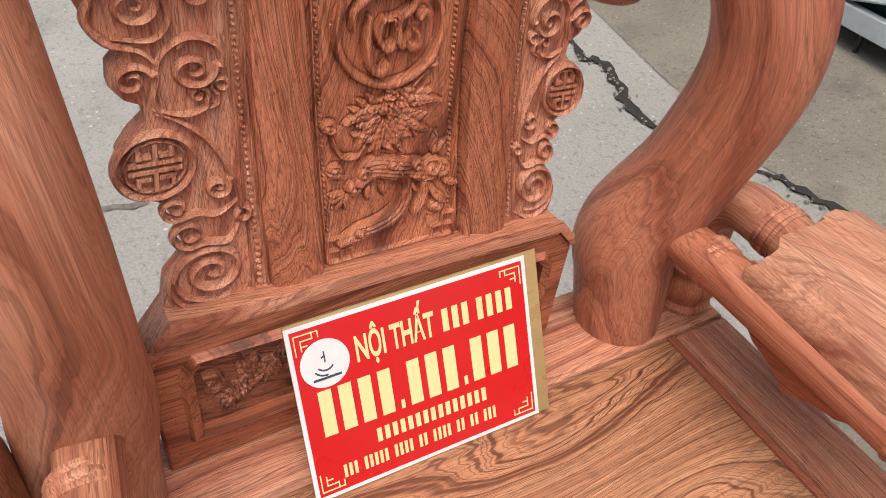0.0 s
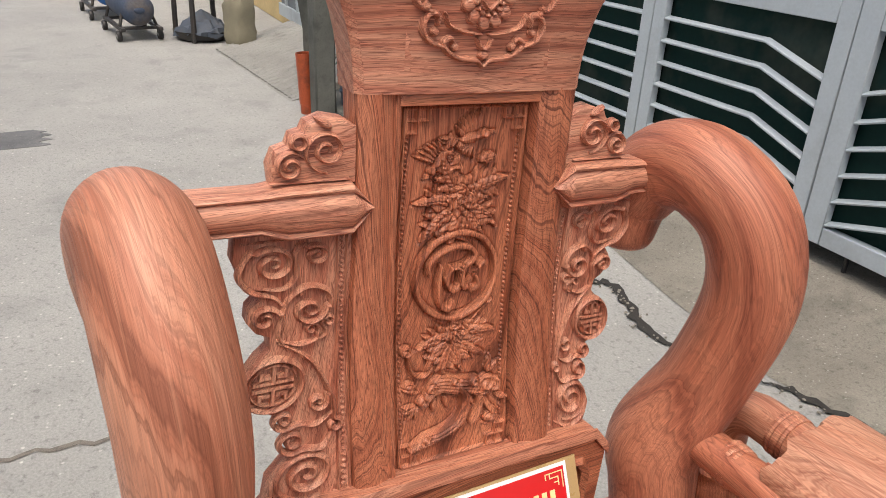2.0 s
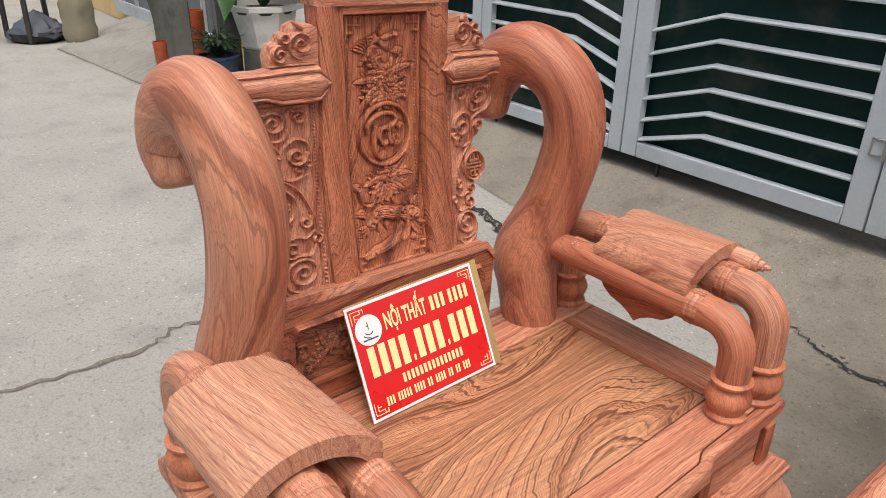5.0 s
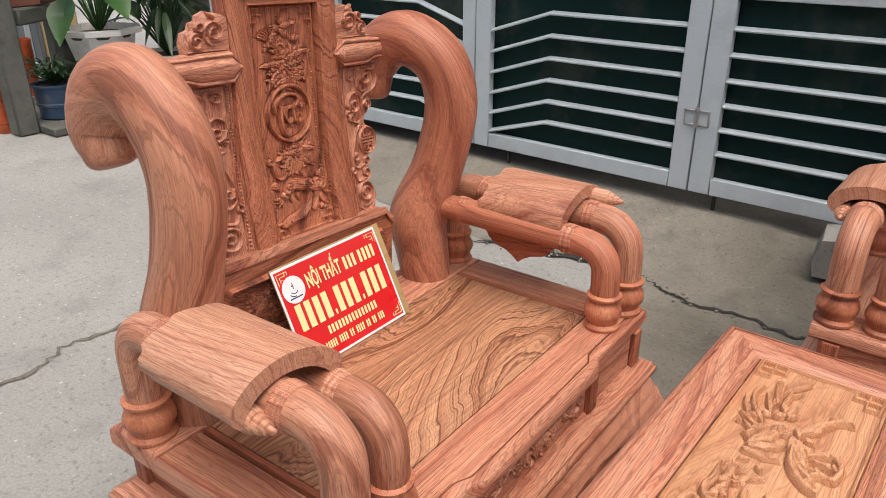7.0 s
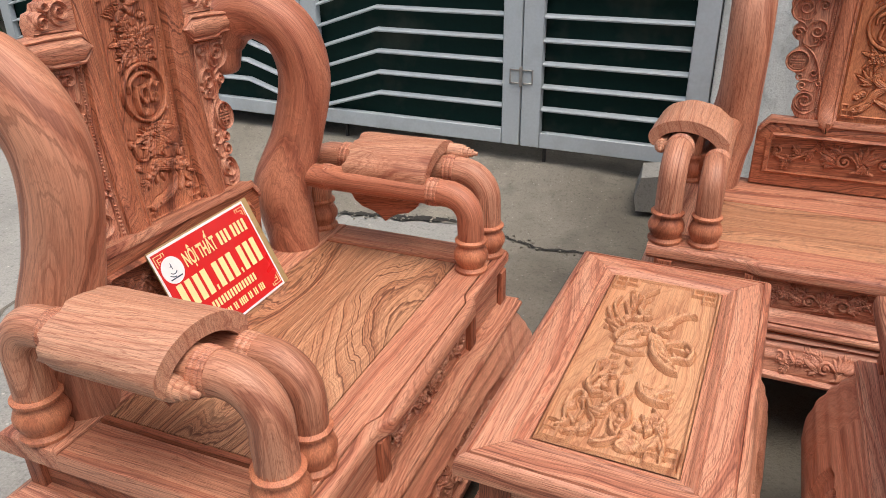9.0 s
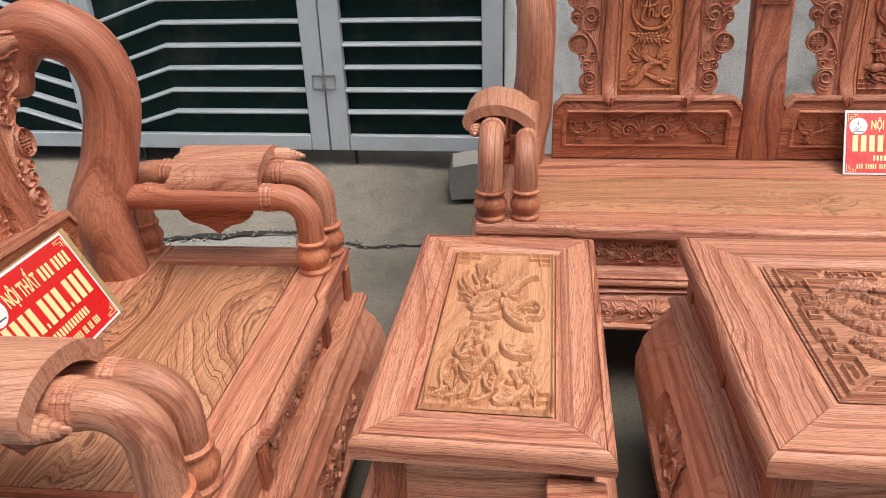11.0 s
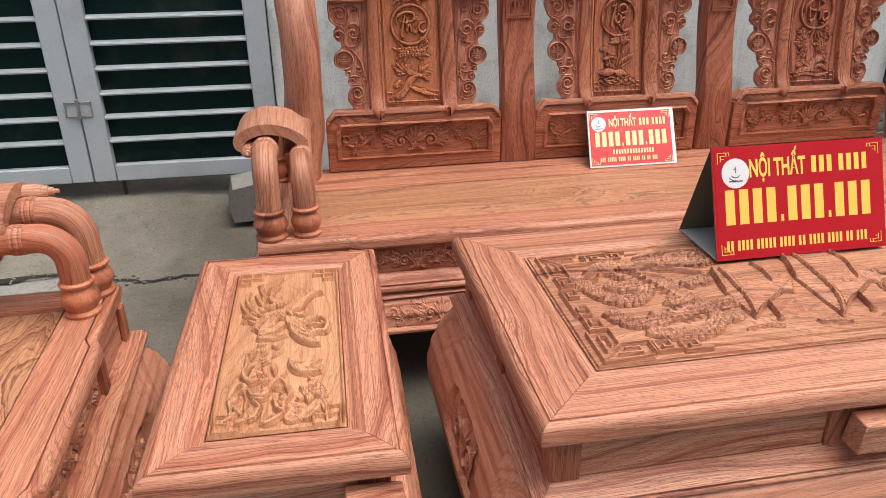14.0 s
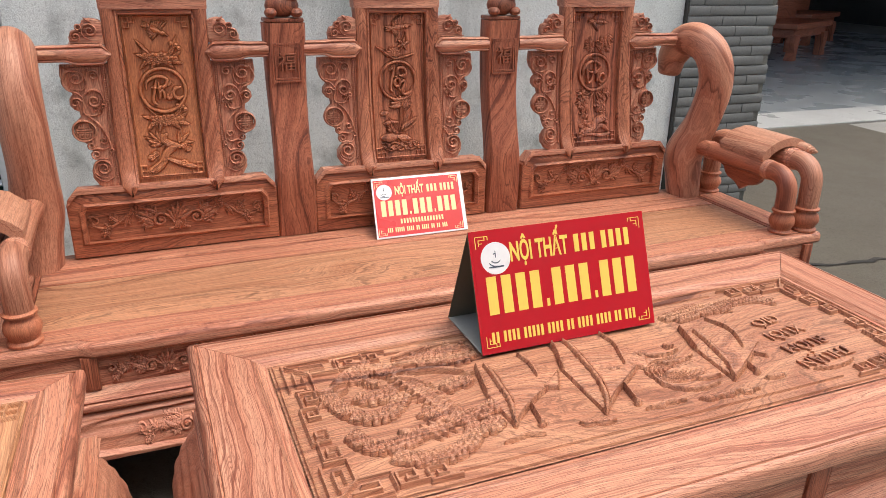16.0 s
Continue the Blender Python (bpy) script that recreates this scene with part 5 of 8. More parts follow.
        # side board
        e = half + stile
        def spread(v):
            f = max(0.0, min(1.0, (v - zb - 0.021) / 0.304))
            wide_by = (1 + 0.45 * (1 - f) ** 2.5 if s < 0 else 1 - 0.15 * math.sin(math.pi * f)) if tilt else 1.0
            up = (0.012 * math.sin(math.pi * f) - (0.010 * (1 - f) ** 2 if s < 0 else 0.0)) if tilt else 0.0
            return wide_by, up

        def board(u, v, h, s=s, e=e):
            k, up = spread(v)
            return on(s * e + (u - s * e) * k, v + up, h)
        g = Geo()
        edge = WING[1:-1]
        levels = sorted({q[1] for q in edge} | set(range(0, 296, 12)))
        rows = []
        for v in levels:
            u = next(a[0] + (b[0] - a[0]) * (v - a[1]) / max(0.01, b[1] - a[1]) for a, b in zip(edge, edge[1:]) if a[1] <= v <= b[1])
            k = wide * 0.00105
            rows.append([board(s * (e - 0.004 + q * k), zb + 0.021 + v * 0.00102, h) for q, h in ((0, -0.026), (0, -0.004), (u * 0.5, -0.004), (u - 3.5, -0.004), (u - 1, -0.0052), (u, -0.008), (u, -0.026))])
        o = len(g.v)
        g.grid(rows, close_u=True)
        g.f += [tuple(o + q for q in range(7)), tuple(len(g.v) - 1 - q for q in range(7))]
        wing = part("side_board", g, W["pink", "z"], parent)
        g = Geo()
        wing_carving(g, lay(lambda u, v, h: board(u, zb + 0.021 + (v - zb - 0.021) * 1.02, h - 0.004), s * e, zb + 0.021, s, su=1.05 * wide))
        part("carving", g, W["pink", "z"], wing, "carved scrolls and ringed lucky sign")
        # rail to the post
        zr = zb + 0.306
        rows = []
        start = half + stile * 0.62
        span = reach[s > 0] - start
        stops = [0.0, 0.006, 0.012, 0.018, 0.023] + [0.023 + (span - 0.023) * q / 14 for q in range(1, 15)]
        for d in stops:
            t = 0.06 + 0.94 * min(1.0, d / 0.023)
            q = max(0.0, min(1.0, (d - 0.082 * wide) / 0.030))
            q = q * q * (3 - 2 * q)
            t *= 1.0 - 0.24 * q
            k = 0.0265 * t
            cz = zr + 0.044 + 0.003 * q
            x = back_x(cz, seat)
            sec = [(-k, -0.026), (-k * 1.04, 0.002), (-k * 0.98, 0.010), (-k * 0.86, 0.014), (-k * 0.76, 0.013), (-k * 0.70, 0.0095), (-k * 0.45, 0.0155), (0, 0.019), (k * 0.45, 0.0155), (k * 0.70, 0.0095), (k * 0.76, 0.013), (k * 0.86, 0.014), (k * 0.98, 0.010), (k * 1.04, 0.002), (k, -0.026)]
            rows.append([on(s * (start + d), cz + dz, x - back_x(cz + dz, seat) + h * (0.55 + 0.45 * t) + 0.004) for dz, h in sec])
        g = Geo()
        o = len(g.v)
        g.grid(rows, close_u=True)
        g.f.append(tuple(o + 18 * 15 + j for j in range(15)))
        part("back_rail", g, W["pink", "y"], parent)
        zc = zr + 0.070
        g = Geo().prism([(s * (e - 0.004 + u * 0.00098 * wide), zc + v * 0.00098) for u, v in CREST], -0.022, 0.004, on, 0.003)
        crest = part("crest", g, W["pink", "y"], parent)
        g = Geo()
        crest_carving(g, lay(lambda u, v, h: on(u, v, h + 0.004), s * e, zc, s, su=wide))
        part("carving", g, W["pink", "y"], crest, "carved scrolls")
    # head
    z0 = p1 + 0.010
    hw = half + stile
    def head(u, v, h):
        return (back_x(z0, seat) + h - 0.10 * v + 0.9 * v * v, c + u + (z0 + v - zb) * tilt, z0 + v - u * tilt)
    rows = []
    n = 12
    g = Geo()
    for i in range(n + 1):
        v = 0.205 * i / n
        w2 = hw + 0.086 * (v / 0.19) ** 2.1
        rows.append([head(-w2, v, -0.040), head(-w2, v, 0.003), head(-w2 + 0.009, v, 0.0095), head(0, v, 0.0125), head(w2 - 0.009, v, 0.0095), head(w2, v, 0.003), head(w2, v, -0.040)])
    o = len(g.v)
    g.grid(rows, close_u=True)
    g.f.append(tuple(range(o, o + 7)))
    g.f.append(tuple(range(o + n * 7, o + n * 7 + 7)))
    headpart = part("head_piece", g, W["pink", "y"], parent)
    g = Geo()
    ruyi(g, lay(lambda u, v, h: head(u, v, h + 0.0125 - 0.00045 * abs(u) / 0.04)))
    part("carving", g, W["pink", "y"], headpart, "carved coin flower in a scrolled frame")
    for s in (-1, 1):
        g = Geo()
        g.lathe([(0.004, -0.034), (0.020, -0.032), (0.024, -0.02), (0.024, 0.014), (0.019, 0.018), (0.014, 0.028), (0.006, 0.034)], Vector(head(s * (hw + 0.078), 0.186, 0.0)), "x", 16)
        part("ear_roll", g, W["pink", "x"], headpart)
    g = Geo().prism([(-half - 0.006, p1 - 0.004), (half + 0.006, p1 - 0.004), (half + 0.006, p1 + 0.010), (-half - 0.006, p1 + 0.010)], -0.022, 0.006, on, 0.004)
    part("panel_rail", g, W["orange", "y"], parent)


def seat_unit(name, m, label, category, half, seat, sections, posts, planks, jog, seed):
    """An armchair or a bench: bowed base, waist, seat, arms, curled posts and carved backs."""
    unit = thing(name, m, label, category)
    xf, xb = 0.285, -0.300
    base_top = seat - 0.155
    cx = (xf + xb) / 2
    # base and mouldings are built about the seat's middle
    mid = new("base_frame", Geo().box(-0.02, 0.02, -half * 0.8, half * 0.8, base_top - 0.03, base_top - 0.004).mesh("base_frame", W["red", "y"]))
    mid.parent = unit
    mid.location = (cx, 0, 0)
    hx, hy = (xf - xb) / 2 - 0.012, half - 0.012
    base(mid, hx, hy, base_top, "belly", ("x+", "y-") if half < 0.6 else ("x+",), 0.16, seed, 1.0, 0.44 if half < 0.6 else 0.66, 0.80 if half < 0.6 else 0.98)
    mouldings(mid, hx, hy, ((base_top - 0.004, base_top + 0.016, 0.031, 0.031), (base_top + 0.016, base_top + 0.040, 0.024, -0.004)))
    # waist
    z0, z1 = base_top + 0.038, seat - 0.034
    wx, wy = hx - 0.005, hy - 0.016
    for side, length in (("x+", wy), ("x-", wy), ("y+", wx), ("y-", wx)):
        sgn = 1 if side[1] == "+" else -1
        along = "y" if side[0] == "x" else "x"

        def face(u, v, h, side=side, sgn=sgn):
            return (sgn * (wx + h), u, v) if side[0] == "x" else (u, sgn * (wy + h), v)

        g = Geo().prism([(-length, z0), (length, z0), (length, z1), (-length, z1)], -0.025, -0.004, face, 0.0)
        panel = part("waist_panel", g, W["pink" if side[0] == "x" else "red", along], mid)
        cuts = [-length + 0.018, -jog, jog, length - 0.018] if side[0] == "x" else [-length + 0.018, 0.0, length - 0.018]
        for u in cuts:
            g = Geo().prism([(u - 0.017, z0), (u + 0.017, z0), (u + 0.017, z1), (u - 0.017, z1)], -0.010, 0.008, face, 0.003)
            part("waist_stile", g, W["red", "z"], mid)
        if side[0] == "x":
            g = Geo()
            frieze_run(g, lay(lambda u, v, h, face=face: face(u, v, h - 0.004), 0, z0 + 0.008), (jog - 0.03) * 1000, (z1 - z0 - 0.016) * 1000, seed + 3)
            part("carving", g, W["pink", along], panel, "carved scrolling flower relief")
    # seat
    flat = lambda u, v, h: (u, v, h)
    zi = seat - 0.036
    inx, iny, inb = (0.178, half - 0.088, -0.168) if half < 0.6 else (0.178, half - 0.105, -0.190)
    nose = [(xf - 0.014, -half), (xf - 0.014, -jog - 0.02), (xf - 0.010, -jog - 0.008), (xf, -jog + 0.012), (xf, jog - 0.012), (xf - 0.010, jog + 0.008), (xf - 0.014, jog + 0.02), (xf - 0.014, half)]
    zt = seat - 0.0012
    for nm, prof in (("nosing", [(-0.0222, zi), (-0.0222, zt - 0.003), (-0.0202, zt), (-0.011, zt), (-0.004, zt - 0.003), (0.0, zt - 0.010), (0.0, zi + 0.008), (-0.007, zi)]), ("front_rail", [(None, zi), (None, seat - 0.002), (0.002, seat), (-0.0262, seat), (-0.0242, seat - 0.002), (-0.0242, zi)])):
        rows = [[(inx if d is None else inx + d if d > 0 else x + d, y, z) for d, z in prof] for x, y in nose]
        n = len(prof)
        g = Geo().grid(rows, close_u=True)
        g.f += [tuple(range(n)), tuple(7 * n + n - 1 - j for j in range(n))]
        part(nm, g, W["pink", "y"], unit)
    g = Geo().prism([(inb, -half), (inb, half), (xb, half), (xb, -half)], zi, seat, flat, 0.010)
    part("rear_rail", g, W["pink", "y"], unit)
    for s in (-1, 1):
        ys = sorted((s * iny, s * half))
        g = Geo().prism([(inb, ys[0]), (inx, ys[0]), (inx, ys[1]), (inb, ys[1])], zi, seat, flat, 0.010 if half < 0.6 else 0.004)
        part("side_rail", g, W["pink", "x"], unit)
        g = Geo().prism([(inb, s * (iny - 0.004)), (inx, s * (iny - 0.004)), (inx, s * (iny - 0.016)), (inb, s * (iny - 0.016))], zi, seat - 0.0015, flat, 0.002)
        part("seat_moulding", g, W["red", "x"], unit)
    lo, hi = inb, inx
    edge = lo
    for wdt, kind in planks:
        g = Geo().prism([(edge + 0.0034, -iny + 0.018), (edge + wdt - 0.0034, -iny + 0.018), (edge + wdt - 0.0034, iny - 0.018), (edge + 0.0034, iny - 0.018)], zi + 0.004, seat - 0.0025, flat, 0.0015)
        part("seat_plank", g, W[kind, "y"], unit)
        edge += wdt
    # arms and curled posts
    for s in (-1, 1):
        arm(unit, s, half - 0.125, half - 0.035, seat, -0.20, (0.014 if s > 0 else 0.0) if half < 0.6 else (0.0 if s > 0 else 0.008))
        horn(unit, s, half - 0.142, seat, ("post", "deep") if half < 0.6 else ("pink", "post"))
    for i, (c, boxw, ph, word, reach, tone, wide, stile, tilt) in enumerate(sections):
        back_section(unit, c, seat, boxw, ph, word, seed + 11 * i, reach, half < 0.6, tone, wide, stile, tilt)
    for c in posts:
        g = Geo()
        rows = []
        for i in range(17):
            f = i / 16
            v = seat + 0.002 + 0.614 * f
            x = back_x(v, seat) + 0.004 + 0.006 * math.sin(f * 7)
            w = 0.055 + 0.003 * math.cos(f * 6.3)
            rows.append([(x - 0.045, c - w, v), (x + 0.006, c - w, v), (x + 0.014, c - w + 0.006, v), (x + 0.016, c, v), (x + 0.014, c + w - 0.006, v), (x + 0.006, c + w, v), (x - 0.045, c + w, v)])
        o = len(g.v)
        g.grid(rows, close_u=True)
        g.f.append(tuple(o + 16 * 7 + j for j in range(7)))
        post = part("back_post", g, W["red", "z"], unit)
        pz = seat + 0.508

        def plate(u, v, h, c=c):
            return (back_x(v, seat) + 0.018 + h, c + u, v)
        g = Geo()
        for k, w, h in ((0, 0.040, 0.003), (1, 0.033, 0.002)):
            loop = [(-w, pz - 0.052 + 0.007 * k), (w, pz - 0.052 + 0.007 * k), (w, pz + 0.052 - 0.007 * k), (-w, pz + 0.052 - 0.007 * k), (-w, pz - 0.052 + 0.007 * k)]
            for p, q in zip(loop, loop[1:]):
                g.bar(p, q, 0.0022, h, plate, -0.006)
        tilt = Matrix.Translation(plate(0, pz - 0.019, 0.001)) @ Matrix(((0, 0, 1, 0), (1, 0, 0, 0), (0, 1, 0, 0), (0, 0, 0, 1)))
        fr = part("sign_frame", g, W["red", "z"], post)
        letters("lucky_character", "\u798f", 0.056, tilt, W["red", "z"], post, 0.004, "CENTER")
        g = Geo()
        x = back_x(seat + 0.66, seat)
        rng = random.Random(9)
        g.box(x - 0.045, x + 0.022, c - 0.055, c + 0.055, seat + 0.617, seat + 0.629, 0.003)
        g.ball((x - 0.01, c, seat + 0.661), 0.036, 1.0, 1.35, 0.9, 8)
        g.ball((x + 0.004, c + 0.022, seat + 0.701), 0.030, 1.0, 1.0, 1.0, 8)
        for i in range(9):
            a = math.tau * i / 9
            g.ball((x + 0.012 * math.sin(a) + 0.004, c + 0.022 + 0.024 * math.cos(a), seat + 0.701 + 0.024 * math.sin(a)), 0.011, n=5)
        for i in (-1, 1):
            g.ball((x + 0.014, c + 0.036 * i, seat + 0.643), 0.018, 1.2, 1, 0.8, 6)
        part("finial", g, W["brown", "z"], post, "carved lump-shaped finial")
    return unit


def mitred_frame(parent, hx, hy, z0, z1, border, kinds):
    """Four mitred rails with a rounded nose and a scored line near the edge."""
    flat = lambda u, v, h: (u, v, h)
    for k, (sx, sy) in enumerate(((1, 0), (-1, 0), (0, 1), (0, -1))):
        if sx:
            o, i = sx * hx, sx * (hx - border)
            poly = [(o, -hy), (o, hy), (i, hy - border), (i, -hy + border)]
            ax = "y"
        else:
            o, i = sy * hy, sy * (hy - border)
            poly = [(-hx, o), (hx, o), (hx - border, i), (-hx + border, i)]
            ax = "x"
        cxy = (sum(p[0] for p in poly) / 4, sum(p[1] for p in poly) / 4)
        poly = [(p[0] + (cxy[0] - p[0]) * 0.0012, p[1] + (cxy[1] - p[1]) * 0.0012) for p in poly]
        g = Geo()
        prof = [(0.008, z0), (0.0015, z0 + 0.006), (0.0, (z0 + z1) / 2), (0.002, z1 - 0.008), (0.007, z1 - 0.002), (0.0135, z1), (0.0145, z1 - 0.0045), (0.0170, z1 - 0.0045), (0.0185, z1), (border - 0.004, z1), (border, z1 - 0.004), (border, z0)]
        rows = []
        for e in (-1, 1):
            row = []
            for d, z in prof:
                if sx:
                    row.append((sx * (hx - d), e * (hy - d) - e * 0.0006, z))
                else:
                    row.append((e * (hx - d) - e * 0.0006, sy * (hy - d), z))
            rows.append(row)
        g.grid(rows, close_u=True)
        n = len(prof)
        o = len(g.v) - 2 * n
        g.f.append(tuple(o + j for j in range(n)))
        g.f.append(tuple(o + n + j for j in reversed(range(n))))
        part("top_rail", g, W[kinds[k], ax], parent)


def carved_table(name, m, label, hx, hy, height, border, kinds, panel_kind, panel_axis, carver, drawers, seed):
    unit = thing(name, m, label, "table")
    z1, z0 = height, height - 0.040
    mitred_frame(unit, hx, hy, z0, z1, border, kinds)
    px, py = hx - border, hy - border
    zp = z1 - 0.004
    g = Geo()
    ring = [(0.0, zp - 0.012), (0.0, zp + 0.001), (0.004, zp + 0.0035), (0.009, zp + 0.001), (0.012, zp - 0.003), (0.020, zp - 0.003), (0.022, zp - 0.012)]
    for side in ("x+", "x-", "y+", "y-"):
        sgn = 1 if side[1] == "+" else -1
        g = Geo().grid([[(sgn * (px - d), e * (py - d), z) if side[0] == "x" else (e * (px - d), sgn * (py - d), z) for d, z in ring] for e in (-1, 1)], close_u=True)
        part("panel_moulding", g, W["pink", "y" if side[0] == "x" else "x"], unit)
    g = Geo().box(-px + 0.019, px - 0.019, -py + 0.019, py - 0.019, z0 + 0.004, zp - 0.009, 0.001)
    panel = part("top_panel", g, W[panel_kind, panel_axis], unit)
    g = Geo()
    carver(g, lay(lambda u, v, h: (u, v, zp - 0.003 + h * (1.2 if hx < 0.4 else 1.25))), (px - 0.022) * 1000, (py - 0.022) * 1000, panel)
    part("carving", g, W[panel_kind, panel_axis], panel, "deep carved relief", 55)
    # waist and drawers
    wz0 = height - 0.125
    wx, wy = hx - 0.026, hy - 0.026
    for side, length in (("x+", wy), ("x-", wy), ("y+", wx), ("y-", wx)):
        sgn = 1 if side[1] == "+" else -1
        along = "y" if side[0] == "x" else "x"

        def face(u, v, h, side=side, sgn=sgn):
            return (sgn * (wx + h), u, v) if side[0] == "x" else (u, sgn * (wy + h), v)
        inset = 0.010 if side[0] == "y" else 0.014
        g = Geo().prism([(-length + inset, wz0), (length - inset, wz0), (length - inset, z0), (-length + inset, z0)], -0.02, -0.006, face, 0.0)
        part("waist_panel", g, W["red", along], unit)
        cuts = [-length + 0.022 + inset * 0.3, length - 0.022 - inset * 0.3]
        if side[0] == "x":
            cuts.append(0.0)
        elif len(drawers) > 1:
            cuts += [(a[1] + b[0]) / 2 for a, b in zip(drawers, drawers[1:])]
        for u in cuts:
            g = Geo().prism([(u - 0.022, wz0), (u + 0.022, wz0), (u + 0.022, z0), (u - 0.022, z0)], -0.012, 0.0, face, 0.002)
            part("waist_stile", g, W["red", "z"], unit)
        if side == "y-":
            for d0, d1, hc in drawers:
                g = Geo().prism([(d0, wz0 + 0.004), (d1, wz0 + 0.004), (d1, z0 - 0.006), (d0, z0 - 0.006)], -0.012, -0.003, face, 0.003)
                dr = part("drawer_front", g, W["pink", "x"], unit)
                if hc is None:
                    continue
                g = Geo()
                turn = Matrix.Translation((hc, -wy - 0.020, (wz0 + z0) / 2 - 0.002)) @ Euler((0.06, 0.05, 0.03)).to_matrix().to_4x4()
                wide = 0.040 if hx < 0.4 else 0.052
                g.box(-wide, wide, -0.022, 0.016, -0.030, 0.026, 0.002, turn)
                part("handle", g, W["pink", "x"], dr, "rough sawn block for a handle")
    mid = new("base_frame", Geo().box(-wx + 0.03, wx - 0.03, -0.02, 0.02, wz0 - 0.03, wz0 - 0.012).mesh("base_frame", W["red", "x"]))
    mid.parent = unit
    top = wz0 - 0.034
    mouldings(mid, wx, wy, ((top + 0.008, wz0 + 0.002, 0.026, -0.003), (top - 0.003, top + 0.008, 0.030, 0.030)))
    base(mid, wx, wy, top, "belly", ("x+", "x-", "y-"), min(0.15, hx * 0.5), seed, 1.0 if hx < 0.4 else 1.2, 0.44, 0.62)
    return unit


def side_top(g, m, px, py, panel):
    """Roses and twigs, a long-legged bird, fish, clouds and rocks, with square knots in the corners."""
    c = Carve(-px + 0.5, px - 0.5, -py + 0.5, py - 0.5, 1.2, 21, 0.0, 1.9)
    for s in (-1, 1):
        c.bar((-px + 3, s * (py - 3)), (px - 3, s * (py - 3)), 1.6, 3.0)
        c.bar((s * (px - 3), -py + 3), (s * (px - 3), py - 3), 1.6, 3.0)
        for r in (-1, 1):
            c.knot(s * (px - 8), r * (py - 8), -s, -r, 13, 2.0, 3.6)
    # twigs and long bracts at the far end
    c.stroke([(-45, 137), (-38, 165), (-26, 194), (-8, 219)], 3.0, 4.6, 0.35)
    c.leaf(-40, 122, 1.57, 75, 9, 4.2, 0.6, 0.2, 0)
    c.leaf(-35, 142, 1.87, 59, 8, 4, 0.6, -0.2, 0)
    c.stroke([(-82, 130), (-70, 98), (-56, 72), (-42, 62)], 3.6, 4.8, 0.35)
    c.stroke([(-67, 174), (-72, 145), (-65, 117), (-52, 101)], 3.0, 4.2, 0.35)
    c.leaf(-67, 174, -2.03, 18, 7, 4, 0.6, 0.0, 0)
    c.leaf(-55, 199, 0.91, 11, 7, 4, 0.6, 0.0, 0)
    c.dome(-54, 92, 10, 9, 4.6, 0.4, 1.0)
    c.dome(-69, 65, 5, 4, 3.6, 0.0, 0.0)
    c.dome(-43, 105, 8, 7, 4.2, 0.3, -1)
    c.leaf(-46, 62, 2.32, 42, 9, 4.4, 0.8, 0.12, 0)
    c.leaf(-45, 51, 2.41, 27, 8, 4.4, 0.8, 0.12, 0)
    c.leaf(-41, 43, -2.97, 17, 8, 4.4, 0.8, 0.12, 0)
    c.leaf(-40, 76, 2.07, 56, 9, 4.4, 0.8, 0.12, 0)
    c.leaf(-39, 107, 1.81, 59, 9, 4.4, 0.8, 0.12, 0)
    c.leaf(-30, 129, 1.44, 67, 8, 4.4, 0.8, 0.12, 0)
    c.leaf(-34, 76, -2.31, 28, 9, 4.4, 0.8, 0.12, 0)
    c.leaf(-36, 134, 1.80, 48, 7, 4.4, 0.8, 0.12, 0)
    c.leaf(-26, 170, 0.89, 21, 6, 4.4, 0.8, 0.12, 0)
    c.leaf(-65, 107, 3.06, 13, 6, 4.4, 0.8, 0.12, 0)
    # a rose among broad leaves
    c.leaf(-18, 116, 0.19, 16, 13, 5.2, 0.9, 0.15, 2)
    c.leaf(-18, 116, 1.87, 34, 11, 5.2, 0.9, 0.15, 2)
    c.leaf(-18, 116, -2.54, 19, 12, 5.2, 0.9, 0.15, 2)
    c.leaf(-18, 116, 1.27, 34, 9, 5.2, 0.9, 0.15, 2)
    c.leaf(-14, 74, -2.17, 37, 16, 4.6, 0.9, 0.1, 2)
    c.leaf(-14, 70, -2.17, 65, 20, 5.0, 0.9, 0.12, 3)
    c.leaf(-42, 11, 0.70, 56, 15, 4.6, 0.9, -0.12, 3)
    c.leaf(-47, 2, 0.00, 54, 12, 5.2, 0.9, 0.06, 2)
    c.leaf(-31, -13, -2.59, 15, 8, 4, 0.6, 0.0, 0)
    c.stroke([(-42, 54), (-49, 39), (-43, 24)], 3.2, 4.4, 0.35)
    c.flower(-14, 77, 16, 5.8, 7)
    # the bird: neck, wings, bent legs
    c.leaf(8, 83, 1.08, 77, 15, 5.0, 0.9, 0.12, 0)
    c.stroke([(8, 79), (24, 99), (36, 127), (49, 145), (66, 147)], 4.6, 5.4, 0.5)
    c.leaf(18, 80, -0.62, 17, 9, 4.2, 0.6, 0.0, 0)
    c.leaf(3, 72, -1.19, 97, 24, 5.0, 1.0, 0.12, 0)
    c.stroke([(9, 46), (17, 12), (30, -11), (46, -25), (60, -34)], 6.0, 5.6, 0.3)
    c.leaf(9, 65, -0.73, 25, 12, 5.0, 0.8, 0.0, 0)
    c.stroke([(34, 37), (47, 52), (62, 56), (73, 37), (70, 8), (54, 7), (42, -3)], 4.4, 5.6, 0.5)
    c.stroke([(40, 31), (53, 32), (66, 26)], 3.0, 4.6, 0.4)
    c.leaf(63, 58, 1.49, 12, 6, 4.6, 0.4, 0.0, 0)
    c.leaf(54, 52, 1.87, 14, 6, 4.6, 0.4, 0.0, 0)
    c.leaf(38, -2, 1.67, 20, 7, 4.6, 0.5, 0.0, 0)
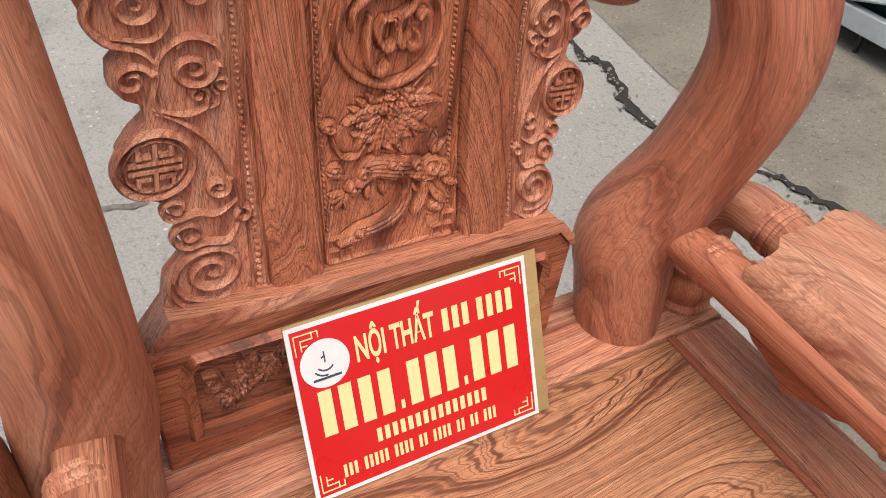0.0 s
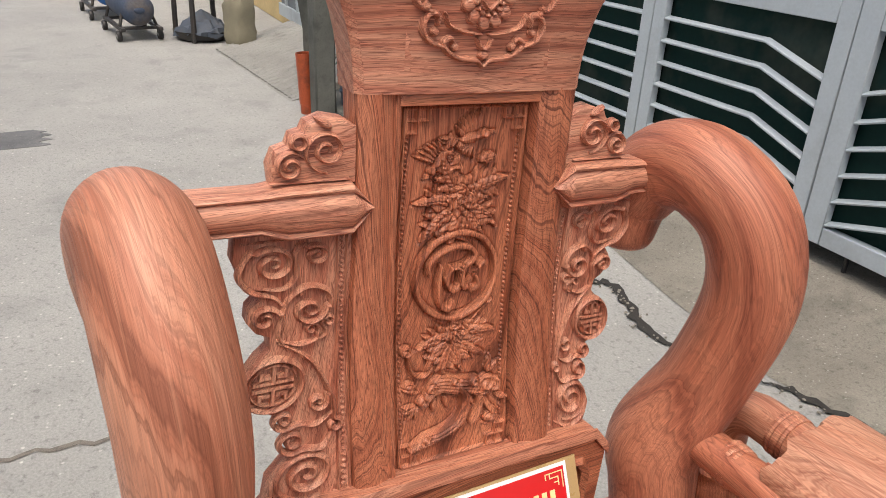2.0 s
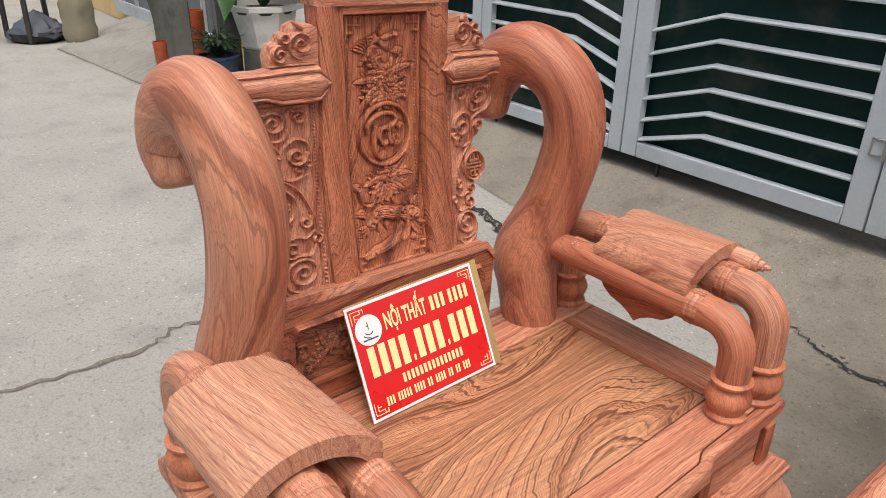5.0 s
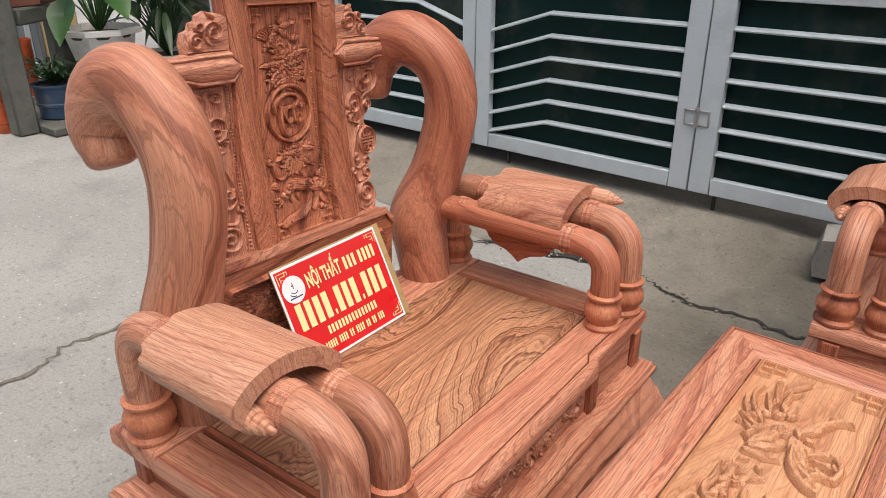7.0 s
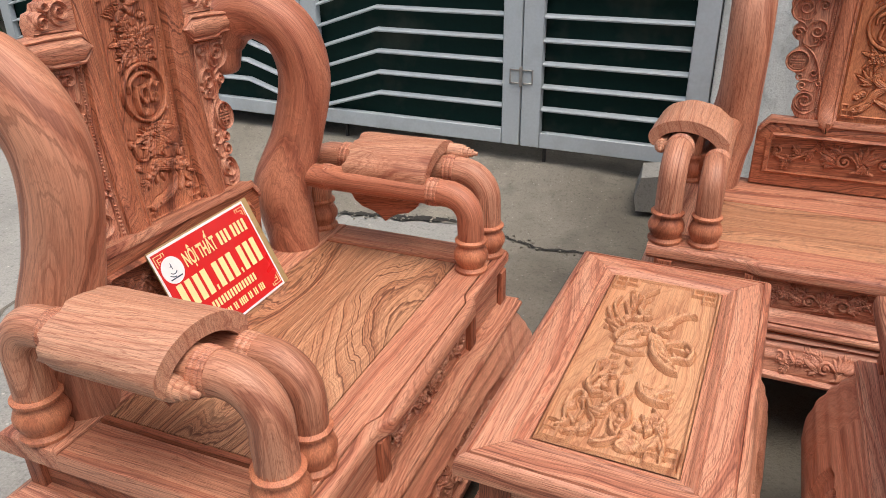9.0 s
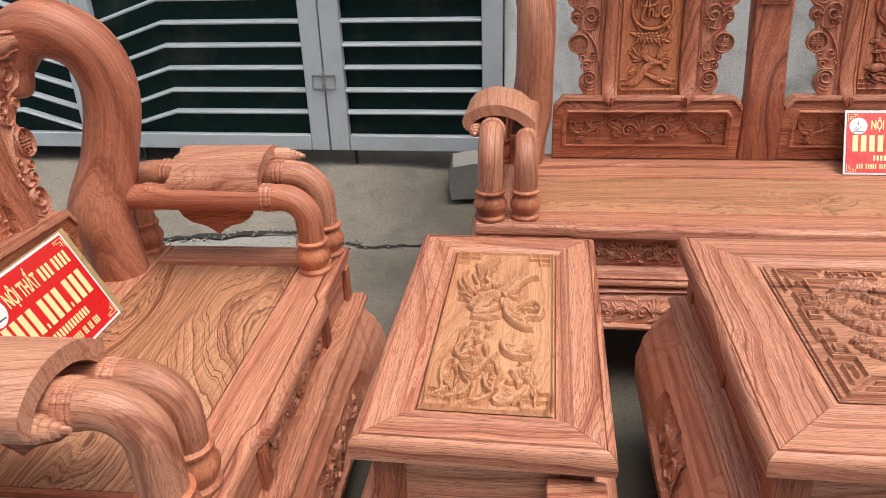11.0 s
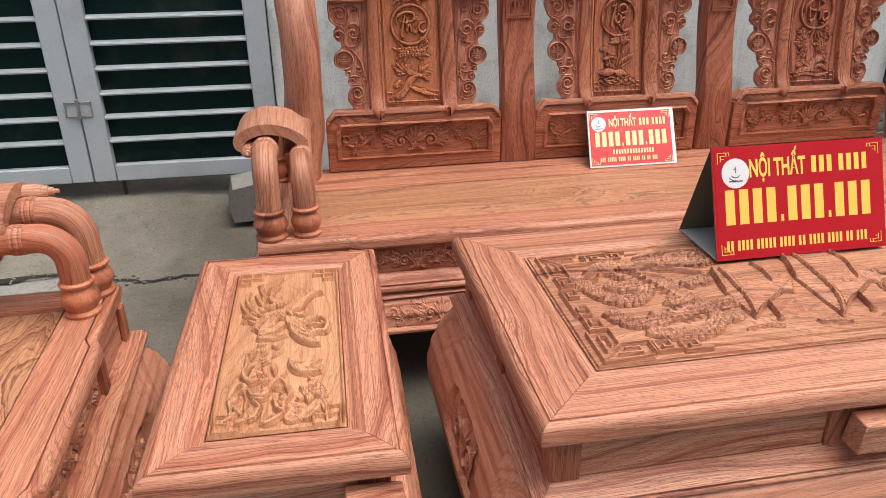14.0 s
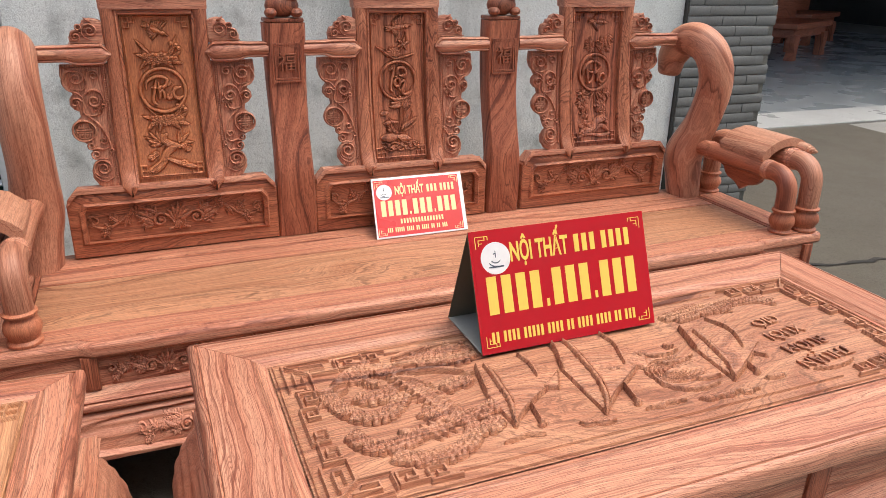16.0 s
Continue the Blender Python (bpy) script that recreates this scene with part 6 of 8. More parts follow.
    c.leaf(29, -1, 1.40, 35, 9, 4.6, 0.7, 0.0, 0)
    c.leaf(12, 72, 1.94, 25, 8, 5.0, 0.8, 0.1, 0)
    c.leaf(18, 56, -1.27, 38, 9, 5.0, 0.8, 0.1, 0)
    c.leaf(16, 42, -1.11, 49, 9, 5.0, 0.8, 0.1, 0)
    c.leaf(23, 13, -0.80, 40, 8, 5.0, 0.8, 0.1, 0)
    c.leaf(39, -18, 0.79, 17, 7, 5.0, 0.8, 0.1, 0)
    c.leaf(24, 97, 0.70, 17, 8, 5.0, 0.8, 0.1, 0)
    c.leaf(51, 8, 1.80, 17, 7, 5.0, 0.8, 0.1, 0)
    c.leaf(63, 45, -1.30, 23, 7, 5.0, 0.8, 0.1, 0)
    # two buds, and two fish with scalloped fins
    c.leaf(-18, -18, -1.00, 17, 7, 4.0, 0.5, 0.0, 0)
    c.leaf(-14, -74, -1.46, 37, 8, 4.6, 0.8, 0.0, 0)
    c.stroke([(-57, -45), (-53, -80), (-57, -104), (-47, -125), (-32, -123)], 5.6, 5.2, 0.35)
    c.leaf(-49, -118, 1.07, 52, 13, 5.2, 0.8, 0.25, 5)
    c.leaf(-56, -43, -0.13, 30, 18, 4.6, 0.9, 0.1, 3)
    c.leaf(-46, -84, 1.25, 44, 13, 4.8, 0.8, 0.1, 2)
    c.stroke([(11, -71), (20, -98), (35, -111), (61, -115)], 5.2, 5.0, 0.35)
    c.leaf(20, -101, 0.45, 49, 18, 5.0, 0.9, 0.1, 5)
    c.leaf(40, -90, 1.29, 32, 9, 4.6, 0.7, 0.0, 0)
    c.leaf(14, -73, -0.50, 23, 11, 4.4, 0.8, 0.0, 0)
    c.leaf(-37, -60, -0.75, 19, 8, 4.4, 0.8, 0.12, 2)
    c.leaf(-36, -72, -0.20, 15, 7, 4.4, 0.8, 0.12, 2)
    c.leaf(-40, -96, -0.83, 18, 9, 4.4, 0.8, 0.12, 2)
    c.leaf(-51, -59, 1.29, 32, 9, 4.4, 0.8, 0.12, 2)
    c.leaf(34, -96, 1.04, 34, 8, 4.4, 0.8, 0.12, 2)
    c.leaf(52, -103, 0.52, 16, 8, 4.4, 0.8, 0.12, 2)
    c.leaf(29, -101, 1.89, 19, 8, 4.4, 0.8, 0.12, 2)
    c.leaf(-2, -44, -2.57, 20, 5, 4.4, 0.8, 0.12, 2)
    c.leaf(9, -100, -2.10, 26, 5, 4.4, 0.8, 0.12, 2)
    c.leaf(-21, -120, -2.13, 19, 5, 4.4, 0.8, 0.12, 2)
    # cloud outlines, rocks and a shell at the near end
    c.stroke([(-75, -218), (-67, -206), (-73, -171), (-70, -139), (-59, -130), (-47, -146), (-40, -161), (-21, -160), (-17, -143), (-4, -125), (8, -137), (14, -167), (7, -188), (7, -212)], 3.6, 4.4, 0.6, 40)
    c.leaf(-42, -221, 0.96, 33, 13, 5.4, 0.8, 0.2, 4)
    c.stroke([(-24, -230), (-9, -228), (7, -213)], 4.2, 4.6, 0.3)
    c.stroke([(-9, -170), (-2, -196), (7, -210)], 3.6, 4.8, 0.4, 16)
    c.stroke([(-42, -168), (-30, -184), (-27, -196)], 2.6, 3.6, 0.35)
    c.stroke([(-57, -140), (-48, -167), (-50, -193)], 2.2, 2.8, 0.35)
    c.dome(-69, -166, 10, 7.5, 4.2, 0.5, 1.2)
    c.dome(-66, -204, 9, 6.75, 4.2, 0.5, 1.2)
    c.dome(-22, -149, 9, 6.75, 4.2, 0.5, 1.2)
    c.dome(-54, -143, 8, 6.0, 4.2, 0.5, 1.2)
    c.dome(6, -172, 9, 6.75, 4.2, 0.5, 1.2)
    c.dome(-2, -144, 8, 6.0, 4.2, 0.5, 1.2)
    c.leaf(-69, -171, 1.15, 22, 9, 4.2, 0.7, 0.2, 2)
    c.leaf(-53, -203, 2.02, 23, 9, 4.2, 0.7, 0.2, 2)
    c.leaf(-46, -218, -2.92, 18, 8, 4.2, 0.7, 0.2, 2)
    c.leaf(-37, -168, -0.39, 18, 7, 4.2, 0.7, 0.2, 2)
    c.leaf(0, -155, -1.18, 24, 7, 4.2, 0.7, 0.2, 2)
    c.leaf(10, -197, 2.05, 24, 7, 4.2, 0.7, 0.2, 2)
    c.leaf(31, -199, 2.44, 17, 8, 4.2, 0.7, 0.2, 2)
    c.leaf(-17, -220, 0.64, 15, 7, 4.2, 0.7, 0.2, 2)
    c.leaf(37, -229, 0.30, 14, 7, 4.2, 0.7, 0.2, 2)
    c.dome(25, -219, 18, 12, 5.0, 0.3, 1.4)
    c.dome(18, -202, 9, 8, 4.4, 0.2, -1.2)
    # a second rose on a bent stem
    c.stroke([(42, -131), (55, -142), (64, -169), (56, -201), (45, -229)], 3.2, 4.6, 0.4)
    c.leaf(49, -161, 2.51, 24, 12, 4.8, 0.9, 0.15, 2)
    c.leaf(49, -161, 0.71, 18, 12, 4.8, 0.9, 0.15, 2)
    c.leaf(49, -161, -1.95, 30, 12, 4.8, 0.9, 0.15, 2)
    c.leaf(49, -161, -0.87, 26, 12, 4.8, 0.9, 0.15, 2)
    c.leaf(49, -161, 1.46, 28, 12, 4.8, 0.9, 0.15, 2)
    c.leaf(36, -174, -2.71, 12, 12, 4.6, 0.8, 0.0, 0)
    c.leaf(63, -201, -2.45, 22, 8, 4.2, 0.7, 0.2, 0)
    c.leaf(63, -181, -1.53, 45, 10, 4.4, 0.7, 0.2, 0)
    c.stroke([(60, -181), (69, -203), (68, -231)], 2.6, 3.8, 0.35)
    c.flower(48, -160, 17, 5.8, 7)
    c.emit(g, m)


def key_chain(c, x0, x1, y, sy, turn, s=9.0, w=2.6):
    """A chain of square hooks that turn in on themselves, joined along one line."""
    d = 1 if x1 > x0 else -1
    n = max(1, round(abs(x1 - x0) / (4.2 * s)))
    pitch = abs(x1 - x0) / n
    for i in range(n):
        x = x0 + d * i * pitch
        low = 0.0 if i % 2 else 0.7
        pts = [(0.0, low), (0.0, low + 3.0), (3.0, low + 3.0), (3.0, low + 1.0), (1.4, low + 1.0), (1.4, low + 1.9)]
        pts = [(x + d * s * a, y + sy * s * b) for a, b in pts]
        pts.insert(0, (x, y + sy * s * low))
        pts.insert(0, (x + d * pitch, y + sy * s * low))
        for p, q in zip(pts, pts[1:]):
            if math.hypot(p[0] - q[0], p[1] - q[1]) > 0.5:
                c.bar(p[::turn], q[::turn], w, 4.6)


def junk(c, left, main, third, right, spar, flag):
    """A ship under sail: billowing panels with battens, their scalloped edges standing proud."""
    hull = [left[0]] + left[1:] + [main[-1]] + right[1:] + [third[0]]

    def battens(X, Y):
        return 0.55 * (np.sin(Y * 0.62 + 0.010 * (X - left[0][0]) ** 2 / 8 + X * 0.12) > 0.86)
    c.fill(hull, 3.0, battens)
    c.stroke(right, 2.0, 4.5, 0.5)
    for line, w in ((left, 2.6), (third, 3.4), (main, 4.2)):
        c.stroke(line, w, 6.2, 0.5, 90 if len(line) > 3 else 60)
    c.stroke([(a + 7, b - 2) for a, b in main[:-1]], 1.6, 3.8, 0.6)
    c.stroke(spar, 2.2, 5.0, 0.8, smooth=False)
    c.dome(spar[-1][0], spar[-1][1], 6, 4.5, 5.5, 0.5)
    c.fill(flag, 4.0)


def long_top(g, m, px, py, panel):
    """A dragon in curling clouds, three junks under sail on the sea, and a line of good wishes, inside a key-fret border."""
    same = panel.data.materials[0]
    c = Carve(-px + 1, px - 1, -py + 1, py - 1, 1.6, 33, 0.0, 2.0)
    for sx in (-1, 1):
        c.bar((sx * (px - 6), -py + 6), (sx * (px - 6), py - 6), 1.8, 2.4)
        c.bar((-px + 6, sx * (py - 6)), (px - 6, sx * (py - 6)), 1.8, 2.4)
        c.bar((-390, sx * (py - 30)), (360, sx * (py - 30)), 1.8, 2.2)
        for sy in (-1, 1):
            x, y = sx * (px - 20), sy * (py - 16)
            for p, q in (((0, 0), (42, 42)), ((0, 0), (84, 0)), ((30, 14), (70, 14)), ((42, 42), (92, 42)), ((70, 14), (70, 28)), ((70, 28), (46, 28)), ((92, 42), (92, 8))):
                for o in (1, -1):
                    (a, b), (e, f) = p[::o], q[::o]
                    c.bar((x - sx * a, y - sy * b), (x - sx * e, y - sy * f), 2.7, 4.6)
            key_chain(c, x - sx * 98, x - sx * 188, y - sy * 4, -sy, 1)
            key_chain(c, y - sy * 98, 0.0, x - sx * 4, -sx, -1)
    # dragon: long neck and back, its mane and the cloud banks about it
    c.stroke([(-500, 110), (-456, 140), (-400, 118), (-380, 60), (-360, 0), (-352, -50), (-400, -76), (-440, -62)], 13, 5.6, 0.4)
    line = catmull([(a, b, 0) for a, b in [(-456, 140), (-400, 118), (-380, 60), (-360, 0), (-352, -50), (-400, -76)]], 8)
    for i in range(0, len(line) - 1):
        p, t = line[i], line[min(i + 1, len(line) - 1)] - line[max(i - 1, 0)]
        c.dome(p.x, p.y, 8, 7, 2.2, math.atan2(t.y, t.x), 1.0)
        if i % 2:
            a = math.atan2(t.y, t.x)
            c.leaf(p.x, p.y, a + 1.2, 26, 9, 4.4, 0.8, 0.2)
            c.leaf(p.x, p.y, a - 1.2, 24, 9, 4.2, 0.8, -0.2)
    for pts in ([(-385, 153), (-350, 166), (-314, 171)], [(-390, 130), (-350, 128), (-308, 104)], [(-396, 87), (-372, 74), (-358, 55)], [(-420, 150), (-440, 160), (-470, 156)], [(-410, 100), (-340, 98), (-300, 84), (-276, 67)], [(-380, 140), (-330, 148), (-290, 140)],
                [(-500, 96), (-530, 88), (-540, 104)], [(-486, 84), (-512, 74), (-530, 60)]):
        c.stroke(pts, 5.0, 5.0, 0.3)
        c.tuft(pts[-1][0], pts[-1][1], math.atan2(pts[-1][1] - pts[0][1], pts[-1][0] - pts[0][0]), 3, 1.0, 18, 5, 4.6)
    for x, y, a in ((-476, 126, 0.6), (-470, 112, -0.5), (-450, 104, -1.2), (-440, 136, 0.9), (-430, 112, 0.2), (-350, 112, 0.5), (-330, 120, 0.0), (-320, 140, 0.6)):
        c.acanthus(x, y, a, 34, 4.8, 1)
    c.flower(-462, 122, 26, 6.0, 9)
    c.dome(-492, 112, 16, 12, 6.0, 0.3, 1.0)
    for pts in ([(-524, 84), (-516, 50), (-494, 6), (-458, -12), (-424, 10), (-404, 40)], [(-392, -18), (-360, -46), (-326, -60), (-282, -48), (-244, -24)], [(-514, -38), (-500, -72), (-472, -90), (-440, -86), (-410, -72)],
                [(-470, -110), (-436, -132), (-396, -140), (-358, -126), (-330, -96)], [(-340, -82), (-310, -98), (-278, -78)], [(-480, 60), (-456, 40), (-430, 50), (-410, 66)], [(-330, 30), (-300, 44), (-276, 30)], [(-300, 150), (-262, 140), (-236, 160)],
                [(-350, 150), (-300, 128), (-270, 110), (-240, 130)]):
        c.coins(pts, 9.0, 4.6)
    # a bird and a bank of cloud on the far side
    c.fly(-258, 146, 0.8, 1.5, 1, 5.0)
    for pts in ([(190, 118), (240, 132), (282, 140), (330, 132), (390, 134), (443, 128), (480, 100)], [(220, 108), (300, 118), (360, 112)], [(-60, 140), (0, 150), (70, 140), (130, 150)]):
        c.coins(pts, 7.0, 4.4)
    junk(c, [(-251, 78), (-258, 40), (-270, -14)], [(-238, 72), (-236, 36), (-240, 1), (-246, -50), (-265, -108)], [(-163, 86), (-156, 50), (-163, 8)], [(-265, -108), (-236, -78), (-200, -50), (-160, -24), (-118, 14)], [(-213, -63), (-222, -116)], [(-168, -22), (-120, 10), (-144, -34)])
    junk(c, [(-78, 122), (-84, 79), (-107, 15)], [(-57, 114), (-54, 74), (-58, 35), (-68, -35), (-87, -92), (-109, -126)], [(24, 116), (32, 70), (26, 40), (8, -8)], [(-109, -126), (-56, -79), (1, -40), (67, 12)], [(-33, -67), (-42, -120)], [(17, -14), (64, 8), (42, -34)])
    junk(c, [(196, 74), (186, 34), (172, -8)], [(210, 48), (208, 10), (200, -25), (190, -67), (165, -119)], [(268, 82), (286, 46), (280, 6), (260, -34)], [(162, -119), (196, -100), (227, -81), (262, -58), (303, -30)], [(225, -80), (222, -112)], [(266, -56), (306, -28), (284, -74)])
    # sea: surf lines, rocks, fish and ripples round a low sun
    for pts in ([(35, -53), (40, -94), (81, -119), (132, -118)], [(64, -146), (100, -152), (140, -148), (186, -158)], [(-165, -136), (-130, -144), (-106, -150)], [(-40, -140), (0, -134), (40, -142)], [(330, -140), (380, -146), (430, -138)], [(-300, -140), (-260, -132), (-230, -142)],
                [(60, 10), (100, 0), (140, 6)], [(70, -24), (110, -30), (150, -22)]):
        c.stroke(pts, 3.4, 3.4, 0.3, 50)
    for x, y in ((-150, -140), (-124, -146), (84, -150), (124, -152), (160, -156), (-10, -138)):
        c.dome(x, y, 10, 6, 3.6, 0.0, 1.4)
    for x, y, a, ln in ((222, -132, -0.1, 44), (103, -92, -0.1, 52), (60, -60, 0.2, 30)):
        c.leaf(x, y, a, ln, 11, 4.4, 0.5)
    for i in range(6):
        c.stroke([(90 + (14 + 9 * i) * math.cos(a / 6), -50 + (10 + 6 * i) * math.sin(a / 6)) for a in range(2, 36)], 0.9, 1.3, 0.4, smooth=False)
    for x, y in ((50, 20), (-30, -8), (120, 30)):
        c.leaf(x, y, -0.5, 26, 8, 4.5, 0.6)
        c.dome(x + 8, y - 8, 7, 6, 4.6, 0, 1.1)
    c.emit(g, m)
    for k, line in enumerate(("THUẬN", "BUỒM", "XUÔI", "GIÓ")):
        tl = Matrix.Translation(Vector(m(386, -101 + 51 * k, 1.0))) @ Matrix.Rotation(math.pi + 0.10, 4, "Z") @ Matrix.Shear("XY", 4, (0.25, 0))
        letters("carved_word", line, 0.040, tl, same, panel, 0.0035, "CENTER")


# ---------------------------------------------------------------- signs
def sign_face(parent, wdt, hgt, face, red, text, edge, bars, logo=True):
    """A printed face: border, name, number blocks and small lines; face lays u, v, h into the thing."""
    def slab(name, u0, u1, v0, v1, mat, h, label=""):
        g = Geo().prism([(u0, v0), (u1, v0), (u1, v1), (u0, v1)], h - 0.0008, h, face, 0.0)
        return part(name, g, mat, parent, label)
    slab("white_border", 0, wdt, 0, hgt, edge, 0.0008)
    b = 0.005
    slab("print_ground", b, wdt - b, b, hgt - b, red, 0.0014)
    for line in bars:
        g = Geo()
        for u0, u1, v0, v1 in line:
            g.prism([(u0 * wdt, v0 * hgt), (u1 * wdt, v0 * hgt), (u1 * wdt, v1 * hgt), (u0 * wdt, v1 * hgt)], 0.0012, 0.0020, face, 0.0)
        part("print_line", g, text, parent, smooth=0)
    if logo:
        c = (0.128 * wdt, 0.765 * hgt)
        g = Geo().prism(circle(*c, 0.132 * hgt, 30)[:-1], 0.0012, 0.0020, face, 0.0)
        part("emblem", g, M_WHITE, parent, "white round emblem")
        g = Geo()
        for r, t0, t1 in ((0.40, 3.4, 6.0), (0.62, 3.6, 5.0), (0.24, 1.2, 2.4)):
            arc = [(c[0] + r * 0.122 * hgt * math.cos(t0 + (t1 - t0) * q / 10), c[1] + 0.01 * hgt + r * 0.122 * hgt * math.sin(t0 + (t1 - t0) * q / 10)) for q in range(11)]
            g.ridge(arc, 0.0011, 0.0026, face, 0.4, 0.0018)
        g.bar((c[0], c[1] + 0.002), (c[0], c[1] + 0.013), 0.0007, 0.0025, face, 0.0018)
        g.bar((c[0] - 0.014, c[1] - 0.016), (c[0] + 0.014, c[1] - 0.016), 0.0012, 0.0025, face, 0.0018)
        part("emblem_mark", g, M_INK, parent)
    for su, u in ((1, 0.03), (-1, 0.97)):
        for sv, v in ((1, 0.05), (-1, 0.95)):
            g = Geo()
            x, y, s = u * wdt, v * hgt, 0.0042
            for p, q in (((0, 0), (6, 0)), ((0, 0), (0, 5)), ((1.5, 1.5), (4.5, 1.5)), ((1.5, 1.5), (1.5, 4)), ((4.5, 1.5), (4.5, 0)), ((6, 0), (6, 1.5)), ((3, 3), (1.5, 3))):
                g.bar((x + su * s * p[0], y + sv * s * p[1]), (x + su * s * q[0], y + sv * s * q[1]), 0.0006, 0.0021, face, 0.001)
            part("corner_fret", g, text, parent)


def digit_bars(u0, u1, v0, v1):
    """Ten plain blocks in the rhythm four, three, three."""
    out, n = [], 10 + 2 * 0.55
    w = (u1 - u0) / n
    x = u0
    for group in (4, 3, 3):
        for _ in range(group):
            out.append((x + 0.17 * w, x + 0.83 * w, v0, v1))
            x += w
        if x < u1 - w:
            out.append((x + 0.18 * w, x + 0.38 * w, v0, v0 + 0.2 * (v1 - v0)))
        x += 0.55 * w
    return out


def word_bars(words, u0, v0, v1, w, gap):
    out, x = [], u0
    for n in words:
        for i in range(n):
            out.append((x + 0.2 * w, x + 0.8 * w, v0, v1))
            x += w
        x += gap
    return out


def face_matrix(face):
    o = Vector(face(0, 0, 0))
    return Matrix((*zip(Vector(face(1, 0, 0)) - o, Vector(face(0, 1, 0)) - o, Vector(face(0, 0, 1)) - o, o), (0, 0, 0, 1)))


def flat_sign(name, label, bl, br, top_shift, hgt, tape):
    """A printed panel that leans against a back; bl and br are its lower corners, top_shift its upper edge's offset."""
    bl, br = Vector(bl), Vector(br)
    unit = thing(name, Matrix.Translation(bl), label, "sign")
    wdt = (br - bl).length
    ux = (br - bl).normalized()
    uy = Vector(top_shift).normalized()
    un = ux.cross(uy).normalized()
    face = lambda u, v, h: ux * u + uy * v + un * h
    g = Geo().prism([(0.0, 0.0), (wdt + tape, 0.0), (wdt + tape, hgt + 0.003), (0.0, hgt + 0.003)], -0.003, 0.0, face, 0.0005)
    part("backing", g, M_TAPE if tape > 0.012 else M_WHITE, unit, "board with a strip of brown tape")
    bars = [digit_bars(0.065, 0.935, 0.36, 0.62), word_bars((3, 4), 0.600, 0.715, 0.845, 0.044, 0.022), word_bars((15,), 0.27, 0.22, 0.30, 0.033, 0),
            word_bars((3, 5, 4, 2, 4, 2, 2, 3), 0.12, 0.09, 0.165, 0.0215, 0.020)]
    sign_face(unit, wdt, hgt, face, M_SIGNRED, M_CREAM, M_WHITE, bars)
    letters("print_word", "NỘI THẤT", hgt * 0.165, face_matrix(lambda u, v, h: face(u, v, h + 0.002)) @ Matrix.Translation((0.245 * wdt, 0.715 * hgt, 0)) @ Matrix.Diagonal((1, 1.2, 1, 1)), M_CREAM, unit, 0.0003, fit=0.325 * wdt, bold=0.0009)
    return unit


def tent_sign(m):
    """A folded table sign: leaning red face, rear leg and a floor strip."""
    unit = thing("tent_sign", m, "folded red table sign with yellow print and olive inside", "sign")
    wdt, rise, run, back = 0.385, 0.212, 0.085, 0.165
    n = Vector((0, -rise, run)).normalized()
    up = Vector((0, run, rise))
    hgt = up.length
    up.normalize()
    face = lambda u, v, h: Vector((u, 0, 0)) + up * v + n * h
    g = Geo().prism([(0, 0), (wdt, 0), (wdt, hgt), (0, hgt)], -0.003, 0.0, face, 0.0)
    part("front_board", g, M_OLIVE, unit, "olive board")
    g = Geo().grid([[(0, run, rise), (wdt, run, rise)], [(0, back, 0.0), (wdt, back, 0.0)], [(0, back - 0.004, 0.0), (wdt, back - 0.004, 0.0)], [(0, run - 0.003, rise - 0.006), (wdt, run - 0.003, rise - 0.006)]], False, True)
    part("rear_board", g, M_OLIVE, unit, "olive board")
    g = Geo().box(0, wdt, 0.004, back - 0.002, 0.0, 0.003, 0.0005)
    part("floor_strip", g, M_BOARD, unit, "pale grey board")
    bars = [digit_bars(0.05, 0.925, 0.31, 0.62), word_bars((3, 4), 0.560, 0.725, 0.875, 0.046, 0.024), word_bars((2, 4, 5, 4, 2, 4, 4, 2, 3), 0.055, 0.08, 0.17, 0.0235, 0.016)]
    sign_face(unit, wdt, hgt, face, M_SIGNDEEP, M_YELLOW, M_SIGNDEEP, bars)
    letters("print_word", "NỘI THẤT", hgt * 0.19, face_matrix(lambda u, v, h: face(u, v, h + 0.002)) @ Matrix.Translation((0.205 * wdt, 0.725 * hgt, 0)) @ Matrix.Diagonal((1, 1.15, 1, 1)), M_YELLOW, unit, 0.0003, fit=0.325 * wdt, bold=0.0012)
    return unit


# ---------------------------------------------------------------- setting
def structure(name, geo, mat, label="", smooth=38):
    ob = new(name, geo.mesh(name, mat, smooth))
    return tagged(ob, label, kind="structure")


g = Geo()
xs = [-120, -40, -14, -8, -5, -3, -2, -1, 0, 1, 2, 3, 5, 8, 14, 40, 120]
g.grid([[(x, y, 0.0) for x in xs] for y in xs])
structure("ground", g, M_CONCRETE, "worn grey concrete lane with stains")


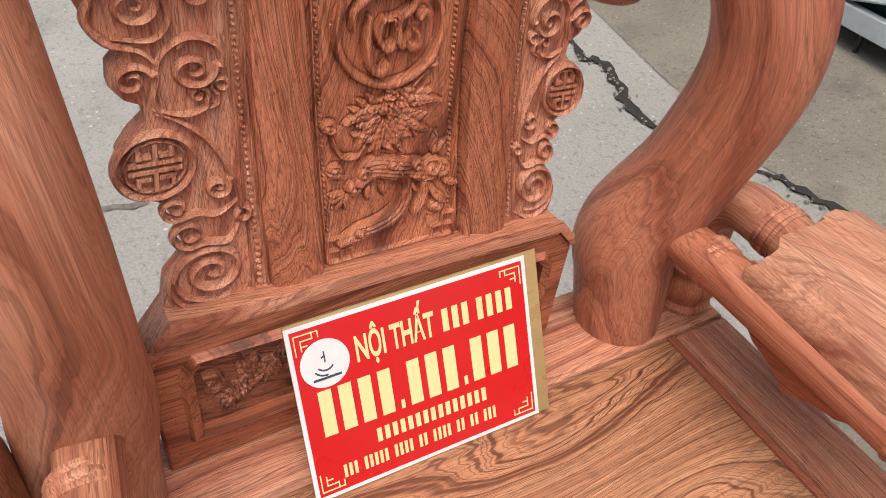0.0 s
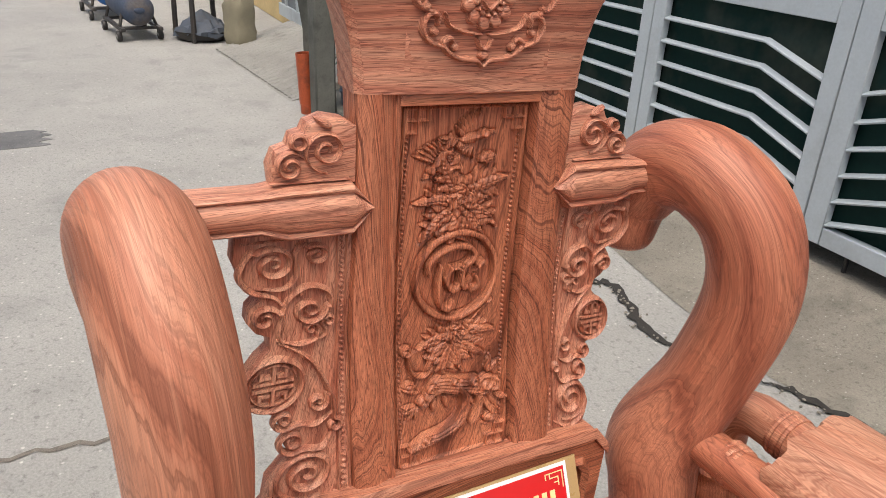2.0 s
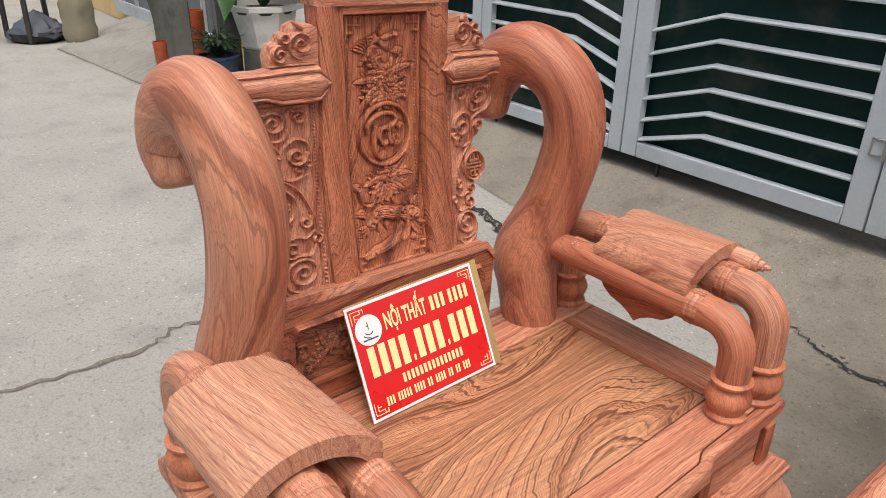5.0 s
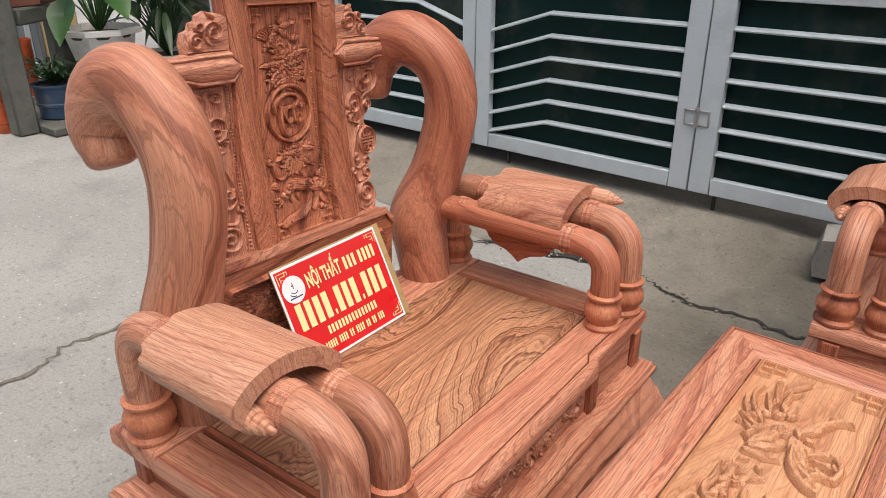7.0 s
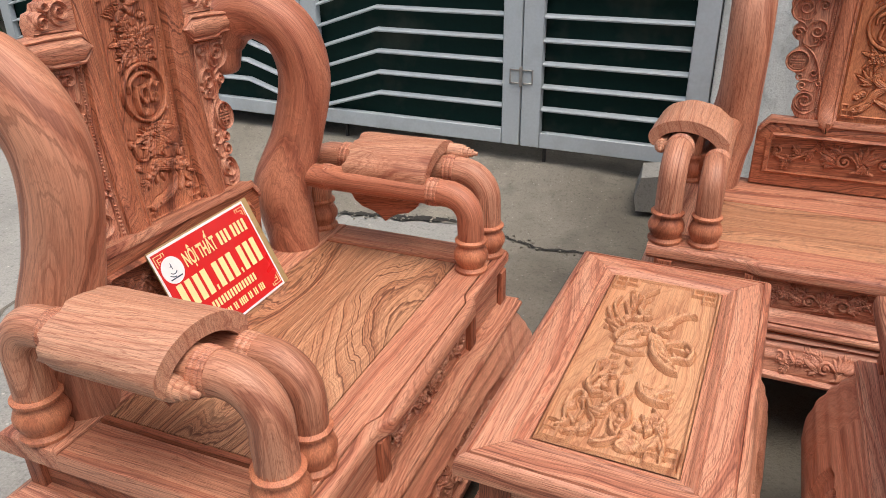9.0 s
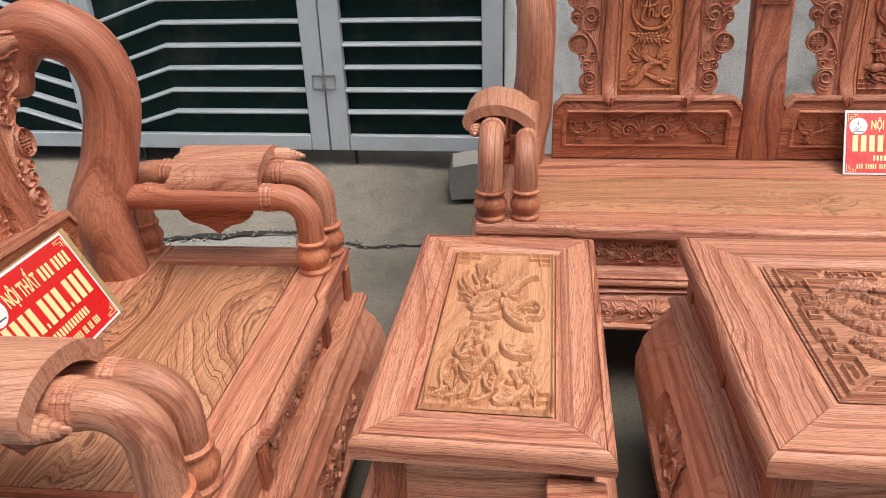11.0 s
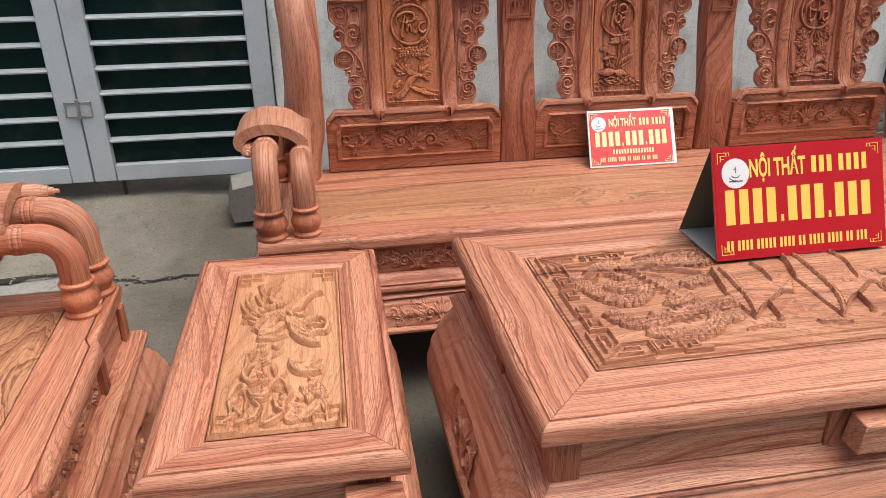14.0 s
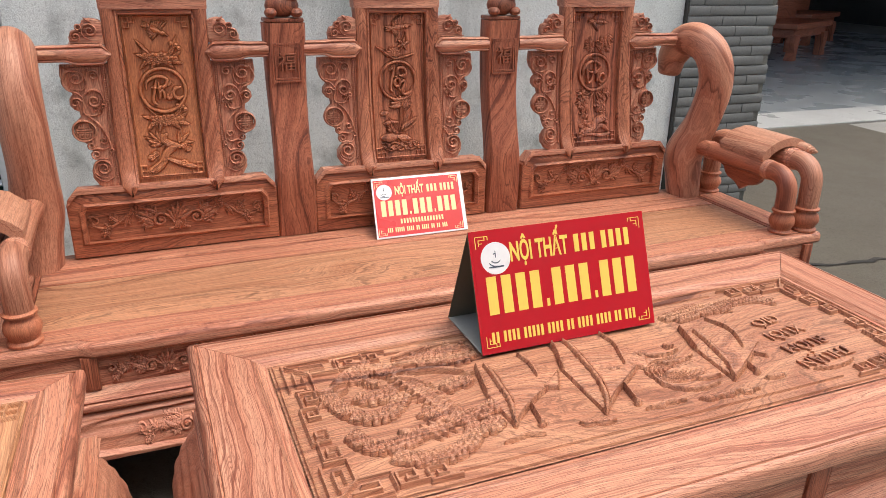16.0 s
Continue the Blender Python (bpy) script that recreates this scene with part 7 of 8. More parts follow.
# front edge runs on under the furniture, where the dark colour paints shade
edge_ = [(-4.4, 1.95), (-2.6, 1.90), (-1.88, 1.80), (-1.36, 1.75), (-1.05, 1.81), (-0.65, 1.85), (-0.64, 1.5), (-0.62, 1.0), (-0.60, 0.4), (-0.55, -0.2), (-0.4, -0.6), (1.4, -0.6), (2.3, -0.4), (2.75, -0.4), (3.25, -0.6), (4.2, -0.7), (6.0, -0.7)]
rows = []
for f, z in ((0.0, 0.0035), (1.0, 0.0035), (2.08, 0.050), (2.30, 0.128), (2.62, 0.134), (3.0, 0.134)):
    row = []
    for x, y in edge_:
        low = max(y, 1.82) + 0.01
        k = max(0.0, min(1.0, (0.7 - x) / 0.6))
        row.append((x, y if f == 0 else low if f == 1 else (f if f < 2.9 or x < 3.0 else 4.0), 0.0035 + (z - 0.0035) * k))
    rows.append(row)
g = Geo().grid(rows)
structure("pavement_apron", g, M_DAMP_SHADE, "older damp concrete strip that rises to the gate, with furniture shade painted in", 40)


def crack(name, pts, w0, w1, seed, h=0.008, mat=None, label="dark open crack in the concrete"):
    rng = random.Random(seed)
    line = catmull([(p[0], p[1], 0) for p in pts], 7)
    rows = []
    for i, p in enumerate(line):
        t = (line[min(i + 1, len(line) - 1)] - line[max(i - 1, 0)]).normalized()
        s = Vector((-t.y, t.x, 0))
        p = p + s * rng.uniform(-0.012, 0.012)
        k = min(1, 4 * i / len(line), 4 * (len(line) - 1 - i) / len(line)) + 0.05
        rows.append([(p + s * rng.uniform(w0, w1) * k).to_tuple()[:2] + (h,), (p - s * rng.uniform(w0, w1) * k).to_tuple()[:2] + (h,)])
    structure(name, Geo().grid(rows), mat or M_CRACK, label, 0)


crack("trim_crack_1", ((-2.6, 1.75), (-2.12, 1.615), (-2.04, 1.65), (-1.88, 1.62), (-1.67, 1.565), (-1.36, 1.70)), 0.008, 0.026, 1)
crack("trim_crack_2", ((-1.36, 1.70), (-1.24, 1.765), (-1.05, 1.80), (-0.82, 1.86), (-0.65, 1.84)), 0.008, 0.026, 2)
crack("trim_crack_3", ((-0.65, 1.84), (-0.55, 1.79), (-0.42, 1.745), (-0.24, 1.765), (-0.1, 1.74), (0.1, 1.76), (0.4, 1.72)), 0.004, 0.011, 3)
crack("trim_crack_4", ((-1.55, -1.1), (-1.79, -0.46), (-1.82, -0.37), (-1.815, -0.17), (-1.80, 0.11), (-1.87, 0.25), (-1.85, 0.43), (-1.95, 0.8), (-2.0, 1.2)), 0.003, 0.014, 4, 0.003, painted("joint_dust", (0.17, 0.15, 0.125), 0.95, 0.5, 40, bump=0.6, dirt=(0.06, 0.055, 0.05), grime=0.9), "dusty joint between two slabs")
crack("trim_crack_5", ((2.9, 1.9), (3.25, 1.62), (3.6, 1.58), (4.2, 1.45), (5.0, 1.5)), 0.004, 0.02, 5)
rng = random.Random(12)
g = Geo()
for line, n in ((((-2.12, 1.615), (-1.88, 1.62), (-1.67, 1.565), (-1.36, 1.70), (-1.05, 1.80), (-0.82, 1.86), (-0.60, 1.83)), 130), (((-0.60, 1.83), (-0.42, 1.745), (-0.1, 1.74), (0.2, 1.75)), 40)):
    path = catmull([(a, b, 0) for a, b in line], 12)
    for _ in range(n):
        p = rng.choice(path)
        r = rng.uniform(0.002, 0.006)
        g.ball((p.x + rng.gauss(0, 0.022), p.y + rng.gauss(0, 0.022), 0.006 + r * 0.5), r, rng.uniform(0.7, 1.4), rng.uniform(0.7, 1.4), 0.8, 4)
tagged(new("rubble", g.mesh("rubble", M_DAMP_SHADE, 0)), "small grey crumbs of broken concrete along a crack", "rubble", kind="stuff")
rng = random.Random(3)
ragged = [(-4.72, -0.95), (-4.46, -0.95), (-4.40, -0.60)]
for k in range(18):
    ragged.append((-4.42 - 0.016 * k, -0.27 + 0.03 * math.sin(1.1 * k) + rng.uniform(-0.012, 0.012)))
g = Geo().prism(ragged + [(-4.74, -0.34), (-4.72, -0.6)], 0.0, 0.003, lambda u, v, h: (u, v, h), 0.0)
structure("trim_patch", g, concrete("wet_patch", (0.19, 0.19, 0.185), (0.115, 0.117, 0.12), (0.05, 0.05, 0.05), 3.0, 0.7), "dark rough cement patch in the lane")

# gate: framed leaves with bent slats over green sheet
GY, GZ0, GZ1 = 2.312, 0.205, 0.965


def gate_leaf(name, x0, x1, bend, drop, stile=0.062):
    """A steel leaf; slats run level to the bend and then fall by drop to the far stile."""
    leaf = thing(name, Matrix.Translation((x0, GY, GZ0)), "grey painted steel gate leaf with bent slats over green sheet", "gate", "gate leaves")
    w = x1 - x0
    d = 0.038
    top2 = 1.9
    for u0, u1, v0, v1, nm in ((0, stile, 0, top2, "stile"), (w - stile, w, 0, top2, "stile"), (stile, w - stile, 0, 0.068, "bottom_bar"), (stile, w - stile, GZ1 - GZ0, GZ1 - GZ0 + 0.085, "lock_bar"), (stile, w - stile, top2 - 0.07, top2, "top_bar")):
        g = Geo().box(u0 + (0.0006 if u0 else 0), u1 - 0.0006, 0.0, d, v0, v1, 0.003)
        part(nm, g, M_GATE, leaf)
    g = Geo().box(stile * 0.5, w - stile * 0.5, d + 0.012, d + 0.016, 0.01, top2 - 0.01, 0.0005)
    part("back_sheet", g, M_GREEN, leaf, "dark green sheet metal")
    for k in range(16):
        z = 0.168 + 0.0965 * k
        if GZ1 - GZ0 - 0.05 < z < GZ1 - GZ0 + 0.11:
            continue
        if z > top2 - 0.1:
            break
        a, b = stile + 0.0004, w - stile - 0.0004
        if not bend:
            line = [(a, z), (b, z)]
        elif bend[1] < 0:
            line = [(a, z - drop), (bend[0] - x0, z), (b, z)]
        else:
            line = [(a, z), (bend[0] - x0, z), (b, z - drop)]
        if any(q[1] < 0.075 for q in line):
            line = [(u, max(v, 0.078)) for u, v in line]
        sec = ((-0.006, 0.004), (0.0, 0.0), (0.004, 0.002), (0.012, 0.030), (0.009, 0.034), (0.001, 0.032))
        rows = [[(u, 0.001 + y, v + zz) for zz, y in sec] for u, v in line]
        g = Geo().grid(rows, close_u=True)
        part("slat", g, M_GATE, leaf)
    return leaf


first_leaf = gate_leaf("gate_leaf", -0.700, 0.064, None, 0, 0.088)
gate_leaf("gate_leaf", -1.800, -0.704, (-1.405, -1), 0.098, 0.085)
gate_leaf("gate_leaf", -2.800, -1.804, (-2.160, 1), 0.085, 0.075)
gate_leaf("gate_leaf", -3.900, -2.804, (-3.4, -1), 0.09, 0.075)
g = Geo()
for s in (-1, 1):
    for v in (-0.030, 0.026):
        g.box(s * 0.052 if s < 0 else 0.008, -0.008 if s < 0 else 0.052, -0.006, -0.0005, v, v + 0.006, 0.001)
    g.box(min(s * 0.052, s * 0.046), max(s * 0.052, s * 0.046), -0.006, -0.0005, -0.03, 0.032, 0.001)
hinge = part("hinge", g, M_STEEL, first_leaf, "worn steel strap hinge")
hinge.location = (-0.002, 0.0, 0.305)
g = Geo().lathe([(0.006, -0.04), (0.007, -0.039), (0.007, 0.043), (0.006, 0.044)], (0, -0.009, 0), "z", 12)
part("pin", g, M_STEEL, hinge)
g = Geo().box(-0.007, 0.007, 0.03, 0.044, 0.12, 0.207, 0.002)
for k, x in enumerate((-0.60, -1.62, -2.70, -3.80)):
    foot = structure("trim_gate_stop_%d" % (k + 1), g, M_IRON, "rusty steel stop under the gate")
    foot.location = (x, GY + 0.01, 0)
# unseen roof and tall wall, added to keep sky light off the gate gap
structure("ceiling_yard", Geo().box(-4.2, 0.062, GY + 0.06, GY + 0.9, 2.12, 2.2, 0.004), M_SHADEWALL, "unseen roof added behind the gate to darken the gap below")
# soil-coloured strip paints the shadow seen below the gate
structure("floor_yard", Geo().box(-4.2, 0.062, GY + 0.30, GY + 0.9, 0.10, 0.142, 0.001), M_SOIL, "dark strip behind the gate, standing in for shade")
structure("wall_yard", Geo().box(-4.2, 0.062, GY + 0.9, GY + 1.0, 0.0, 6.4, 0.004), M_SHADEWALL, "unseen wall added behind the gate to hold back light, painted near-black")

# wall behind the bench, ridged pillar, shop
# added behind the camera, never in view, to cut light from the south
structure("wall_south", Geo().box(-16.0, 16.0, -4.4, -4.2, 0.0, 5.5, 0.01), M_WALL, "unseen plain plaster wall added across the lane to hold back light")
structure("wall_north", Geo().box(0.068, 2.838, GY, GY + 0.22, 0.0, 6.4, 0.004), M_WALL, "grey blotched cement plaster wall")
pil = structure("wall_pillar", Geo().box(2.842, 3.36, GY - 0.02, GY + 0.45, 0.0, 6.4, 0.004), M_POST, "pillar clad in ridged grey tiles")
sec = ((0.0, 0.0), (-0.003, 0.001), (-0.0055, 0.006), (-0.0060, 0.036), (-0.0035, 0.0435), (0.0, 0.0445))
ridge_tiles = []
for length in (0.196, 0.117, 0.078):
    g = Geo().grid([[(x, y, zz) for y, zz in sec] for x in (0.0, length)], True)
    g.f += [tuple(range(6)), tuple(range(11, 5, -1))]
    ridge_tiles.append((length, g.mesh("tile", M_TILE)))
for k in range(46):
    x = 0.0
    for q in ((0, 0, 1), (1, 0, 0), (2, 0, 0))[k % 3]:
        length, me = ridge_tiles[q]
        ob = new("tile", me)
        ob.parent = pil
        ob.location = (2.843 + x, GY - 0.0205 - 0.0015 * ((k * 7 + q) % 3), 0.006 + 0.0465 * k)
        x += length + 0.003
g = Geo().box(3.36, 14.0, 4.02, 14.0, -0.02, 0.006, 0.002)
structure("floor", g, M_FLOOR, "grey glazed shop floor")
fl = structure("floor_strip", Geo().box(3.36, 14.0, 3.98, 4.02, -0.02, 0.004, 0.001), M_POST, "cement edge of the shop floor")
tile_me = Geo().box(0.0, 0.596, 0.0, 0.496, 0.0, 0.005, 0.002).mesh("tile", M_FLOORW)
for k in range(14):
    ob = new("tile", tile_me)
    ob.parent = fl
    ob.location = (4.4 + 0.6 * k, 4.03, 0.0065)
# shop walls and ceiling carry their interior shade in the paint
structure("wall_shop_back", Geo().box(3.0, 16.0, 14.0, 14.2, 0, 3.6, 0.01), M_SHADEWALL, "shop wall with interior shade in its colour")
structure("wall_shop_side", Geo().box(16.0, 16.2, 3.0, 14.2, 0, 3.6, 0.01), M_SHADEWALL, "shop wall with interior shade in its colour")
structure("ceiling", Geo().box(3.0, 16.2, 4.4, 14.2, 3.4, 3.6, 0.01), M_SHADEWALL, "unseen shop ceiling with interior shade in its colour")


def shop_bench(m):
    unit = thing("low_bench", m, "red-brown wooden bench with bracket feet in the shop", "bench", "shop furniture")
    part("seat_board", Geo().box(-0.7, 0.7, -0.30, 0.30, 0.42, 0.50, 0.01), W["red", "x"], unit)
    part("apron", Geo().box(-0.62, 0.62, -0.24, 0.24, 0.30, 0.42, 0.01), W["red", "x"], unit)
    for sx in (-1, 1):
        for sy in (-1, 1):
            g = Geo().prism([(sx * 0.62, 0.34), (sx * 0.66, 0.24), (sx * 0.60, 0.1), (sx * 0.66, 0.0), (sx * 0.50, 0.0), (sx * 0.50, 0.14), (sx * 0.46, 0.34)], sy * 0.16 if sy > 0 else -0.28, 0.28 if sy > 0 else -0.16, lambda u, v, h: (u, h, v), 0.006)
            part("leg", g, W["red", "z"], unit)
    part("backrest", Geo().box(-0.68, 0.68, 0.24, 0.30, 0.50, 1.05, 0.01), W["red", "x"], unit)


shop_bench(pose(9.3, 8.0, 0.006, 0, 0, 25))
shop_bench(pose(11.2, 9.6, 0.006, 0, 0, 25))

block = thing("cement_block", pose(-0.075, 2.175, 0.078, 8, 0, 8), "rough broken cement block beside the gate", "block")
g = Geo().prism([(-0.07, 0.0), (0.10, 0.0), (0.105, 0.13), (0.03, 0.165), (-0.06, 0.15), (-0.08, 0.06)], -0.07, 0.07, lambda u, v, h: (u, h, v), 0.012)
part("lump", g, M_RAMP, block)

# ---------------------------------------------------------------- furniture
CHAIR = pose(-0.470, 0.345, 0.0, 0, 0, 2.2)
seat_unit("armchair", CHAIR, "unvarnished rosewood armchair with carved back and curled posts", "armchair", 0.465, 0.46,
          [(-0.008, 0.248, 0.079, "peony", (0.318, 0.290), "orange", 1.07, 0.054, 0.048)], [], [(0.346, "seat")], 0.21, 1)
BENCH = pose(1.268, 1.272, 0.0, 0, 0, -90 + 1.1)
seat_unit("bench", BENCH, "unvarnished rosewood three-seat bench with carved backs and curled posts", "bench", 1.195, 0.46,
          [(-0.715, 0.280, 0.088, "phuc", (0.310, 0.290), "amber", 1.03, 0.047, 0.0), (-0.037, 0.283, 0.086, "loc", (0.288, 0.298), "orange", 1.03, 0.047, 0.0), (0.669, 0.288, 0.090, "tho", (0.302, 0.340), "red", 1.03, 0.047, 0.0)], [-0.376, 0.312], [(0.100, "pink"), (0.268, "tan")], 0.95, 40)
carved_table("side_table", pose(0.178, 0.333, 0.0), "unvarnished rosewood side table with a carved golden top", 0.179, 0.334, 0.575, 0.060, ("pink", "pink", "pink", "pink"), "gold", "y", side_top,
             [(-0.108, 0.108, 0.127)], 60)
carved_table("coffee_table", pose(1.262, 0.372, 0.0, 0, 0, 1.2), "unvarnished rosewood coffee table with a deep carved top", 0.728, 0.337, 0.575, 0.108, ("pink", "comb", "pink", "pink"), "smoke", "x", long_top,
             [(-0.655, -0.252, None), (-0.202, 0.152, -0.172), (0.205, 0.655, None)], 70)

flat_sign("shop_sign", "red printed sign with cream lettering leaning on the armchair back", (-0.607, 0.188, 0.4605), (-0.615, 0.471, 0.4605), (-0.091, 0.004, 0.174), 0.202, 0.016)
flat_sign("shop_sign", "red printed sign in a clear sleeve leaning on the bench back", (1.100, 1.395, 0.4605), (1.390, 1.398, 0.4605), (0.012, 0.105, 0.150), 0.190, 0.008)
tent_sign(pose(1.035, 0.470, 0.5755, 0, 0, 1.5))

# ---------------------------------------------------------------- lane to the west
structure("wall_west_house", Geo().box(-14.0, -5.45, 1.95, 2.2, 0.0, 3.2, 0.01), M_YELWALL, "yellow house wall")
structure("wall_west_gap", Geo().box(-5.45, -3.9, 2.85, 3.05, 0.0, 3.2, 0.01), M_POST, "grey wall behind the plants")
door = thing("shutter_gate", Matrix.Translation((-8.0, 1.93, 0.12)), "grey sheet-metal gate with pale bars", "gate")
part("sheet", Geo().box(0, 2.5, -0.02, 0.015, 0.0, 2.0, 0.004), painted("grey_sheet", (0.13, 0.15, 0.165), 0.5), door)
part("bottom_bar", Geo().box(0, 2.5, -0.05, -0.021, 0.0, 0.12, 0.004), M_GATE, door)
for k in range(6):
    part("upright", Geo().box(0.25 + 0.42 * k, 0.29 + 0.42 * k, -0.05, -0.021, 0.121, 1.9, 0.004), M_GATE, door)

# ribbed ramp
ramp = structure("pavement_ramp", Geo().add([(-6.9, 1.02, 0.0), (-4.98, 1.20, 0.0), (-5.3, 1.93, 0.13), (-7.6, 1.93, 0.13), (-6.9, 1.02, -0.05), (-4.98, 1.20, -0.05), (-5.3, 1.93, -0.05), (-7.6, 1.93, -0.05)],
                 [(0, 1, 2, 3), (0, 4, 5, 1), (1, 5, 6, 2), (2, 6, 7, 3), (3, 7, 4, 0), (4, 7, 6, 5)]), M_RAMP, "ribbed cement ramp up to a gate", 20)
for k in range(26):
    f = (k + 0.5) / 26
    x = -6.85 + 1.84 * f
    g = Geo()
    a, b = Vector((x, 1.02 + 0.18 * f + 0.02, 0.004)), Vector((-7.5 + 2.14 * f, 1.92, 0.131))
    mid_ = [a + (b - a) * (j / 6) + Vector((0.012 * math.sin(j * 2.1 + k), 0, 0.003)) for j in range(7)]
    g.tube(mid_, 0.022, 6, True, flat=0.45)
    part("rib", g, M_RAMP, ramp)


def wheel(parent, x, y, z, r, w=0.04):
    g = Geo().lathe([(r * 0.55, -w / 2), (r * 0.9, -w / 2), (r, -w / 3), (r, w / 3), (r * 0.9, w / 2), (r * 0.55, w / 2)], (x, y, z), "y", 18)
    tyre = part("wheel", g, M_IRON, parent)
    part("hub", Geo().lathe([(r * 0.2, -w * 0.6), (r * 0.5, -w * 0.4), (r * 0.5, w * 0.4), (r * 0.2, w * 0.6)], (x, y, z), "y", 12), M_STEEL, tyre)


def compressor(m, mat, label, s=1.0):
    unit = thing("air_compressor", m, label, "compressor", "compressors in the lane")
    r, ln = 0.185 * s, 0.95 * s
    zc = 0.36 * s
    g = Geo()
    prof = [(0.01, -ln / 2 - r * 0.45), (r * 0.55, -ln / 2 - r * 0.38), (r * 0.88, -ln / 2 - r * 0.2), (r, -ln / 2), (r, ln / 2), (r * 0.88, ln / 2 + r * 0.2), (r * 0.55, ln / 2 + r * 0.38), (0.01, ln / 2 + r * 0.45)]
    g.lathe(prof, (0, 0, zc), "x", 26)
    tank = part("tank", g, mat, unit)
    part("end_plate", Geo().ball((ln / 2 + r * 0.42, 0, zc), r * 0.28, 0.35, 1.25, 0.7, 7), mat, tank)
    for sy in (-1, 1):
        part("skid", Geo().box(-ln / 2, ln / 2 + 0.12 * s, sy * r * 1.15 - 0.02, sy * r * 1.15 + 0.02, 0.13 * s, 0.17 * s, 0.004), M_IRON, unit)
        for sx in (-1, 1):
            part("strut", Geo().tube([(sx * ln * 0.42, sy * r * 1.15, 0.16 * s), (sx * ln * 0.36, sy * r * 0.8, zc)], 0.018 * s, 8), M_IRON, unit)
            wheel(unit, sx * ln * 0.44, sy * r * 1.28, 0.062 * s, 0.062 * s)
    for sx in (-1, 1):
        part("cross_bar", Geo().box(sx * ln * 0.46 - 0.02, sx * ln * 0.46 + 0.02, -r * 1.15, r * 1.15, 0.131 * s, 0.165 * s, 0.004), M_IRON, unit)
    part("deck", Geo().box(-ln * 0.4, ln * 0.4, -r * 0.7, r * 0.7, zc + r * 0.93, zc + r * 1.05, 0.004), M_IRON, unit)
    g = Geo().lathe([(0.05 * s, -0.16 * s), (0.10 * s, -0.15 * s), (0.105 * s, 0.12 * s), (0.06 * s, 0.16 * s)], (-0.18 * s, 0, zc + r * 1.05 + 0.105 * s), "x", 18)
    part("motor", g, M_IRON, unit)
    g = Geo()
    for k in range(7):
        g.lathe([(0.05 * s, 0.03 * k * s), (0.085 * s, (0.03 * k + 0.006) * s), (0.085 * s, (0.03 * k + 0.014) * s), (0.05 * s, (0.03 * k + 0.02) * s)], (0.24 * s, 0, zc + r * 1.05), "z", 16)
    part("pump", g, M_IRON, unit)
    g = Geo().lathe([(0.02 * s, -0.02), (0.15 * s, -0.02), (0.155 * s, 0.0), (0.15 * s, 0.02), (0.02 * s, 0.02)], (0.24 * s, -0.14 * s, zc + r * 1.05 + 0.12 * s), "y", 22)
    part("flywheel", g, M_IRON, unit)


compressor(pose(-7.75, 0.43, 0, 0, 0, 8), M_TANK, "dusty grey air compressor on a wheeled frame", 0.75)
compressor(pose(-9.0, 0.27, 0, 0, 0, 6), M_BLUE, "blue air compressor on a wheeled frame", 0.8)

stool = thing("plastic_stool", pose(-10.6, -0.02, 0, 0, 0, 20), "low red plastic stool on the concrete lane", "stool")
part("seat", Geo().box(-0.17, 0.17, -0.17, 0.17, 0.43, 0.46, 0.012), M_REDPL, stool)
for sx in (-1, 1):
    for sy in (-1, 1):
        g = Geo().grid([[(sx * (o + a), sy * (o + b), z) for a, b in ((0, 0), (-0.05, 0), (-0.05, -0.012), (-0.012, -0.012), (-0.012, -0.05), (0, -0.05))] for o, z in ((0.165, 0.0), (0.15, 0.2), (0.14, 0.43))], True)
        part("leg", g, M_REDPL, stool)
for a in range(4):
    m4 = Matrix.Rotation(a * math.pi / 2, 4, "Z")
    part("stretcher", Geo().box(-0.11, 0.11, 0.138, 0.15, 0.17, 0.24, 0.004, m4), M_REDPL, stool)

stand = thing("iron_stand", pose(-7.5, 1.05, 0, 0, 0, 10), "dark iron work stand with thin legs", "stand")
part("shelf", Geo().box(-0.30, 0.30, -0.22, 0.22, 0.86, 0.90, 0.006), M_IRON, stand)
for sx in (-1, 1):
    for sy in (-1, 1):
        part("leg", Geo().tube([(sx * 0.27, sy * 0.19, 0.0), (sx * 0.25, sy * 0.17, 0.87)], 0.025, 8), M_IRON, stand)
heap = thing("tarp_heap", pose(-7.42, 1.02, 0) @ Matrix.Diagonal((0.86, 0.86, 0.85, 1)), "crumpled grey tarpaulin in a black basin", "tarpaulin")
part("basin", Geo().lathe([(0.22, 0.0), (0.27, 0.02), (0.30, 0.10), (0.31, 0.105), (0.28, 0.09), (0.2, 0.03)], (0, 0, 0), "z", 24), M_IRON, heap)
rng = random.Random(4)
rows = []
for i in range(10):
    f = i / 9
    rows.append([(0.33 * (1 - f ** 1.3) * math.cos(math.tau * j / 22) * (1 + 0.16 * math.sin(3 * j + i)), 0.28 * (1 - f ** 1.3) * math.sin(math.tau * j / 22) * (1 + 0.14 * math.sin(2.3 * j)), 0.075 + 0.24 * f + 0.03 * math.sin(5.1 * j + 2 * i) * (1 - f)) for j in range(22)])
part("cloth", Geo().grid(rows, True), M_TARP, heap)

sack = thing("cement_sack", pose(-6.99, 1.28, 0, 0, 0, 25) @ Matrix.Diagonal((0.8, 0.85, 0.95, 1)), "dusty woven sack standing half open", "sack")
rows = []
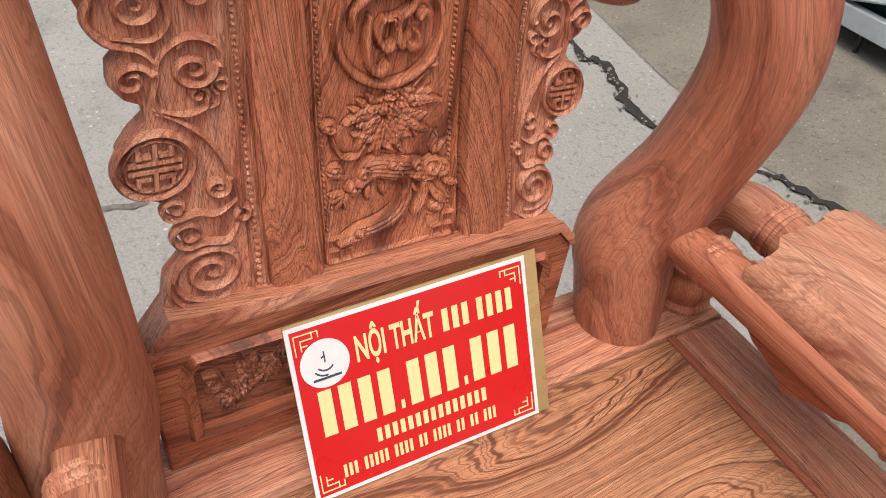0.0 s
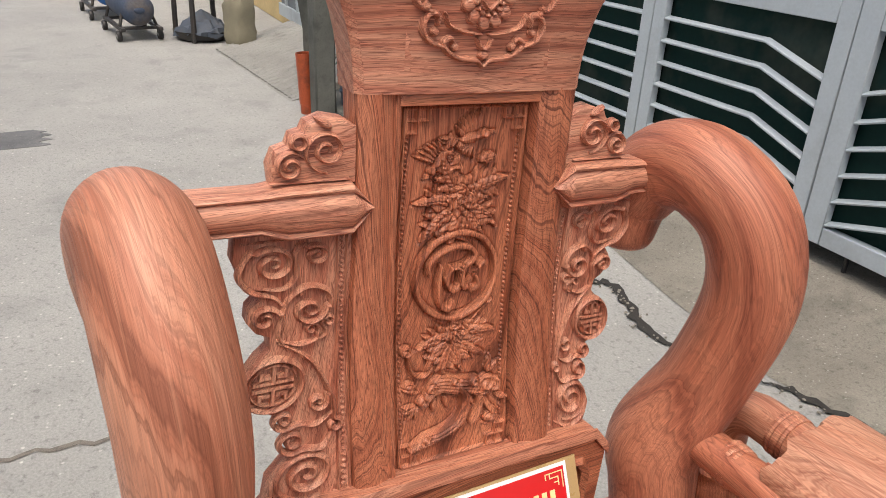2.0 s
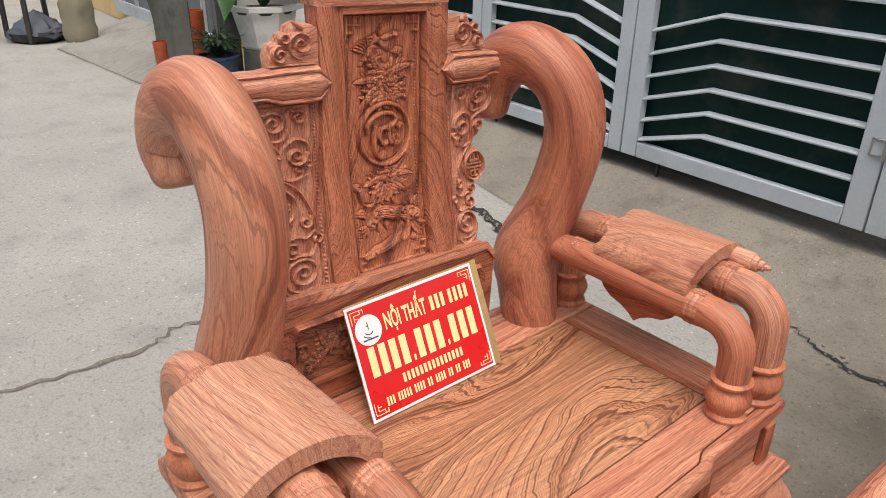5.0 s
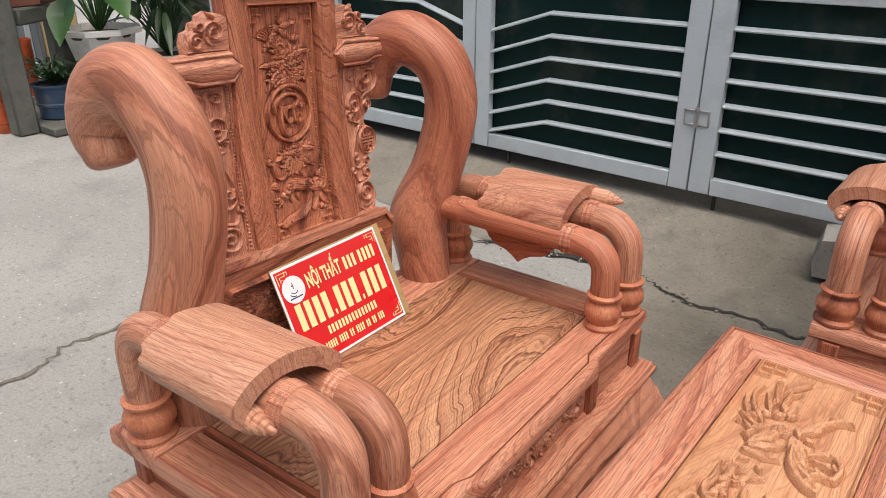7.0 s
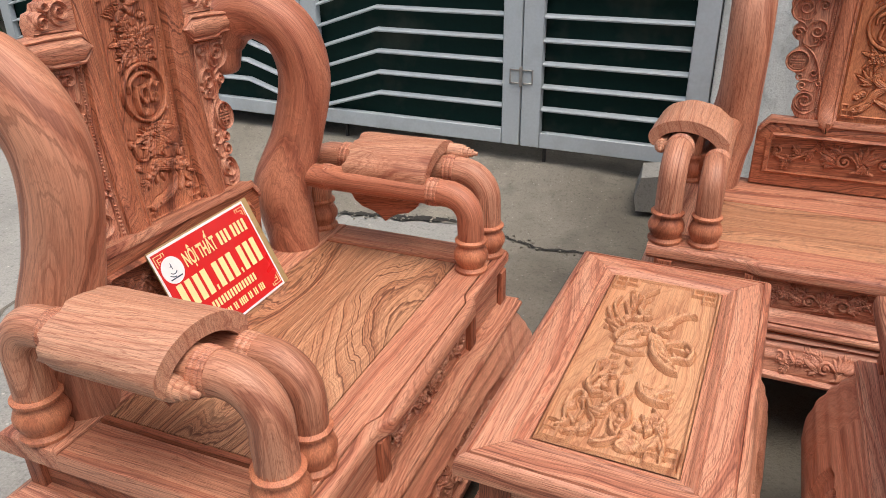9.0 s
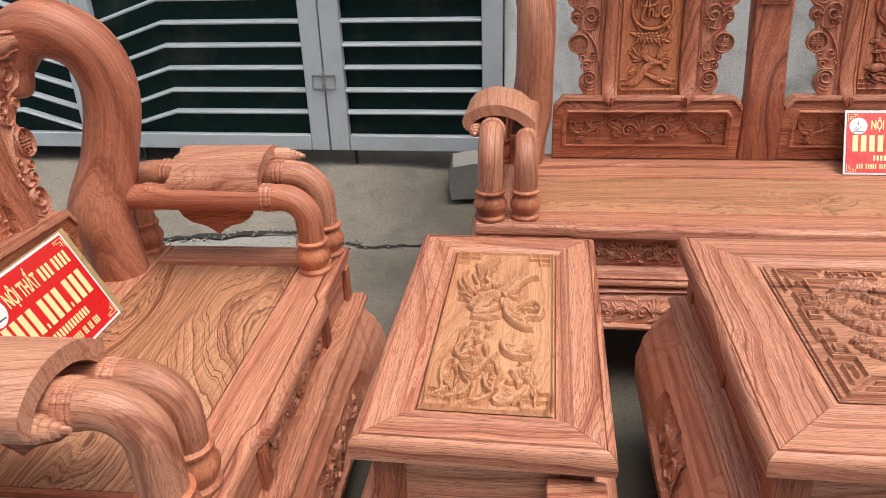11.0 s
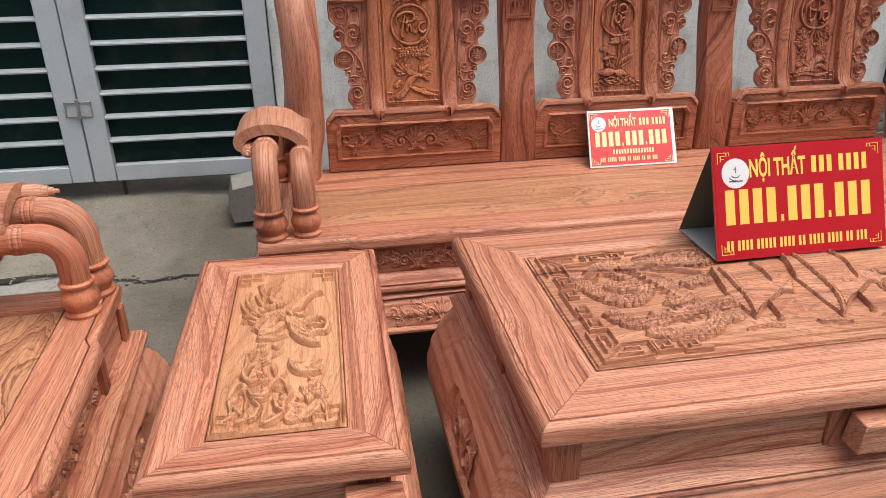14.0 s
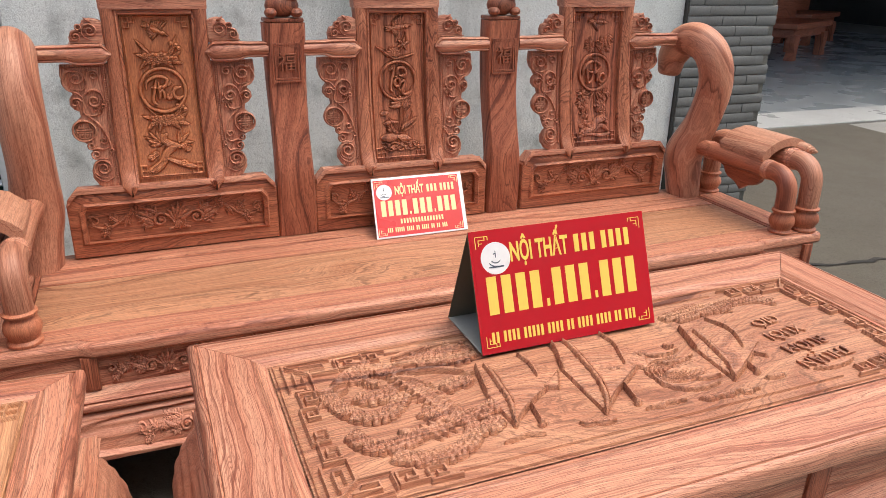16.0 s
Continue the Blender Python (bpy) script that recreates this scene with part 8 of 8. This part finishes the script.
for i in range(14):
    f = i / 13
    k = (0.84, 1.0, 1.04, 1.05, 1.03, 1.0, 0.99, 0.98, 1.0, 1.02, 1.02, 1.0, 0.94, 0.80)[i]
    ring = []
    for j in range(24):
        ca, sa = math.cos(math.tau * j / 24), math.sin(math.tau * j / 24)
        box = (abs(ca) ** 4 + abs(sa) ** 4) ** -0.25
        ring.append(((0.16 * k + 0.009 * math.sin(4 * j + 2.2 * i)) * ca * box, (0.125 * k + 0.010 * math.sin(3 * j - 1.7 * i)) * sa * box, 0.46 * f + 0.025 * math.sin(2.0 * j) * f))
    rows.append(ring)
g = Geo().grid(rows, True)
g.f.append(tuple(range(24)))
part("bag", g, M_SACK, sack)
part("neck", Geo().tube(catmull([(0.0, 0.0, 0.44), (0.05, 0.02, 0.52), (-0.02, 0.05, 0.58), (0.04, 0.02, 0.61)], 4), [0.10, 0.095, 0.09, 0.085, 0.08, 0.075, 0.07, 0.065, 0.06, 0.055, 0.05, 0.045, 0.03], 10), M_SACK, sack)

# cement stand for plants
rack = thing("plant_stand", pose(-4.54, 1.30, 0), "weathered cement post and beam plant stand", "plant stand")
part("post", Geo().box(-0.07, 0.07, -0.065, 0.065, 0.0, 1.30, 0.012), M_POST, rack)
part("post", Geo().box(-0.32, -0.20, 0.38, 0.50, 0.061, 0.64, 0.012), M_POST, rack)
slant = Matrix.Rotation(math.atan2(0.44, -0.26), 4, "Z")
part("beam", Geo().box(0.085, 0.60, -0.07, 0.07, 0.641, 0.74, 0.012, slant), M_POST, rack)
part("slab", Geo().box(-0.45, 0.25, 0.067, 1.25, 0.0, 0.06, 0.012), M_POST, rack)
brick_clay = painted("brick_clay", (0.20, 0.075, 0.05), 0.85, 0.2, 20, bump=0.4)
for u, t in ((0.22, 100), (0.44, 130)):
    bk = thing("brick", pose(-4.54 - 0.51 * u, 1.30 + 0.86 * u, 0.742, 0, 0, t), "dark red loose brick on the cement beam", "brick", "loose bricks")
    part("body", Geo().box(-0.10, 0.10, -0.05, 0.05, 0.0, 0.06, 0.006), brick_clay, bk)


def pipe(m, label, r, h):
    unit = thing("clay_pipe", m, label, "pipe", "orange pipes")
    g = Geo().lathe([(r * 0.86, 0.0), (r * 0.92, 0.01), (r * 0.92, h * 0.16), (r, h * 0.17), (r, h * 0.72), (r * 1.03, h * 0.73), (r * 1.03, h * 0.9), (r * 1.06, h), (r * 0.92, h), (r * 0.88, h * 0.8), (r * 0.84, h * 0.2)], (0, 0, 0), "z", 22)
    part("barrel", g, M_ORANGE, unit)


pipe(pose(-4.67, 1.24, 0, 2, -2, 0), "orange glazed pipe with black scorch marks, standing upright", 0.052, 0.38)
pipe(pose(-5.25, 1.68, 0), "short orange pipe standing behind a post", 0.06, 0.47)


def leaves(g, rng, n, base_pt, spread, height, ln, wd, droop, up=0.6):
    """Leaf blades on arching stalks out of one pot."""
    for i in range(n):
        a = rng.uniform(0, math.tau)
        h = height * rng.uniform(0.35, 1.0)
        r = spread * rng.uniform(0.2, 1.0)
        foot = Vector(base_pt)
        tip = foot + Vector((r * math.cos(a), r * math.sin(a), h))
        g.tube([foot, foot.lerp(tip, 0.6) + Vector((0, 0, h * 0.12)), tip], [0.006, 0.005, 0.004], 5, False)
        d = Vector((math.cos(a) * up, math.sin(a) * up, rng.uniform(-droop, 0.35))).normalized()
        side = d.cross(Vector((0, 0, 1))).normalized()
        nrm = side.cross(d)
        le, w = ln * rng.uniform(0.7, 1.15), wd * rng.uniform(0.75, 1.15)
        rows = []
        for j in range(7):
            f = j / 6
            k = math.sin(math.pi * (0.06 + 0.94 * f) ** 0.8) * w * 0.5
            c = tip + d * (le * f) - Vector((0, 0, droop * le * 0.45 * f * f))
            rows.append([c - side * k + nrm * k * 0.35, c, c + side * k + nrm * k * 0.35])
        g.grid(rows)


rng = random.Random(8)
pot = thing("planter", pose(-4.60, 1.92, 0.135), "pale octagonal planter with broad-leaved plant", "plant pot", "potted plants")
part("plinth", Geo().lathe([(0.17, -0.0745), (0.18, -0.055), (0.17, 0.14), (0.15, 0.15)], (0, 0, 0), "z", 8), M_POST, pot)
part("bowl", Geo().lathe([(0.15, 0.15), (0.17, 0.17), (0.23, 0.40), (0.275, 0.41), (0.28, 0.44), (0.24, 0.445), (0.225, 0.40), (0.20, 0.38)], (0, 0, 0), "z", 8), M_POTW, pot, "", 25)
part("soil", Geo().lathe([(0.01, 0.402), (0.222, 0.40), (0.215, 0.385), (0.01, 0.385)], (0, 0, 0), "z", 16), M_SOIL, pot)
g = Geo()
leaves(g, rng, 34, (0, 0, 0.40), 0.30, 0.50, 0.22, 0.18, 0.7)
part("foliage", g, M_LEAF, pot)
pot = thing("planter", pose(-4.70, 2.46, 0.06), "round pale pot with narrow dark leaves", "plant pot", "potted plants")
part("bowl", Geo().lathe([(0.13, 0.0), (0.17, 0.02), (0.22, 0.24), (0.25, 0.25), (0.25, 0.275), (0.21, 0.28), (0.20, 0.23)], (0, 0, 0), "z", 26), M_POTW, pot)
part("soil", Geo().lathe([(0.01, 0.252), (0.205, 0.25), (0.2, 0.235), (0.01, 0.235)], (0, 0, 0), "z", 16), M_SOIL, pot)
g = Geo()
leaves(g, rng, 80, (0, 0, 0.25), 0.34, 0.75, 0.26, 0.05, 0.6)
part("foliage", g, M_LEAFD, pot)
pot = thing("planter", pose(-4.56, 1.545, 0.06), "dark blue ribbed pot with small bushy plant", "plant pot", "potted plants")
part("bowl", Geo().lathe([(0.10, 0.0), (0.115, 0.01), (0.118, 0.08), (0.126, 0.085), (0.126, 0.10), (0.12, 0.105), (0.132, 0.20), (0.14, 0.205), (0.14, 0.22), (0.12, 0.22), (0.115, 0.19)], (0, 0, 0), "z", 26), M_BLUEPOT, pot)
part("soil", Geo().lathe([(0.01, 0.202), (0.12, 0.20), (0.115, 0.19), (0.01, 0.19)], (0, 0, 0), "z", 16), M_SOIL, pot)
g = Geo()
leaves(g, rng, 70, (0, 0, 0.2), 0.15, 0.17, 0.075, 0.032, 0.4)
part("foliage", g, M_LEAFD, pot)
pot = thing("planter", pose(-5.28, 1.45, 0.0) @ Matrix.Diagonal((0.5, 0.5, 1.06, 1)), "dark square planter on the lane", "plant pot", "potted plants")
part("bowl", Geo().lathe([(0.12, 0.0), (0.13, 0.40), (0.20, 0.62), (0.24, 0.64), (0.24, 0.68), (0.2, 0.68), (0.17, 0.6)], (0, 0, 0), "z", 4), M_POST, pot, "", 20)
part("soil", Geo().lathe([(0.01, 0.625), (0.185, 0.62), (0.17, 0.605), (0.01, 0.605)], (0, 0, 0), "z", 16), M_SOIL, pot)
g = Geo()
leaves(g, rng, 24, (0, 0, 0.6), 0.2, 0.4, 0.2, 0.06, 0.5)
part("foliage", g, M_LEAFD, pot)
